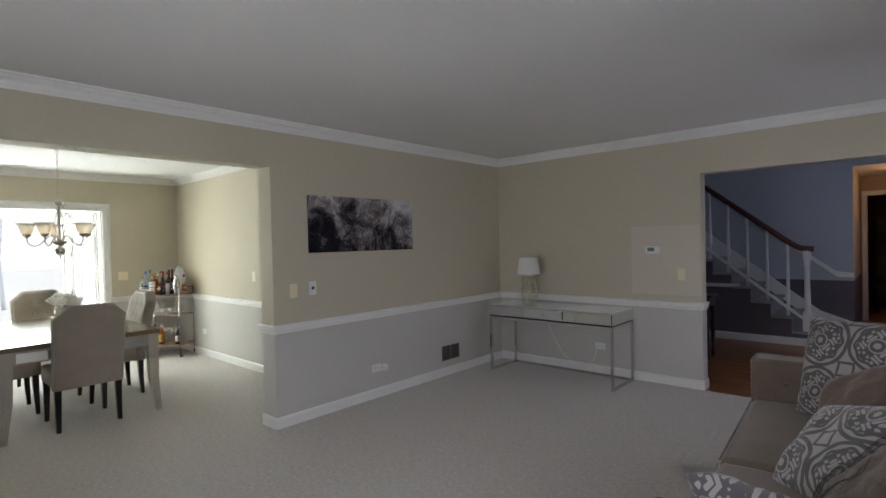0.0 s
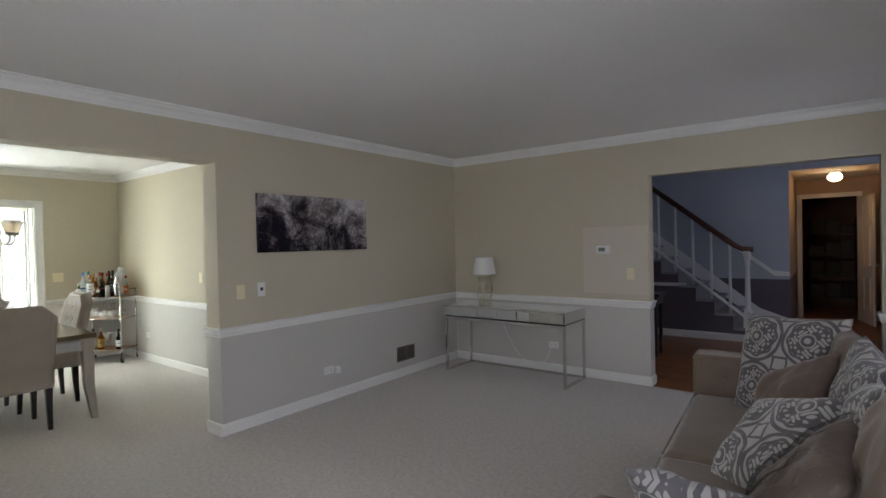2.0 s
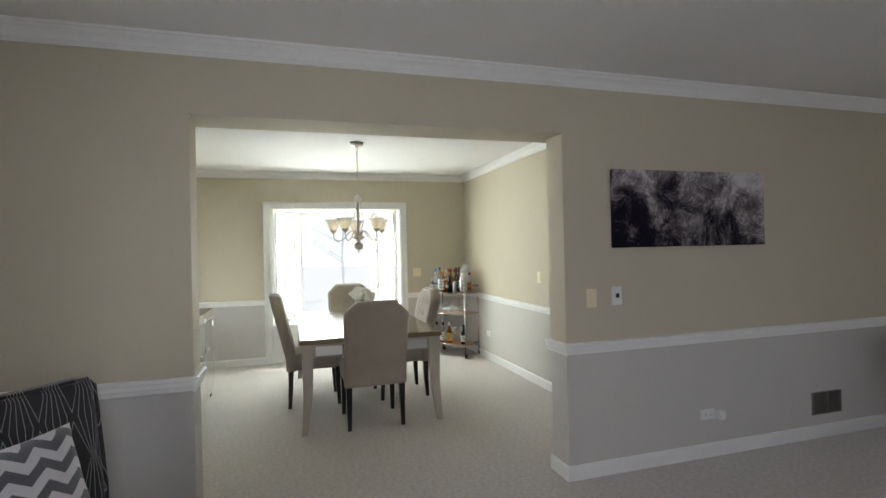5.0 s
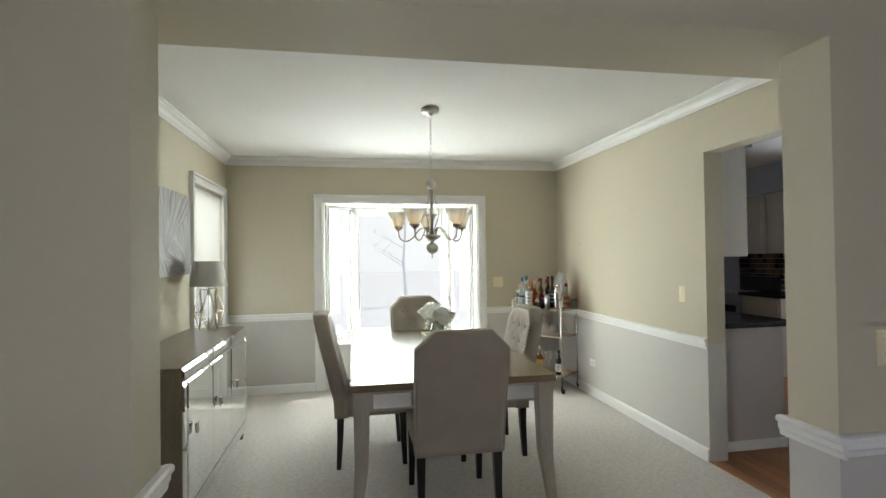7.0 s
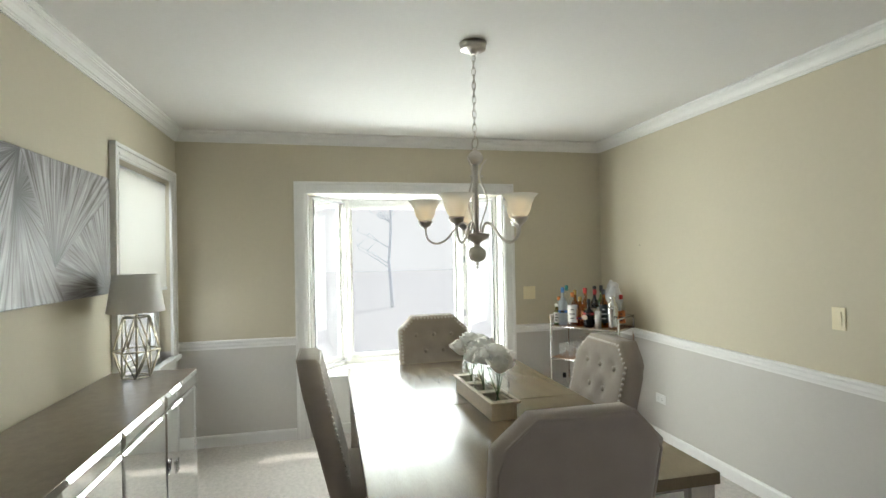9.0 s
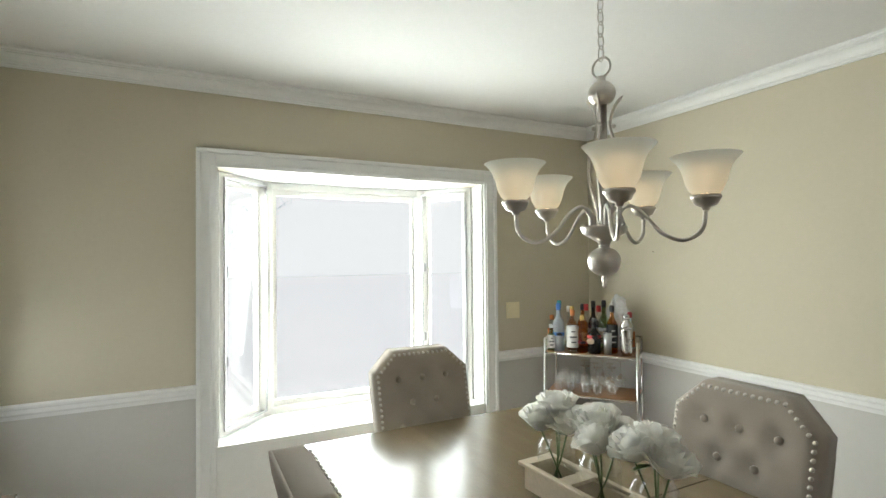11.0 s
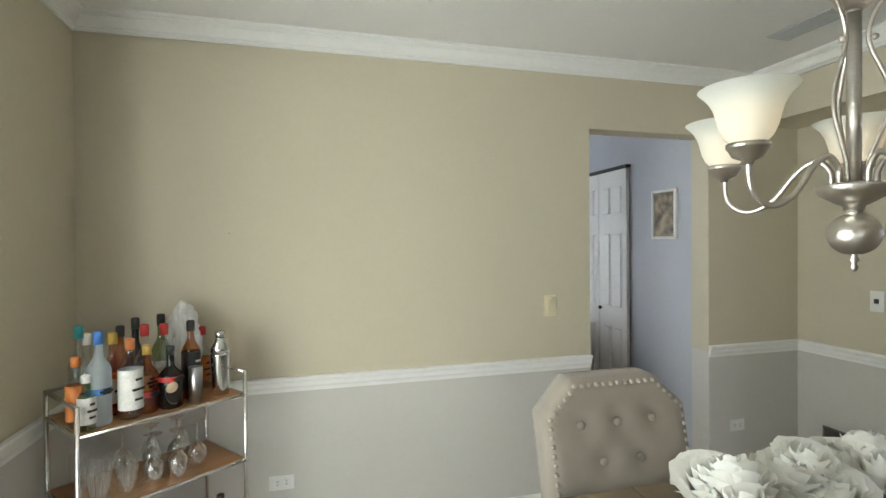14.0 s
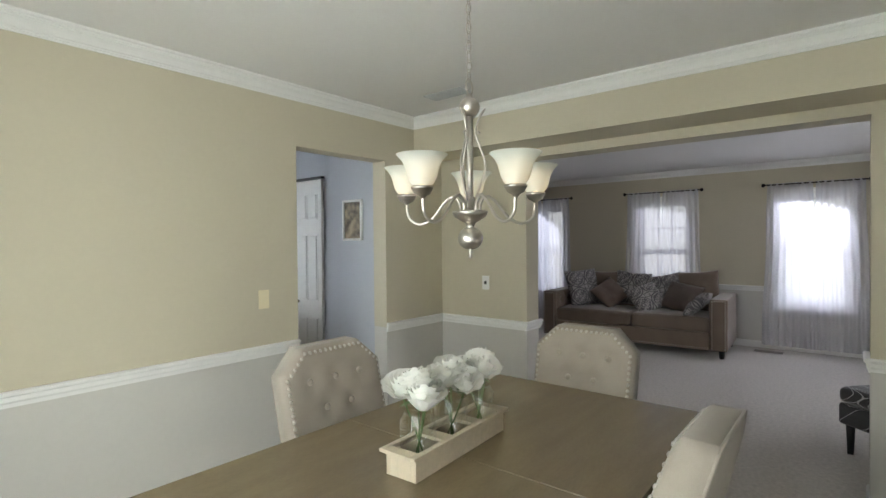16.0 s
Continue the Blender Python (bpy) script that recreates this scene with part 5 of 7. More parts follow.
# paintings
def streak_art(name):
    m = bpy.data.materials.new(name)
    m.use_nodes = True
    nt = m.node_tree
    b = nt.nodes["Principled BSDF"]
    b.inputs["Roughness"].default_value = 0.45
    tc = nt.nodes.new("ShaderNodeTexCoord")
    cols = []
    for (cx, cz), hue in (((0.081, -0.159), 1.0), ((0.589, -0.268), 0.95), ((-0.18, 0.122), 0.98), ((-0.157, 0.305), 1.0)):
        sub = nt.nodes.new("ShaderNodeVectorMath")
        sub.operation = "SUBTRACT"
        sub.inputs[1].default_value = (cx, 0, cz)
        nt.links.new(tc.outputs["Object"], sub.inputs[0])
        sp = nt.nodes.new("ShaderNodeSeparateXYZ")
        nt.links.new(sub.outputs[0], sp.inputs[0])
        an = nt.nodes.new("ShaderNodeMath")
        an.operation = "ARCTAN2"
        nt.links.new(sp.outputs[2], an.inputs[0])
        nt.links.new(sp.outputs[0], an.inputs[1])
        ln = nt.nodes.new("ShaderNodeVectorMath")
        ln.operation = "LENGTH"
        nt.links.new(sub.outputs[0], ln.inputs[0])
        cb = nt.nodes.new("ShaderNodeCombineXYZ")
        nt.links.new(an.outputs[0], cb.inputs[0])
        nt.links.new(ln.outputs["Value"], cb.inputs[1])
        mp = nt.nodes.new("ShaderNodeMapping")
        mp.inputs["Scale"].default_value = (26, 3.5, 1)
        nt.links.new(cb.outputs[0], mp.inputs[0])
        nz = nt.nodes.new("ShaderNodeTexNoise")
        nz.inputs["Scale"].default_value, nz.inputs["Detail"].default_value = 1.0, 5
        nt.links.new(mp.outputs[0], nz.inputs["Vector"])
        rp = nt.nodes.new("ShaderNodeValToRGB")
        rp.color_ramp.elements[0].position, rp.color_ramp.elements[1].position = 0.37, 0.69
        rp.color_ramp.elements[0].color = (0.085, 0.07, 0.062, 1)
        rp.color_ramp.elements[1].color = (0.54 * hue, 0.53 * hue, 0.535 * hue, 1)
        nt.links.new(nz.outputs[0], rp.inputs[0])
        dk = nt.nodes.new("ShaderNodeMapRange")
        dk.inputs[1].default_value, dk.inputs[2].default_value, dk.inputs[3].default_value = 0.0, 0.22, 0.22
        nt.links.new(ln.outputs["Value"], dk.inputs[0])
        hs = nt.nodes.new("ShaderNodeHueSaturation")
        nt.links.new(dk.outputs[0], hs.inputs["Value"])
        nt.links.new(rp.outputs[0], hs.inputs["Color"])
        cols.append(hs.outputs[0])
    sp = nt.nodes.new("ShaderNodeSeparateXYZ")
    nt.links.new(tc.outputs["Object"], sp.inputs[0])
    acc = cols[0]
    for col, (kx, kz, off) in zip(cols[1:], ((0.682, -1.0, 0.214), (-1.0, -0.513, 0.0), (-1.0, 0.22, 0.224))):
        m1 = nt.nodes.new("ShaderNodeMath")
        m1.operation = "MULTIPLY_ADD"
        m1.inputs[1].default_value, m1.inputs[2].default_value = kx, -off
        nt.links.new(sp.outputs[0], m1.inputs[0])
        m2 = nt.nodes.new("ShaderNodeMath")
        m2.operation = "MULTIPLY_ADD"
        m2.inputs[1].default_value = kz
        nt.links.new(sp.outputs[2], m2.inputs[0])
        nt.links.new(m1.outputs[0], m2.inputs[2])
        g = nt.nodes.new("ShaderNodeMath")
        g.operation = "GREATER_THAN"
        g.inputs[1].default_value = 0.0
        nt.links.new(m2.outputs[0], g.inputs[0])
        mx = nt.nodes.new("ShaderNodeMix")
        mx.data_type = "RGBA"
        nt.links.new(g.outputs[0], mx.inputs[0])
        nt.links.new(acc, mx.inputs[6])
        nt.links.new(col, mx.inputs[7])
        acc = mx.outputs[2]
    nt.links.new(acc, b.inputs["Base Color"])
    return m


ar = thing("fan_painting", pose(-5.99, YDS + 0.016, 1.615, 0, 0, 180), "silver-grey canvas painting of fanned brush strokes", "painting")
bm = bmesh.new()
box(bm, (-0.64, -0.016, -0.305), (0.64, 0.016, 0.305), 0.003, 1)
part("canvas", bm, streak_art("fanned_silver_strokes"), ar)

# bar cart
CX0, CX1, CY0, CY1 = -7.74, -7.145, 2.47, 2.80
CM = pose(-7.695, 2.30, 0, 0, 0, 37) @ Matrix.Translation((-CX0, -CY0, 0))
cart = thing("bar_cart", CM, "chrome three-tier bar cart with wooden shelves in the corner", "bar cart")
LV = (0.16, 0.565, 0.84)
for x in (CX0, CX1):
    for y in (CY0, CY1):
        bm = bmesh.new()
        tube(bm, [(x, y, 0.06), (x, y, 0.945)], 0.0085, 10)
        post = part("post", bm, CHROME, cart)
        bm = bmesh.new()
        lathe(bm, [(0.004, -0.010), (0.026, -0.010), (0.026, 0.010), (0.004, 0.010)], 14)
        bmesh.ops.rotate(bm, verts=bm.verts, matrix=Matrix.Rotation(radians(90), 3, "Y"))
        bmesh.ops.translate(bm, verts=bm.verts, vec=(x + 0.012, y, 0.026))
        box(bm, (x - 0.012, y - 0.010, 0.028), (x - 0.002, y + 0.010, 0.065), 0.002, 1)
        part("caster", bm, BLACK, post, "small black caster")
for z in LV:
    bm = bmesh.new()
    box(bm, (CX0 + 0.004, CY0 + 0.004, z), (CX1 - 0.004, CY1 - 0.004, z + 0.012))
    shelf = part("shelf", bm, OAK_SHELF, cart, "varnished wooden shelf")
    bm = bmesh.new()
    for a, b in (((CX0, CY0), (CX1, CY0)), ((CX1, CY0), (CX1, CY1)), ((CX1, CY1), (CX0, CY1)), ((CX0, CY1), (CX0, CY0))):
        tube(bm, [(*a, z + 0.004), (*b, z + 0.004)], 0.008, 6)
    part("shelf_frame", bm, CHROME, shelf, "chrome shelf frame")
bm = bmesh.new()
for a, b in (((CX1, CY0), (CX1, CY1)), ((CX1, CY1), (CX0, CY1)), ((CX0, CY1), (CX0, CY0))):
    tube(bm, [(*a, 0.94), (*b, 0.94)], 0.0075, 8)
part("guard_rail", bm, CHROME, cart, "chrome guard rail")


GLASSES = {"clear": thin_glass("clear_bottle_glass", (0.95, 0.97, 0.975)), "amber": thin_glass("amber_liquor", (0.84, 0.47, 0.18)), "dark": mat("dark_wine_glass", (0.012, 0.010, 0.009), 0.08, vary=0.05),
           "frost": thin("frosted_blue_glass", (0.74, 0.81, 0.86), 0.45), "green": thin_glass("green_bottle_glass", (0.55, 0.68, 0.45)), "steel": STEEL}
INK = {k: mat(k + "_label_print", v, 0.5, vary=0.06, scale=40, grain=90) for k, v in
       {"white": (0.78, 0.76, 0.72), "red": (0.50, 0.035, 0.03), "cream": (0.66, 0.52, 0.36), "black": (0.02, 0.02, 0.02), "blue": (0.06, 0.20, 0.55), "gold": (0.55, 0.36, 0.08), "teal": (0.02, 0.22, 0.22), "orange": (0.62, 0.20, 0.05)}.items()}


def bottle(x, y, z, r, h, glass_, cap, label_, words, neck=0.36, lab=(0.14, 0.45)):
    x = CX0 + (x - CX0) * 1.13
    t = thing("bottle", CM @ pose(x, y, z, 0, 0, 20), words, "bottle", "bottles on the bar cart")
    hb = h * (1 - neck)
    bm = bmesh.new()
    prof = [(r * 0.86, 0.0), (r, 0.006), (r, hb * 0.86)] + [(r + (0.0135 - r) * (0.5 - 0.5 * math.cos(math.pi * k / 5)), hb * 0.86 + (hb * 0.30) * k / 5) for k in range(1, 6)] + [(0.0125, h * 0.9), (0.0145, h * 0.93)]
    lathe(bm, prof, 18)
    part("glass", bm, GLASSES[glass_], t)
    bm = bmesh.new()
    lathe(bm, [(0.0155, h * 0.86), (0.0158, h * 0.985), (0.012, h)], 14)
    part("cap", bm, INK[cap] if cap != "steel" else STEEL, t)
    if label_:
        bm = bmesh.new()
        lathe(bm, [(r + 0.0008, h * lab[0]), (r + 0.0008, h * lab[1])], 18, closed=False)
        lb = part("label", bm, INK[label_], t)
        bm = bmesh.new()
        n = 3
        for k in range(n):
            zz = h * (lab[0] + (lab[1] - lab[0]) * (0.25 + 0.25 * k))
            w = r * (0.55, 0.8, 0.45)[k]
            box(bm, (-w * 0.7, -(r + 0.0016), zz - 0.004), (w * 0.7, -(r * 0.80), zz + 0.004))
        tagged(part("print_bars", bm, INK["black" if label_ != "black" else "white"], lb), kind="stuff")
    return t


Z3, Z2, Z1 = LV[2] + 0.0125, LV[1] + 0.0125, LV[0] + 0.0125
SET = [
    (-7.665, 2.535, 0.038, 0.325, "frost", "blue", "blue", "tall frosted vodka bottle with a blue cap", 0.34, (0.33, 0.40)),
    (-7.685, 2.655, 0.034, 0.335, "clear", "teal", "white", "clear bottle with a teal cap", 0.36, (0.14, 0.4)),
    (-7.580, 2.525, 0.040, 0.285, "clear", "orange", "white", "clear rum bottle with a white picture label", 0.33, (0.12, 0.62)),
    (-7.600, 2.620, 0.036, 0.300, "amber", "gold", "cream", "amber whiskey bottle with a gold cap", 0.36, (0.15, 0.45)),
    (-7.510, 2.600, 0.036, 0.320, "clear", "red", "white", "clear bottle with a red foil neck", 0.36, (0.22, 0.4)),
    (-7.525, 2.540, 0.037, 0.250, "amber", "gold", "red", "amber liqueur bottle with a red band", 0.36, (0.24, 0.32)),
    (-7.455, 2.530, 0.043, 0.235, "dark", "black", "red", "squat dark brandy bottle with a red ribbon and oval seal", 0.40, (0.44, 0.52)),
    (-7.440, 2.620, 0.037, 0.310, "clear", "red", "cream", "clear bottle with a red foil cap and cream label", 0.38, (0.18, 0.42)),
    (-7.420, 2.700, 0.037, 0.340, "green", "black", "white", "green glass bottle with a black cap", 0.36, (0.2, 0.45)),
    (-7.550, 2.710, 0.036, 0.310, "amber", "black", "gold", "amber bottle with a black cap", 0.36, (0.15, 0.45)),
    (-7.360, 2.590, 0.036, 0.315, "amber", "black", "black", "amber whiskey bottle with a black printed label", 0.32, (0.12, 0.6)),
    (-7.640, 2.740, 0.034, 0.290, "clear", "white", "white", "clear bottle with a white cap", 0.36, (0.15, 0.4)),
    (-7.715, 2.575, 0.030, 0.240, "clear", "orange", "orange", "small clear bottle with an orange label", 0.36, (0.1, 0.6)),
    (-7.705, 2.510, 0.027, 0.185, "green", "white", "white", "small green bottle with a white label", 0.36, (0.12, 0.6)),
    (-7.490, 2.745, 0.036, 0.330, "dark", "black", "cream", "dark wine bottle with a black foil neck", 0.38, (0.18, 0.42)),
    (-7.270, 2.700, 0.032, 0.265, "clear", "red", "orange", "clear bottle with a red cap", 0.36, (0.12, 0.5)),
]
for x, y, r, h, g, c, lb, words, neck, lab in SET:
    bottle(x, y, Z3, r, h, g, c, lb, words, neck, lab)
oval = thing("brandy_seal", CM @ pose(-7.433, 2.4845, Z3 + 0.085, 0, 0, 12), "cream oval paper seal on the brandy bottle", "label")
bm = bmesh.new()
lathe(bm, [(0.026, 0), (0.024, 0.0015)], 20)
for v in bm.verts:
    v.co = (v.co.x, -v.co.z, v.co.y * 0.75)
part("paper", bm, INK["cream"], oval)
sk = thing("cocktail_shaker", CM @ pose(-7.215, 2.535, Z3), "polished steel cocktail shaker on the cart", "shaker")
bm = bmesh.new()
lathe(bm, [(0.030, 0), (0.034, 0.01), (0.042, 0.165), (0.042, 0.172)], 24)
part("cup", bm, CHROME, sk)
bm = bmesh.new()
lathe(bm, [(0.042, 0.172), (0.040, 0.195), (0.024, 0.222), (0.022, 0.235)], 24)
part("strainer", bm, CHROME, sk)
bm = bmesh.new()
lathe(bm, [(0.022, 0.235), (0.022, 0.258), (0.012, 0.266)], 20)
part("cap", bm, CHROME, sk)
jg = thing("steel_tumbler", CM @ pose(-7.33, 2.515, Z3), "plain brushed steel tumbler among the bottles", "tumbler")
bm = bmesh.new()
lathe(bm, [(0.024, 0), (0.027, 0.14), (0.025, 0.14), (0.022, 0.008)], 20)
part("cup", bm, STEEL, jg)
pb = thing("plastic_bag", CM @ pose(-7.285, 2.71, Z3), "crumpled clear plastic bag behind the bottles", "bag")
bm = bmesh.new()
bmesh.ops.create_icosphere(bm, subdivisions=4, radius=0.075)
for v in bm.verts:
    n = noise.noise(v.co * 28) * 0.022 + noise.noise(v.co * 70) * 0.010
    v.co = Vector((v.co.x * 1.0, v.co.y * 0.7, v.co.z * 2.5 + 0.19)) + v.co.normalized() * n
part("film", bm, thin("clear_film", (0.88, 0.89, 0.91), 0.30), pb)


def wine_glass(x, y, z, flip, s=1.0):
    t = thing("wine_glass", CM @ pose(x, y, z), "clear stemmed wine glass on the cart shelf", "glass", "glasses on the bar cart")
    prof = [(0.033, 0.0), (0.030, 0.003), (0.005, 0.008), (0.0035, 0.05), (0.004, 0.085), (0.018, 0.095), (0.033, 0.115), (0.038, 0.14), (0.035, 0.175), (0.031, 0.195)]
    prof = [(r * s, zz * s) for r, zz in prof]
    if flip:
        hh = prof[-1][1]
        prof = [(r, hh - zz) for r, zz in prof[::-1]]
    bm = bmesh.new()
    lathe(bm, prof, 16, closed=False)
    part("bowl", bm, CLEAR, t)


def tumbler(x, y, z):
    t = thing("tumbler_glass", CM @ pose(x, y, z), "clear ribbed tumbler on the cart shelf", "glass", "glasses on the bar cart")
    bm = bmesh.new()
    lathe(bm, [(0.028, 0.0), (0.034, 0.05), (0.038, 0.115)], 16, closed=False)
    part("cup", bm, CLEAR, t)


for x, y in ((-7.66, 2.53), (-7.66, 2.63), (-7.575, 2.53), (-7.575, 2.64), (-7.66, 2.74)):
    tumbler(x, y, Z2)
for i, (x, y) in enumerate(((-7.48, 2.54), (-7.40, 2.52), (-7.31, 2.55), (-7.44, 2.65), (-7.34, 2.66), (-7.52, 2.72), (-7.40, 2.76), (-7.28, 2.75))):
    wine_glass(x, y, Z2, True, 0.95)
for x, y, lab_ in ((-7.66, 2.53, "white"), (-7.575, 2.54, "white"), (-7.49, 2.55, "gold")):
    bottle(x, y, Z1, 0.038, 0.27, "clear" if lab_ == "white" else "amber", "black" if lab_ == "white" else "white", lab_, "clear spirit bottle with a paper label, lower shelf", 0.36, (0.1, 0.5))
bottle(-7.28, 2.54, Z1, 0.034, 0.26, "dark", "black", "white", "dark bottle with a black cap, lower shelf")
for x, y in ((-7.40, 2.60), (-7.34, 2.70), (-7.45, 2.72), (-7.55, 2.72), (-7.66, 2.70)):
    wine_glass(x, y, Z1, False)
bx = thing("bottle", pose(-7.80, 2.28, 0.0), "dark bottle with a red top standing on the carpet", "bottle")
bm = bmesh.new()
lathe(bm, [(0.035, 0), (0.038, 0.01), (0.038, 0.18), (0.014, 0.25), (0.013, 0.29)], 16)
part("glass", bm, GLASSES["dark"], bx)
bm = bmesh.new()
lathe(bm, [(0.016, 0.24), (0.016, 0.315)], 12)
part("cap", bm, INK["red"], bx)

# chandelier
CHX, CHY, CHD = -5.95, 1.128, 0.03
cd = thing("chandelier", pose(CHX, CHY, -CHD), "brushed nickel five-arm chandelier with lit frosted bell shades", "chandelier")
bm = bmesh.new()
lathe(bm, [(r, H + CHD + z) for r, z in ((0.010, -0.052), (0.016, -0.050), (0.018, -0.036), (0.054, -0.032), (0.061, -0.028), (0.066, 0.0))], 28)
part("canopy", bm, NICKEL, cd)
zt, zb = 2.065, H + CHD - 0.05
n = 12
for k in range(n):
    z = zt + (zb - zt) * (k + 0.5) / n
    hl = (zb - zt) / n * 0.66
    bm = bmesh.new()
    pts = [(0.0095 * math.cos(a), 0, hl * math.sin(a)) for a in (2 * math.pi * i / 12 for i in range(12))]
    tube(bm, pts, 0.0019, 6, loop=True)
    bmesh.ops.rotate(bm, verts=bm.verts, matrix=Matrix.Rotation(radians(90 * (k % 2)), 3, "Z"))
    bmesh.ops.translate(bm, verts=bm.verts, vec=(0, 0, z))
    part("chain_link", bm, NICKEL, cd)
bm = bmesh.new()
tube(bm, [(0.027 * math.cos(a), 0.006 * math.cos(a), 2.043 + 0.027 * math.sin(a)) for a in (2 * math.pi * i / 20 for i in range(20))], 0.0032, 6, loop=True)
part("hanging_ring", bm, NICKEL, cd)
bm = bmesh.new()
lathe(bm, [(0.012, 1.935), (0.014, 1.94)] + [(0.034 * math.sin(math.pi * k / 10) + 0.003, 1.972 - 0.034 * math.cos(math.pi * k / 10)) for k in range(1, 10)] + [(0.011, 2.006), (0.011, 2.018)], 20)
part("upper_ball", bm, NICKEL, cd)
bm = bmesh.new()
lathe(bm, [(0.0125, 1.60), (0.0125, 1.94)], 16)
part("column", bm, NICKEL, cd)
bm = bmesh.new()
lathe(bm, [(0.016, 1.558), (0.018, 1.566), (0.03, 1.572), (0.056, 1.588), (0.062, 1.602), (0.062, 1.607), (0.02, 1.612)], 28)
part("hub_dish", bm, NICKEL, cd)
bm = bmesh.new()
lathe(bm, [(0.014, 1.545), (0.014, 1.56)], 16)
lathe(bm, [(0.006, 1.474)] + [(0.042 * math.sin(math.pi * k / 12) + 0.002, 1.512 - 0.040 * math.cos(math.pi * k / 12)) for k in range(1, 12)] + [(0.014, 1.55)], 24)
part("lower_ball", bm, NICKEL, cd)
bm = bmesh.new()
lathe(bm, [(0.003, 1.44), (0.0075, 1.448), (0.004, 1.456), (0.0095, 1.462), (0.005, 1.470), (0.008, 1.476)], 12)
part("finial", bm, NICKEL, cd)
for k in range(3):
    a = radians(120 * k + 62)
    bm = bmesh.new()
    tube(bm, curve_pts([(0.016, 0, 1.612), (0.024, 0, 1.66), (0.050, 0, 1.735), (0.052, 0, 1.785), (0.026, 0, 1.86), (0.022, 0, 1.895), (0.034, 0, 1.935), (0.056, 0, 1.965)], 5), [0.0042] * 34 + [0.0030, 0.0018], 7)
    lathe(bm, [(0.002, -0.006), (0.006, -0.003), (0.006, 0.003), (0.002, 0.006)], 8, (0.031, 0, 1.882))
    bm.transform(Matrix.Rotation(a, 4, "Z"))
    part("scroll", bm, NICKEL, cd)
BULB = glow("lit_bulb", (1.0, 0.72, 0.44), 3.2)
for k in range(5):
    a = radians(72 * k + 35)
    rot = Matrix.Rotation(a, 4, "Z")
    bm = bmesh.new()
    tube(bm, curve_pts([(0.036, 0, 1.60), (0.038, 0, 1.635), (0.062, 0, 1.66), (0.098, 0, 1.640), (0.145, 0, 1.585), (0.195, 0, 1.565), (0.238, 0, 1.59), (0.248, 0, 1.65)], 6), 0.0056, 8)
    bm.transform(rot)
    arm = part("arm", bm, NICKEL, cd)
    bm = bmesh.new()
    lathe(bm, [(0.008, 1.638), (0.010, 1.645), (0.026, 1.652), (0.033, 1.666), (0.036, 1.668), (0.036, 1.676), (0.02, 1.677)], 20, (0.248, 0, 0))
    bm.transform(rot)
    part("cup", bm, NICKEL, arm)
    bm = bmesh.new()
    lathe(bm, [(0.029, 1.677), (0.039, 1.688), (0.047, 1.705), (0.051, 1.722), (0.056, 1.740), (0.065, 1.757), (0.077, 1.770), (0.082, 1.775)], 32, (0.248, 0, 0), closed=False)
    bm.transform(rot)
    part("shade", bm, FROST, arm, "frosted glass bell shade")
    bm = bmesh.new()
    lathe(bm, [(0.010, 1.68), (0.012, 1.70)] + [(0.024 * math.sin(math.pi * (0.25 + 0.72 * j / 8)) + 0.001, 1.738 - 0.028 * math.cos(math.pi * (0.25 + 0.72 * j / 8))) for j in range(9)], 14, (0.248, 0, 0))
    bm.transform(rot)
    part("bulb", bm, BULB, arm, "lit warm bulb")
# ---- living room furniture ----
def pattern(name, build, dark, light, rough=0.85, bump=0.2):
    """A two-colour printed or woven cloth; build(nt, x, y) gives the 0..1 mask from the cloth's own coordinates."""
    m = bpy.data.materials.new(name)
    m.use_nodes = True
    nt = m.node_tree
    b = nt.nodes["Principled BSDF"]
    b.inputs["Roughness"].default_value, b.inputs["Sheen Weight"].default_value = rough, 0.3
    tc, sp = nt.nodes.new("ShaderNodeTexCoord"), nt.nodes.new("ShaderNodeSeparateXYZ")
    nt.links.new(tc.outputs["Object"], sp.inputs[0])
    mask = build(nt, sp.outputs[0], sp.outputs[1], sp.outputs[2])
    nz = nt.nodes.new("ShaderNodeTexNoise")
    nz.inputs["Scale"].default_value = 350
    nt.links.new(tc.outputs["Object"], nz.inputs["Vector"])
    jit = fn(nt, "MULTIPLY_ADD", nz.outputs[0], 0.3, -0.15)
    mk = fn(nt, "ADD", mask, jit)
    mx = nt.nodes.new("ShaderNodeMix")
    mx.data_type, mx.clamp_factor = "RGBA", True
    mx.inputs[6].default_value, mx.inputs[7].default_value = (*dark, 1), (*light, 1)
    nt.links.new(mk, mx.inputs[0])
    nt.links.new(mx.outputs[2], b.inputs["Base Color"])
    bp = nt.nodes.new("ShaderNodeBump")
    bp.inputs["Strength"].default_value, bp.inputs["Distance"].default_value = bump, 0.003
    nt.links.new(nz.outputs[0], bp.inputs["Height"])
    nt.links.new(bp.outputs[0], b.inputs["Normal"])
    return m


def fn(nt, op, a, b=None, c=None):
    n = nt.nodes.new("ShaderNodeMath")
    n.operation = op
    for k, v in enumerate((a, b, c)):
        if v is None:
            continue
        if isinstance(v, (int, float)):
            n.inputs[k].default_value = v
        else:
            nt.links.new(v, n.inputs[k])
    return n.outputs[0]


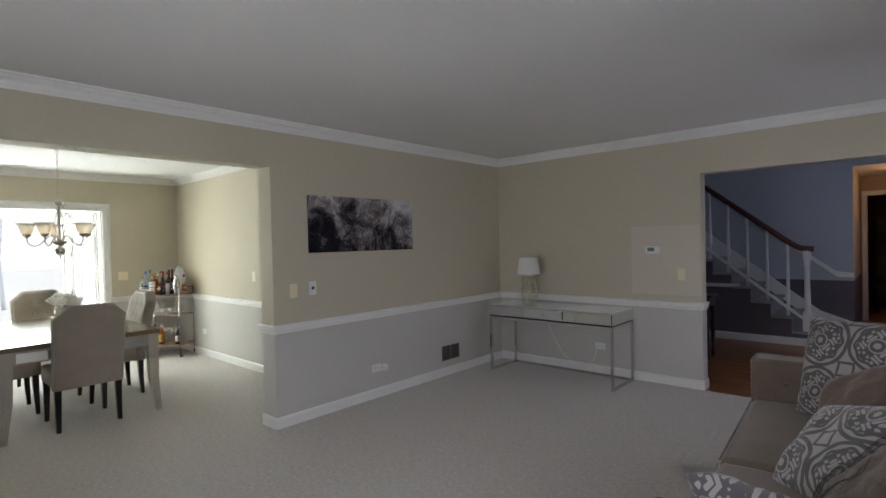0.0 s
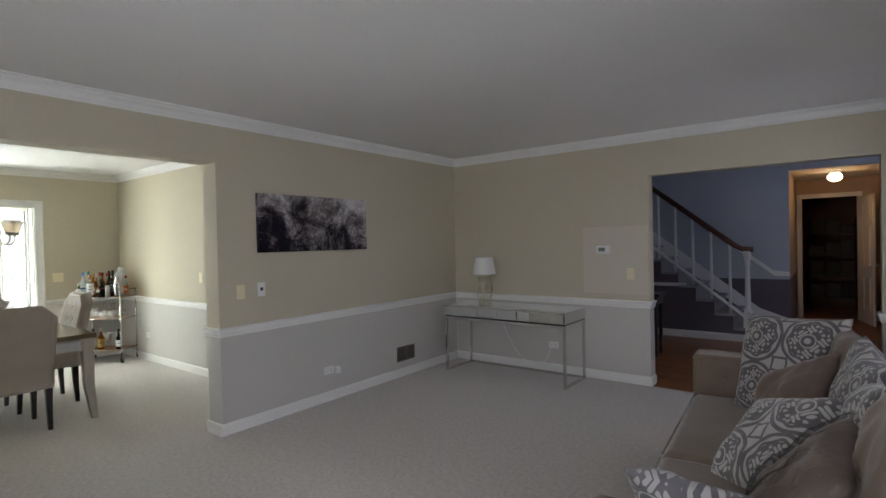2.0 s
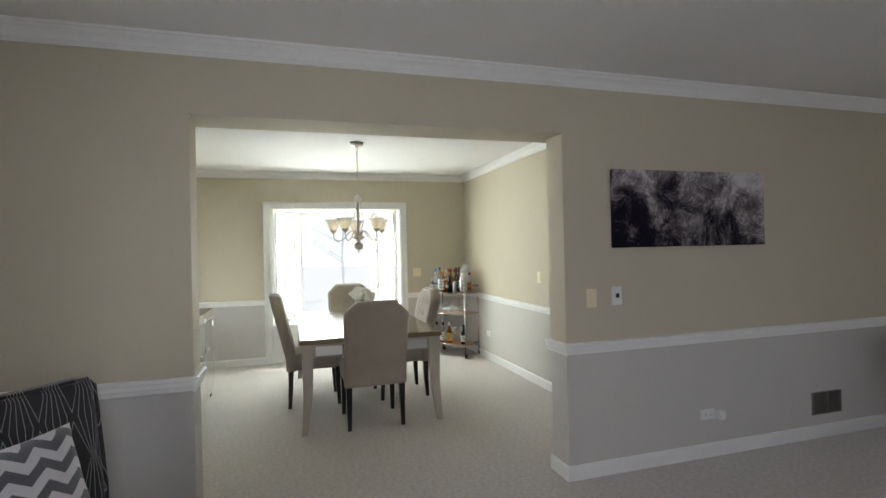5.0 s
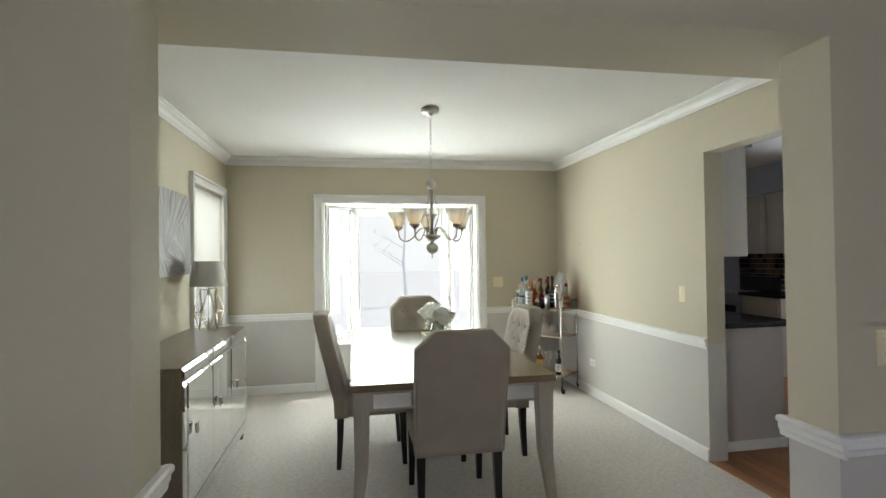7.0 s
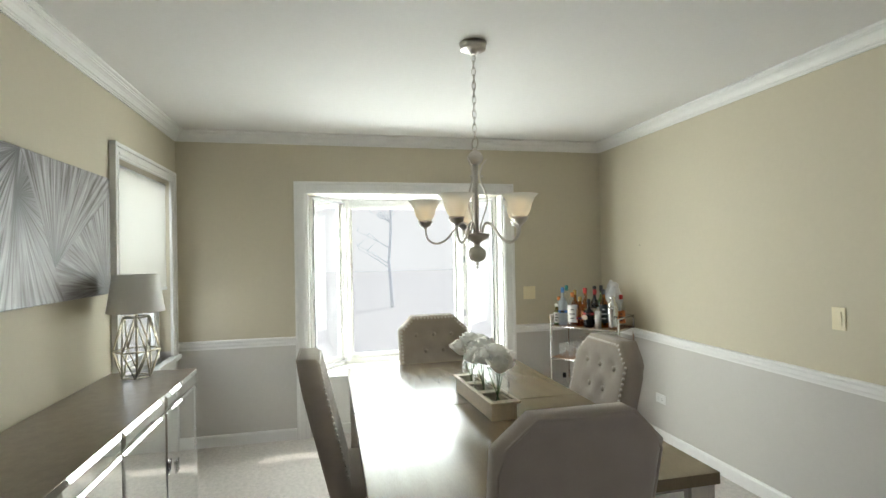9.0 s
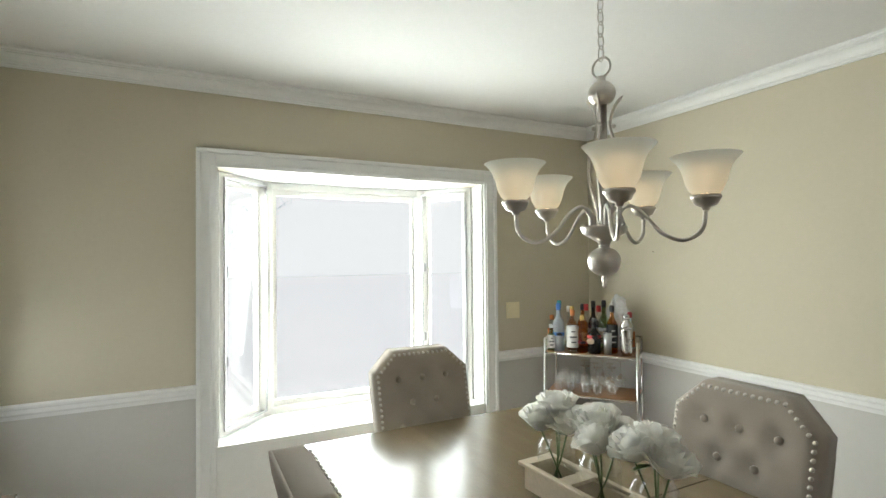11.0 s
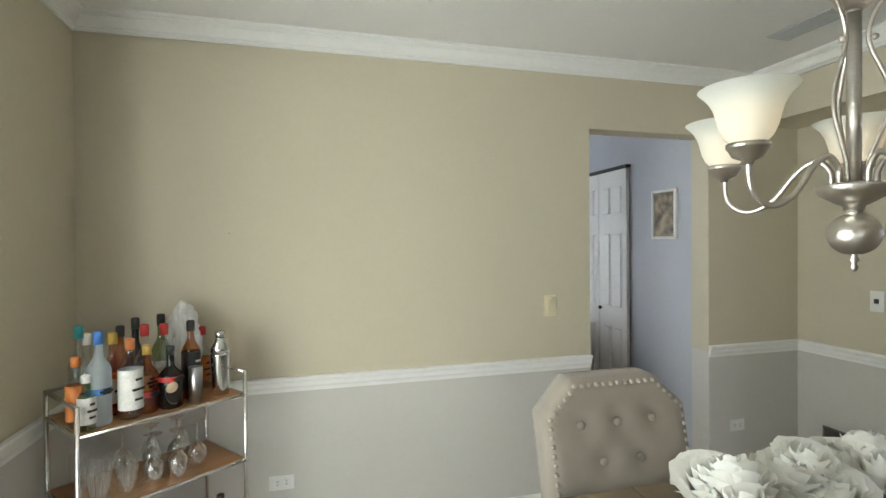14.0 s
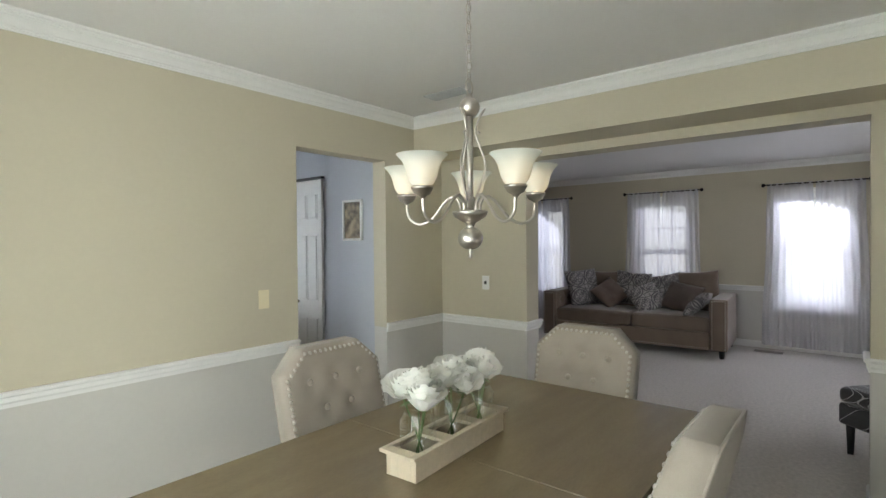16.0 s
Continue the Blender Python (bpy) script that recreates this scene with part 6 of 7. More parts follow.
def medallion(nt, x, y, z):
    cell = 0.27
    u = fn(nt, "SUBTRACT", fn(nt, "FRACT", fn(nt, "DIVIDE", x, cell)), 0.5)
    v = fn(nt, "SUBTRACT", fn(nt, "FRACT", fn(nt, "DIVIDE", y, cell)), 0.5)
    r = fn(nt, "SQRT", fn(nt, "ADD", fn(nt, "MULTIPLY", u, u), fn(nt, "MULTIPLY", v, v)))
    th = fn(nt, "ARCTAN2", v, u)
    def near(v_, w_):
        return fn(nt, "LESS_THAN", fn(nt, "ABSOLUTE", v_), w_)
    au, av = fn(nt, "ABSOLUTE", u), fn(nt, "ABSOLUTE", v)
    wave = fn(nt, "MULTIPLY", fn(nt, "COSINE", fn(nt, "MULTIPLY", th, 8)), 0.018)
    outer = near(fn(nt, "SUBTRACT", r, 0.475), 0.032)
    inner = near(fn(nt, "SUBTRACT", fn(nt, "SUBTRACT", r, 0.375), wave), 0.024)
    eye_ = near(fn(nt, "SUBTRACT", r, 0.085), 0.030)
    curl = fn(nt, "MULTIPLY", fn(nt, "SINE", fn(nt, "MULTIPLY_ADD", u, 40, fn(nt, "MULTIPLY", fn(nt, "SINE", fn(nt, "MULTIPLY", v, 26)), 1.7))),
              fn(nt, "SINE", fn(nt, "MULTIPLY_ADD", v, 40, fn(nt, "MULTIPLY", fn(nt, "SINE", fn(nt, "MULTIPLY", u, 26)), 1.7))))
    ring = fn(nt, "MULTIPLY", fn(nt, "GREATER_THAN", r, 0.14), fn(nt, "LESS_THAN", r, 0.36))
    scroll = fn(nt, "MULTIPLY", fn(nt, "GREATER_THAN", curl, -0.16), ring)
    corner = near(fn(nt, "SUBTRACT", fn(nt, "MINIMUM", au, av), 0.375), 0.022)
    away = fn(nt, "GREATER_THAN", r, 0.5)
    dark_ = fn(nt, "MAXIMUM", fn(nt, "MAXIMUM", outer, inner), fn(nt, "MAXIMUM", fn(nt, "MAXIMUM", eye_, scroll), fn(nt, "MULTIPLY", corner, away)))
    return fn(nt, "SUBTRACT", 1.0, dark_)


def chevron(nt, x, y, z):
    zig = fn(nt, "ABSOLUTE", fn(nt, "SUBTRACT", fn(nt, "FRACT", fn(nt, "DIVIDE", x, 0.105)), 0.5))
    s = fn(nt, "FRACT", fn(nt, "ADD", fn(nt, "MULTIPLY", y, 12.5), fn(nt, "MULTIPLY", zig, 1.05)))
    return fn(nt, "MULTIPLY_ADD", fn(nt, "SUBTRACT", s, 0.5), 30, 0.5)


def sheaves(nt, x, y, z):
    yz = fn(nt, "ADD", z, fn(nt, "MULTIPLY", y, 0.9))
    xc = fn(nt, "MULTIPLY", fn(nt, "SUBTRACT", fn(nt, "FRACT", fn(nt, "DIVIDE", x, 0.115)), 0.5), 0.115)
    waist = fn(nt, "ADD", fn(nt, "ABSOLUTE", fn(nt, "SUBTRACT", fn(nt, "FRACT", fn(nt, "DIVIDE", yz, 0.27)), 0.5)), 0.10)
    u = fn(nt, "DIVIDE", xc, fn(nt, "MULTIPLY", waist, 0.042))
    near = fn(nt, "ABSOLUTE", fn(nt, "SUBTRACT", fn(nt, "FRACT", u), 0.5))
    line = fn(nt, "LESS_THAN", near, fn(nt, "DIVIDE", 0.034, fn(nt, "ADD", waist, 0.1)))
    inside = fn(nt, "LESS_THAN", fn(nt, "ABSOLUTE", u), 2.6)
    return fn(nt, "MULTIPLY", line, inside)


MEDAL = pattern("medallion_cloth", medallion, (0.11, 0.10, 0.106), (0.40, 0.375, 0.355))
CHEVRON = pattern("chevron_cloth", chevron, (0.11, 0.11, 0.125), (0.62, 0.61, 0.62))
SHEAF = pattern("black_sheaf_cloth", sheaves, (0.014, 0.012, 0.015), (0.42, 0.41, 0.42), 0.7)
FILM = thin_glass("clear_plastic_film", (0.97, 0.97, 0.98), 0.30)


def pillow_mesh(bm, s, t, seed, sag=0.0, n=22):
    rnd = random.Random(seed)
    off = Vector((rnd.uniform(0, 50), rnd.uniform(0, 50), 0))
    grid = {}
    for side in (1, -1):
        for i in range(n + 1):
            for j in range(n + 1):
                u, v = 2 * i / n - 1, 2 * j / n - 1
                edge = abs(u) == 1 or abs(v) == 1
                if edge and side < 0:
                    grid[side, i, j] = grid[1, i, j]
                    continue
                pin = 1 - 0.07 * (1 - (u * v) ** 2) * (u * u + v * v) * 0.5
                x, y = u * s / 2 * (1 - 0.06 * (1 - v * v)) if abs(u) > 0.01 else 0.0, v * s / 2 * (1 - 0.06 * (1 - u * u))
                z = side * t / 2 * ((1 - u ** 4) * (1 - v ** 4)) ** 0.55
                w = noise.noise(Vector((x * 9, y * 9, side)) + off) * 0.012 + noise.noise(Vector((x * 24, y * 24, side)) + off) * 0.004
                fade = (1 - u ** 8) * (1 - v ** 8)
                grid[side, i, j] = bm.verts.new((x, y - sag * (1 - v * v) * 0.02, z + w * fade * 1.6))
    for side in (1, -1):
        for i in range(n):
            for j in range(n):
                q = [grid[side, i, j], grid[side, i + 1, j], grid[side, i + 1, j + 1], grid[side, i, j + 1]]
                f = bm.faces.new(q if side > 0 else q[::-1])
                f.smooth = True


def pillow(m, s, t, cloth, label, seed, group="cushions on the sofa", piping=None, name="cushion"):
    th = thing(name, m, label, "cushion", group)
    bm = bmesh.new()
    pillow_mesh(bm, s, t, seed)
    part("cover", bm, cloth, th)
    if piping:
        bm = bmesh.new()
        pts = []
        for k in range(4):
            for q in range(8):
                w = 2 * q / 8 - 1
                u, v = ((w, -1), (1, w), (-w, 1), (-1, -w))[k]
                pts.append((u * s / 2 * (1 - 0.06 * (1 - v * v)), v * s / 2 * (1 - 0.06 * (1 - u * u)), 0))
        tube(bm, pts, 0.005, 6, loop=True)
        part("piping", bm, piping, th)
    return th


# sofa: faces west, along the window wall
SX0, SX1, SYA, SYB, SEATZ, ARMZ = -0.60, 0.40, 1.29, 3.69, 0.495, 0.735
SM = pose(-0.068, 2.500, 0, 0, 0, 3.6) @ Matrix.Translation((0.08, -2.49, 0))
sofa = thing("sofa", SM, "taupe velvet sofa with tufted arms, nail heads and two seat cushions", "sofa")


def soft_box(bm, a, b, bev, dents=(), axis=1, side=1, depth=0.02, n=4):
    box(bm, a, b, bev, 4)
    return bm


bm = bmesh.new()
box(bm, (SX0 + 0.015, SYA + 0.20, 0.10), (SX1 - 0.2, SYB - 0.20, 0.315), 0.015, 3)
part("base", bm, VELVET, sofa, smooth=True)
for y0, y1, inner in ((SYA, SYA + 0.195, 1), (SYB - 0.195, SYB, -1)):
    bm = bmesh.new()
    box(bm, (SX0, y0, 0.10), (SX1, y1, ARMZ), 0.022, 4)
    arm = part("arm", bm, VELVET, sofa)
    # tufted pad on the inner side
    bm = bmesh.new()
    nx, nz = 30, 12
    yb = y1 if inner > 0 else y0
    rows = []
    tuft = [(x, z) for x in (-0.42, -0.16, 0.10) for z in (0.60,)] + [(x, z) for x in (-0.55, -0.29, -0.03, 0.23) for z in (0.50, 0.69)]
    for j in range(nz + 1):
        row = []
        for i in range(nx + 1):
            x, z = SX0 + 0.03 + (SX1 - SX0 - 0.28) * i / nx, SEATZ - 0.03 + (ARMZ - SEATZ + 0.012) * j / nz
            e = min(1, min(i, nx - i) / 3, min(j, nz - j) / 2)
            puff = 0.026 * math.sqrt(max(0, 1 - (1 - e) ** 2)) - sum(0.022 * math.exp(-((x - a) ** 2 + (z - c) ** 2) / 0.0012) for a, c in tuft) * e
            row.append(bm.verts.new((x, yb + inner * (puff - 0.004), z)))
        rows.append(row)
    for p, q in zip(rows, rows[1:]):
        for i in range(nx):
            bm.faces.new((p[i], p[i + 1], q[i + 1], q[i])).smooth = True
    pad = part("tufted_pad", bm, VELVET, arm)
    bm = bmesh.new()
    for a, c in tuft[:3]:
        lathe(bm, [(0.014, 0), (0.012, 0.005), (0.004, 0.007)], 10, (a, c, 0))
    for v in bm.verts:
        x, z, d = v.co
        v.co = (x, yb + inner * (0.004 + d), z)
    tagged(part("tuft_buttons", bm, VELVET, pad), kind="stuff")
    bm = bmesh.new()
    k = 0
    while 0.13 + 0.03 * k < ARMZ - 0.02:
        for y in (y0 + 0.025, y1 - 0.025):
            lathe(bm, [(0.008, 0), (0.003, 0.005)], 6, (y, 0.13 + 0.03 * k, 0))
        k += 1
    for q in range(6):
        lathe(bm, [(0.008, 0), (0.003, 0.005)], 6, (y0 + 0.025 + 0.029 * q, ARMZ - 0.025, 0))
    for v in bm.verts:
        y, z, d = v.co
        v.co = (SX0 - d, y, z)
    tagged(part("nailhead_trim", bm, NICKEL, arm, "row of nickel nail heads"), kind="stuff")
bm = bmesh.new()
box(bm, (SX1 - 0.22, SYA + 0.196, 0.10), (SX1, SYB - 0.196, ARMZ), 0.025, 4)
back = part("backrest", bm, VELVET, sofa)
bm = bmesh.new()
for k in range(64):
    lathe(bm, [(0.008, 0), (0.003, 0.005)], 6, (SYA + 0.22 + 0.030 * k, 0.125, 0))
for v in bm.verts:
    y, z, d = v.co
    v.co = (SX0 + 0.0155 - d, y, z)
tagged(part("base_nailheads", bm, NICKEL, sofa, "row of nickel nail heads along the base"), kind="stuff")
mid = (SYA + SYB) / 2 - 0.05
for y0, y1 in ((SYA + 0.20, mid - 0.004), (mid + 0.004, SYB - 0.20)):
    bm = bmesh.new()
    box(bm, (SX0 + 0.0, y0, 0.316), (SX1 - 0.22, y1, SEATZ), 0.045, 5)
    for v in bm.verts:
        if v.co.z > SEATZ - 0.02:
            u, w = (v.co.x - SX0) / (SX1 - 0.22 - SX0) * 2 - 1, (v.co.y - y0) / (y1 - y0) * 2 - 1
            v.co.z += 0.02 * (1 - u * u) * (1 - w * w)
    bmesh.ops.subdivide_edges(bm, edges=[e for e in bm.edges if e.calc_length() > 0.2], cuts=6, use_grid_fill=True)
    for v in bm.verts:
        if v.co.z > SEATZ - 0.005:
            u, w = (v.co.x - SX0) / (SX1 - 0.22 - SX0) * 2 - 1, (v.co.y - y0) / (y1 - y0) * 2 - 1
            v.co.z = SEATZ + 0.022 * max(0, (1 - u ** 4) * (1 - w ** 4)) + 0.003 * noise.noise(v.co * 9)
    cu = part("seat_cushion", bm, VELVET, sofa, smooth=True)
    bm = bmesh.new()
    tube(bm, [(SX0 + 0.004, y0 + 0.02, SEATZ - 0.012), (SX0 + 0.004, y1 - 0.02, SEATZ - 0.012)], 0.005, 6)
    part("piping", bm, VELVET, cu)
for x in (SX0 + 0.07, SX1 - 0.07):
    for y in (SYA + 0.07, SYB - 0.07):
        bm = bmesh.new()
        lathe(bm, [(0.026, 0), (0.036, 0.10)], 4, (x, y, 0))
        part("foot", bm, BLACK, sofa, "tapered black foot")


def prop(x, y, z, yaw, lean, spin=0):
    """A cushion stood on its edge: yaw is the way its face looks, lean tips it back."""
    return pose(x, y, z) @ pose(0, 0, 0, 0, 0, yaw) @ pose(0, 0, 0, 90 - lean, 0, 0) @ pose(0, 0, 0, 0, 0, spin)


# yaw 0 looks to -y; -90 looks to -x
pillow(SM @ prop(-0.11, 3.25, 0.765, -36, 18, 4), 0.56, 0.17, MEDAL, "large grey and white medallion cushion against the sofa arm", 1)
pillow(SM @ prop(-0.10, 2.86, 0.70, -62, 40, 38), 0.42, 0.15, SATIN, "brown satin cushion tipped on one corner", 2)
pillow(SM @ prop(0.11, 2.60, 0.765, -86, 14, -6), 0.50, 0.16, MEDAL, "grey and white medallion cushion on the sofa back", 3)
pillow(SM @ prop(-0.17, 2.33, 0.665, -66, 44, 24), 0.45, 0.15, MEDAL, "grey and white medallion cushion lying against others", 4)
pillow(SM @ prop(0.07, 2.15, 0.745, -95, 18, 12), 0.50, 0.16, MEDAL, "grey and white medallion cushion on the sofa back", 5)
satin2 = pillow(SM @ prop(-0.10, 1.90, 0.695, -92, 40, -14), 0.45, 0.13, SATIN, "brown satin cushion still wrapped in clear film", 6)
bm = bmesh.new()
pillow_mesh(bm, 0.48, 0.145, 31, n=80)
for f in bm.faces:
    f.smooth = False
for v in bm.verts:
    k_ = noise.noise(v.co * 42 + Vector((3, 1, 7)))
    v.co += v.co.normalized() * (0.010 * abs(k_) + 0.008 * abs(noise.noise(v.co * 95)))
part("film_wrap", bm, FILM, satin2, "crinkled clear plastic film")
pillow(SM @ prop(0.10, 1.72, 0.775, -88, 12, 5), 0.54, 0.16, VELVET, "plain taupe velvet cushion in the sofa corner", 7)
pillow(SM @ prop(-0.33, 1.655, 0.635, 176, 44, 8), 0.42, 0.13, MEDAL, "small grey and white medallion cushion by the arm", 8)
pillow(SM @ prop(0.10, 3.02, 0.765, -84, 14, 0), 0.50, 0.15, VELVET, "plain taupe velvet cushion on the sofa back", 9)

# armchair in the corner by the opening
AM = pose(-2.945, -0.28, 0, 0, 0, -41)
ac = thing("armchair", AM, "black slipper chair printed with white line sheaves", "armchair")
bm = bmesh.new()
box(bm, (-0.33, -0.30, 0.20), (0.33, 0.31, 0.345), 0.02, 3)
part("seat_base", bm, SHEAF, ac)
bm = bmesh.new()
box(bm, (-0.325, -0.22, 0.346), (0.325, 0.32, 0.455), 0.04, 4)
cu = part("seat_cushion", bm, SHEAF, ac, smooth=True)
bm = bmesh.new()
n_ = len(bm.verts)
box(bm, (-0.325, -0.36, 0.21), (0.325, -0.23, 0.93), 0.035, 4)
bmesh.ops.subdivide_edges(bm, edges=[e for e in bm.edges if abs(e.verts[0].co.z - e.verts[1].co.z) > 0.3], cuts=8)
for v in bm.verts:
    v.co.y -= 0.20 * max(0, v.co.z - 0.42) ** 1.2
    v.co.x *= 1 + 0.04 * (v.co.z - 0.4)
bk = part("backrest", bm, SHEAF, ac)
bm = bmesh.new()
for s in (-1, 1):
    def bend(z):
        return -0.245 - 0.20 * max(0, z - 0.42) ** 1.2
pts = [(-0.328 * (1 + 0.04 * (z - 0.4)), bend(z), z) for z in (0.35, 0.5, 0.65, 0.8, 0.9)] + [(-0.31, bend(0.925), 0.932), (0.31, bend(0.925), 0.932)] + [(0.328 * (1 + 0.04 * (z - 0.4)), bend(z), z) for z in (0.9, 0.8, 0.65, 0.5, 0.35)]
tube(bm, pts, 0.008, 6)
part("piping", bm, SHEAF, bk)
for x in (-0.28, 0.28):
    for y in (-0.27, 0.26):
        bm = bmesh.new()
        lathe(bm, [(0.024, 0), (0.036, 0.21)], 4, (x, y, 0))
        part("leg", bm, BLACK, ac, "tapered black leg")
pillow(AM @ prop(0.02, -0.135, 0.615, 180, 20, 3), 0.40, 0.15, CHEVRON, "grey and white chevron cushion on the black armchair", 14, "", None)

# mirrored console with a lamp
KX0, KX1, KY0, KY1, KZ = -3.47, -2.0, 4.61, 5.14, 0.752
cn = thing("mirrored_console", pose(0, 0, 0), "mirrored console table on a square chrome frame", "console table")
bm = bmesh.new()
box(bm, (KX0 + 0.004, KY0 + 0.006, KZ - 0.115), (KX1 - 0.004, KY1 - 0.004, KZ - 0.010))
body = part("body", bm, MIRROR, cn, "mirror-clad case")
bm = bmesh.new()
box(bm, (KX0, KY0, KZ - 0.010), (KX1, KY1, KZ), 0.003, 2)
part("top", bm, MIRROR, cn, "bevelled mirror top")
bm = bmesh.new()
box(bm, (KX0 + 0.01, KY0 + 0.012, KZ - 0.129), (KX1 - 0.01, KY1 - 0.01, KZ - 0.1155))
part("black_band", bm, BLACK, cn, "black shadow band")
thirds = [KX0 + 0.006, KX0 + 0.45, KX0 + 0.94, KX1 - 0.006]
for a, b in zip(thirds, thirds[1:]):
    bm = bmesh.new()
    bevel_mirror(bm, a + 0.002, b - 0.002, -(KZ - 0.013), -(KZ - 0.113), 0, 0.008, 0.005)
    for v in bm.verts:
        v.co = (v.co.x, KY0 + 0.005 - v.co.y, -v.co.z)
    bmesh.ops.recalc_face_normals(bm, faces=bm.faces)
    dr = part("drawer_front", bm, MIRROR, cn)
    if a == thirds[1]:
        bm = bmesh.new()
        lathe(bm, [(0.005, 0), (0.005, 0.010), (0.013, 0.016), (0.014, 0.022), (0.006, 0.028)], 10)
        bmesh.ops.rotate(bm, verts=bm.verts, matrix=Matrix.Rotation(radians(90), 3, "X"))
        bmesh.ops.translate(bm, verts=bm.verts, vec=((a + b) / 2, KY0, KZ - 0.063))
        part("crystal_knob", bm, CLEAR, dr, "round crystal knob")
T = 0.013
bars = []
for x in (KX0 + 0.02, KX1 - 0.02):
    for y in (KY0 + 0.02, KY1 - 0.02):
        bars.append(("leg", (x - T, y - T, 0.0), (x + T, y + T, KZ - 0.1295)))
    bars.append(("floor_bar", (x - T + 0.001, KY0 + 0.02 + T, 0.0), (x + T - 0.001, KY1 - 0.02 - T, 0.025)))
bars.append(("stretcher", (KX0 + 0.02 + T, KY1 - 0.02 - T + 0.001, 0.0), (KX1 - 0.02 - T, KY1 - 0.02 + T - 0.001, 0.025)))
bars.append(("top_bar", (KX0 + 0.02 + T, KY0 + 0.02 - T, KZ - 0.155), (KX1 - 0.02 - T, KY0 + 0.02 + T, KZ - 0.13)))
for nm_, a, b in bars:
    bm = bmesh.new()
    box(bm, a, b, 0.0015, 1)
    part(nm_, bm, CHROME, cn)
lp = wire_lamp(pose(-3.14, 4.96, KZ, 0, 0, 25), "white-shaded lamp with a pale gold wire cage on the console", GOLD)
cord = thing("lamp_cord", pose(0, 0, 0), "thin clear lamp cord drooping to the outlet", "cord")
bm = bmesh.new()
tube(bm, curve_pts([(-3.05, 5.15, 0.70), (-3.0, 5.165, 0.45), (-2.82, 5.165, 0.16), (-2.62, 5.165, 0.075), (-2.48, 5.165, 0.13), (-2.43, 5.17, 0.25), (-2.395, 5.18, 0.29)], 8), 0.0035, 6)
part("cable", bm, WHITE_PLASTIC, cord)

# dark canvas on the partition wall
def cloud_art():
    m = bpy.data.materials.new("dark_marbled_canvas")
    m.use_nodes = True
    nt = m.node_tree
    b = nt.nodes["Principled BSDF"]
    b.inputs["Roughness"].default_value, b.inputs["Specular IOR Level"].default_value = 0.6, 0.12
    tc = nt.nodes.new("ShaderNodeTexCoord")
    def cloud(scale, detail, rough, bend_):
        n = nt.nodes.new("ShaderNodeTexNoise")
        for k, v in (("Scale", scale), ("Detail", detail), ("Roughness", rough), ("Distortion", bend_)):
            n.inputs[k].default_value = v
        nt.links.new(tc.outputs["Object"], n.inputs["Vector"])
        return n.outputs[0]
    big, fine, vein = cloud(3.1, 5, 0.55, 1.4), cloud(8.0, 15, 0.72, 2.2), cloud(4.0, 9, 0.6, 3.0)
    sp = nt.nodes.new("ShaderNodeSeparateXYZ")
    nt.links.new(tc.outputs["Object"], sp.inputs[0])
    lift = fn(nt, "MULTIPLY_ADD", sp.outputs[2], 0.42, fn(nt, "MULTIPLY", sp.outputs[1], 0.13))
    tot = fn(nt, "ADD", fn(nt, "ADD", fn(nt, "MULTIPLY", big, 0.95), fn(nt, "MULTIPLY", fine, 0.42)), lift)
    line = fn(nt, "SUBTRACT", 1.0, fn(nt, "MINIMUM", 1.0, fn(nt, "MULTIPLY", fn(nt, "ABSOLUTE", fn(nt, "SUBTRACT", vein, 0.5)), 38.0)))
    tot = fn(nt, "ADD", tot, fn(nt, "MULTIPLY", line, 0.12))
    rp = nt.nodes.new("ShaderNodeValToRGB")
    e = rp.color_ramp.elements
    e[0].position, e[0].color = 0.50, (0.008, 0.006, 0.012, 1)
    e[1].position, e[1].color = 0.95, (0.62, 0.59, 0.60, 1)
    for p_, c_ in ((0.585, (0.012, 0.009, 0.016, 1)), (0.66, (0.075, 0.062, 0.068, 1)), (0.78, (0.24, 0.215, 0.215, 1))):
        q = e.new(p_)
        q.color = c_
    nt.links.new(tot, rp.inputs[0])
    nt.links.new(rp.outputs[0], b.inputs["Base Color"])
    return m


ca = thing("marbled_painting", pose(XP + 0.018, 3.023, 1.660), "dark unframed canvas with smoky white marbling", "painting")
bm = bmesh.new()
box(bm, (-0.018, -0.61, -0.246), (0.018, 0.61, 0.246), 0.003, 1)
part("canvas", bm, cloud_art(), ca)


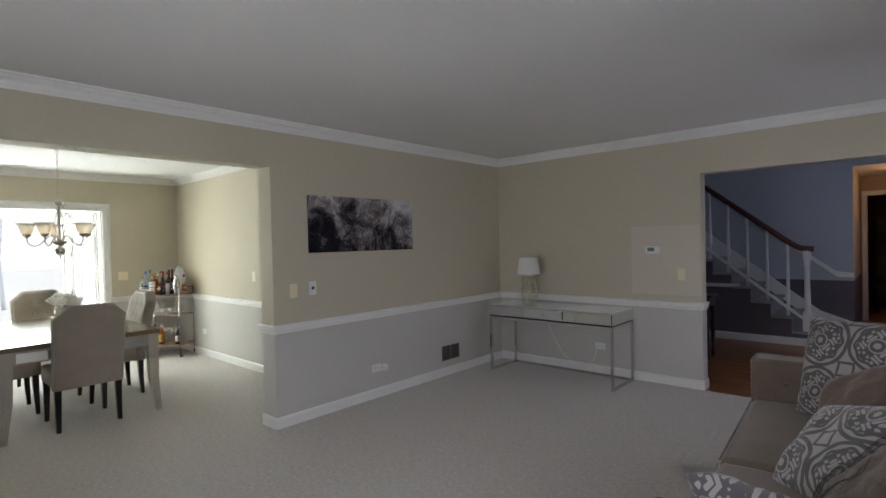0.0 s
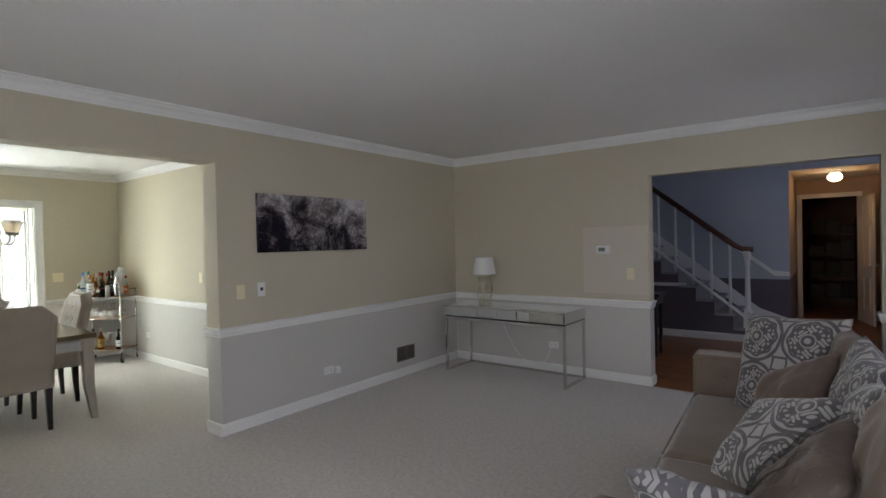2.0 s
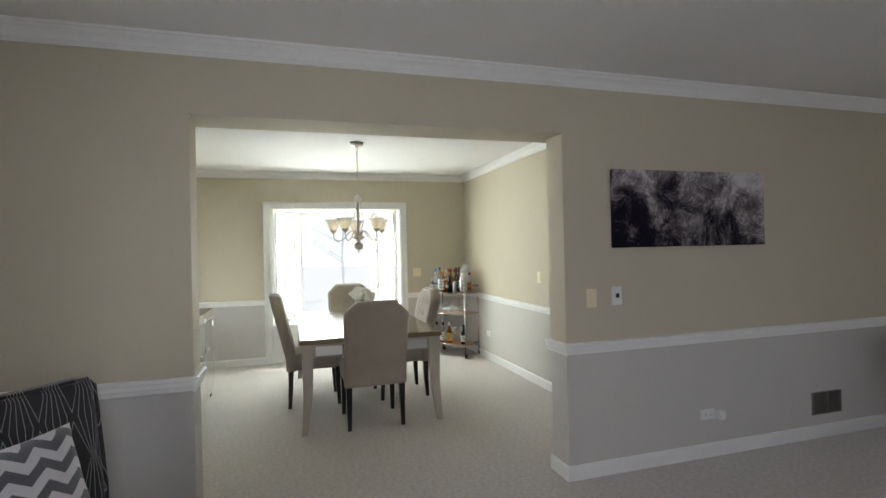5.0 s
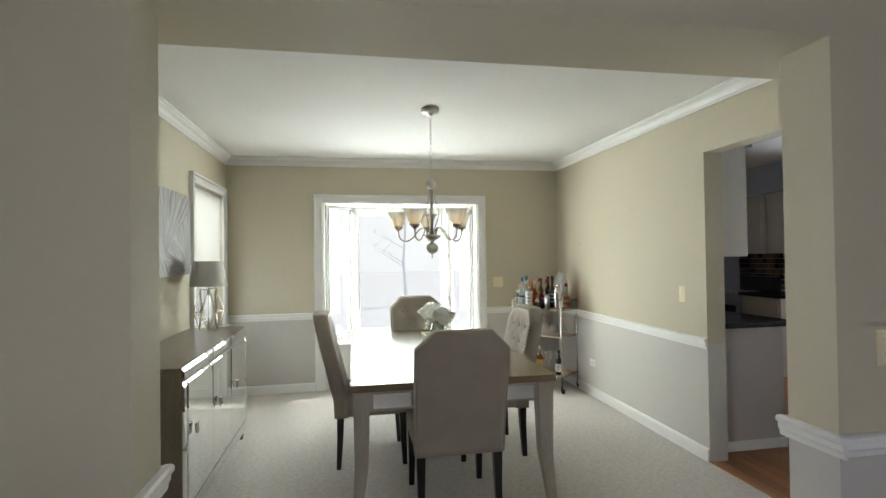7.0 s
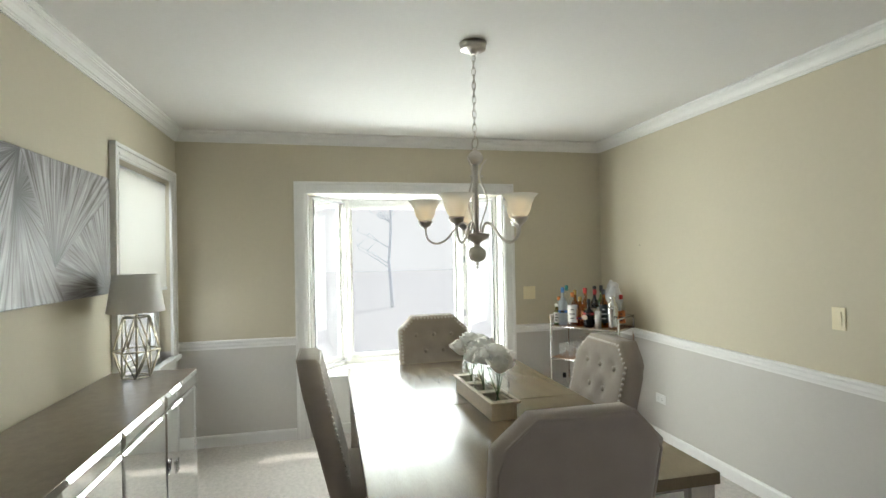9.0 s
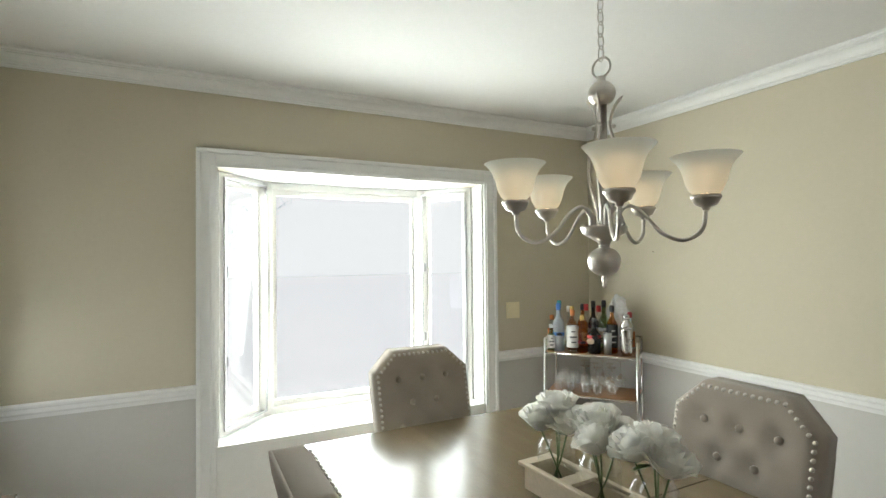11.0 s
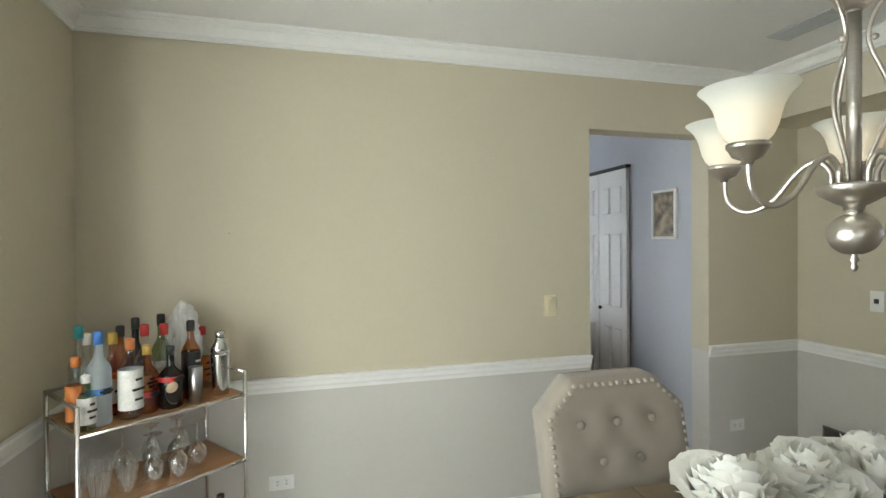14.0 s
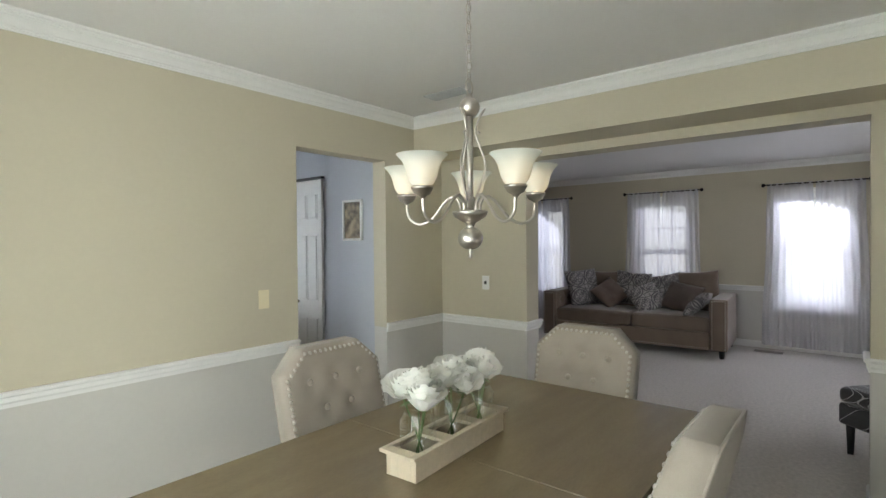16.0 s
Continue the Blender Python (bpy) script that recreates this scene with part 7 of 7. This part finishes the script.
# ---- plates, vents and small fittings ----
def plate(m, kind, label, body=ALMOND):
    """A wall plate: face towards -y, origin on the wall."""
    t = thing({"outlet": "power_outlet", "jack": "wall_jack"}.get(kind, "light_switch"), m, label, "wall plate")
    w = 0.058 if kind == "double" else 0.036
    bm = bmesh.new()
    box(bm, (-w, -0.006, -0.058), (w, 0.0, 0.058), 0.003, 2)
    part("cover", bm, body, t)
    if kind == "outlet":
        for z in (-0.02, 0.02):
            bm = bmesh.new()
            box(bm, (-0.017, -0.009, z - 0.014), (0.017, -0.0055, z + 0.014), 0.002, 1)
            so = part("socket", bm, body, t)
            for x in (-0.007, 0.007):
                bm = bmesh.new()
                box(bm, (x - 0.0015, -0.0096, z - 0.004), (x + 0.0015, -0.0089, z + 0.006))
                part("slot", bm, DARK_SLOT, so)
    elif kind == "jack":
        bm = bmesh.new()
        box(bm, (-0.012, -0.012, -0.012), (0.012, -0.0055, 0.014), 0.002, 1)
        part("socket", bm, DARK_SLOT, t)
    else:
        for x in ((0.0,) if kind == "single" else (-0.023, 0.023)):
            bm = bmesh.new()
            prism(bm, [(-0.0055, -0.034), (-0.0085, -0.034), (-0.0115, 0.034), (-0.0055, 0.034)], 0, x - 0.016, x + 0.016)
            part("rocker", bm, body, t)
    return t


E90, W90 = 90, -90  # faces +x, faces -x
plate(pose(XP, 2.26, 1.105, 0, 0, E90), "single", "almond rocker switch on the partition wall")
plate(pose(XP, 2.445, 1.112, 0, 0, E90), "jack", "white plate with a dark cable jack", WHITE_PLASTIC)
o1 = plate(pose(XP, 3.13, 0.285, 0, 90, E90), "outlet", "white outlet lying sideways near the baseboard", WHITE_PLASTIC)
pg = thing("air_freshener", pose(XP, 3.215, 0.275, 0, 0, E90), "small white plug-in air freshener in the outlet", "air freshener")
bm = bmesh.new()
box(bm, (-0.03, -0.05, -0.03), (0.03, 0.0, 0.03), 0.012, 3)
part("body", bm, WHITE_PLASTIC, pg)
plate(pose(-2.40, YN, 0.30, 0, 90, 0), "outlet", "white outlet lying sideways behind the console", WHITE_PLASTIC)
plate(pose(-1.735, YN, 1.11), "single", "pale painted-over switch plate by the opening", WALL_PATCH)
plate(pose(-1.552, YN, 1.105), "single", "almond rocker switch by the opening")
plate(pose(-5.668, YDN, 1.122), "single", "almond rocker switch by the kitchen doorway")
plate(pose(-7.09, YDN, 0.331, 0, 90, 0), "outlet", "white outlet lying sideways on the dining wall", WHITE_PLASTIC)
plate(pose(-4.40, YDN, 0.330, 0, 90, 0), "outlet", "white outlet lying sideways beside the doorway", WHITE_PLASTIC)
plate(pose(XD, 2.462, 1.128, 0, 0, W90), "jack", "white plate with a dark cable jack in the dining room", WHITE_PLASTIC)
plate(pose(XW, 2.205, 1.120, 0, 0, E90), "double", "double almond switch beside the bay window")
tstat = thing("thermostat", pose(-1.822, YN, 1.350), "white thermostat with a grey-green display", "thermostat")
bm = bmesh.new()
box(bm, (-0.072, -0.026, -0.042), (0.072, 0.0, 0.042), 0.018, 4)
case = part("case", bm, WHITE_PLASTIC, tstat)
bm = bmesh.new()
box(bm, (-0.045, -0.0275, -0.016), (0.022, -0.0262, 0.022))
part("display", bm, mat("grey_green_display", (0.20, 0.25, 0.20), 0.2), case)
bm = bmesh.new()
box(bm, (0.034, -0.029, -0.012), (0.056, -0.0262, 0.018), 0.004)
part("buttons", bm, WHITE_PLASTIC, case)
bm = bmesh.new()
box(bm, (-2.04, YN - 0.0012, 0.90), (-1.38, YN, 1.585))
setting("repainted_patch", bm, WALL_PATCH, "paler repainted patch round the thermostat", "paint patch")


def wall_vent(m, label):
    t = thing("wall_vent", m, label, "vent")
    for x in (-0.075, 0.075):
        bm = bmesh.new()
        for a, b in (((x - 0.068, -0.010, -0.08), (x + 0.068, 0, -0.070)), ((x - 0.068, -0.010, 0.070), (x + 0.068, 0, 0.08)), ((x - 0.068, -0.010, -0.07), (x - 0.058, 0, 0.07)), ((x + 0.058, -0.010, -0.07), (x + 0.068, 0, 0.07))):
            box(bm, a, b)
        fr = part("frame", bm, VENT, t)
        bm = bmesh.new()
        box(bm, (x - 0.058, -0.0015, -0.07), (x + 0.058, -0.0005, 0.07))
        part("backing", bm, DARK_SLOT, fr)
        bm = bmesh.new()
        box(bm, (-0.057, -0.006, -0.0012), (0.057, 0.0, 0.0012))
        me = bpy.data.meshes.new("slat")
        bm.to_mesh(me)
        bm.free()
        me.materials.append(VENT)
        for k in range(13):
            shared("slat", me, fr, x, -0.002, -0.062 + 0.0103 * k, 35)


wall_vent(pose(XP, 4.219, 0.246, 0, 0, E90), "brown metal double return vent near the baseboard")
wall_vent(pose(XD, 2.62, 0.255, 0, 0, W90), "brown metal double return vent in the dining room")
cv = thing("ceiling_vent", pose(-4.66, 2.26, H), "white slatted ceiling register", "vent")
bm = bmesh.new()
box(bm, (-0.07, -0.16, -0.008), (0.07, 0.16, 0.0), 0.003, 1)
VENT_GREY = mat("grey_white_register_paint", (0.50, 0.51, 0.51), 0.5, 0.0, vary=0.03)
part("frame", bm, VENT_GREY, cv)
for k in range(6):
    bm = bmesh.new()
    box(bm, (-0.055 + 0.0195 * k, -0.145, -0.013), (-0.049 + 0.0195 * k, 0.145, -0.0082))
    part("slat", bm, VENT_GREY, cv)
fv = thing("floor_register", pose(0.36, 0.95, 0.0), "brown metal floor register in the carpet", "vent")
bm = bmesh.new()
box(bm, (-0.06, -0.16, 0.0), (0.06, 0.16, 0.006), 0.002, 1)
part("frame", bm, VENT, fv)
nl = thing("picture_nail", pose(-7.31, YDN, 1.525), "small bare nail in the dining wall", "nail")
bm = bmesh.new()
tube(bm, [(0, 0, 0), (0, -0.015, 0.004)], 0.0018, 6)
part("shank", bm, IRON, nl)
# ---- floor boards of the hall and kitchen ----
sub = bmesh.new()
box(sub, (-4.3, YN, -0.14), (2.52, 13.1, -0.012))
box(sub, (-9.3, YDN + 0.02, -0.14), (-4.43, 6.72, -0.012))
setting("floor_hardwood", sub, DARK_SLOT, "reddish oak strip floor in hall and kitchen", "floor")
hw = bpy.data.objects["floor_hardwood"]


def boards(x0, x1, y0, y1, w, ln, seed):
    rnd = random.Random(seed)
    bm = bmesh.new()
    box(bm, (0.001, 0.001, -0.012), (ln - 0.001, w - 0.001, 0.0), 0.0015, 1)
    me = bpy.data.meshes.new("floor_board")
    bm.to_mesh(me)
    bm.free()
    me.materials.append(WOOD_FLOOR)
    y = y0
    while y < y1 - 1e-6:
        x = x0 - rnd.uniform(0, 0.9) * ln
        while x < x1 - 0.02:
            b = shared("floor_board", me, hw, x, y, rnd.uniform(-0.0004, 0.0004))
            b.scale.x = min(1.0, (x1 - x) / ln)
            x += ln
        y += w


boards(-2.6, 0.9, YN, 8.03, 0.083, 1.3, 1)
boards(-6.6, -4.57, YDN + 0.02, 5.2, 0.083, 1.3, 2)
bm = bmesh.new()
box(bm, (-4.3, 8.03, -0.012), (2.4, 13.0, 0.0))
box(bm, (-9.2, 5.2, -0.012), (-4.6, 6.6, 0.0))
box(bm, (-9.2, KY, -0.012), (-6.7, 5.2, 0.0))
tagged(part("board_field", bm, WOOD_FLOOR, hw), kind="stuff")
bm = bmesh.new()
box(bm, (-5.418, YDN - 0.005, 0.0), (-4.605, YDN + 0.035, 0.008), 0.003)
setting("threshold_trim", bm, OAK_SHELF, "oak strip between carpet and boards", "trim")
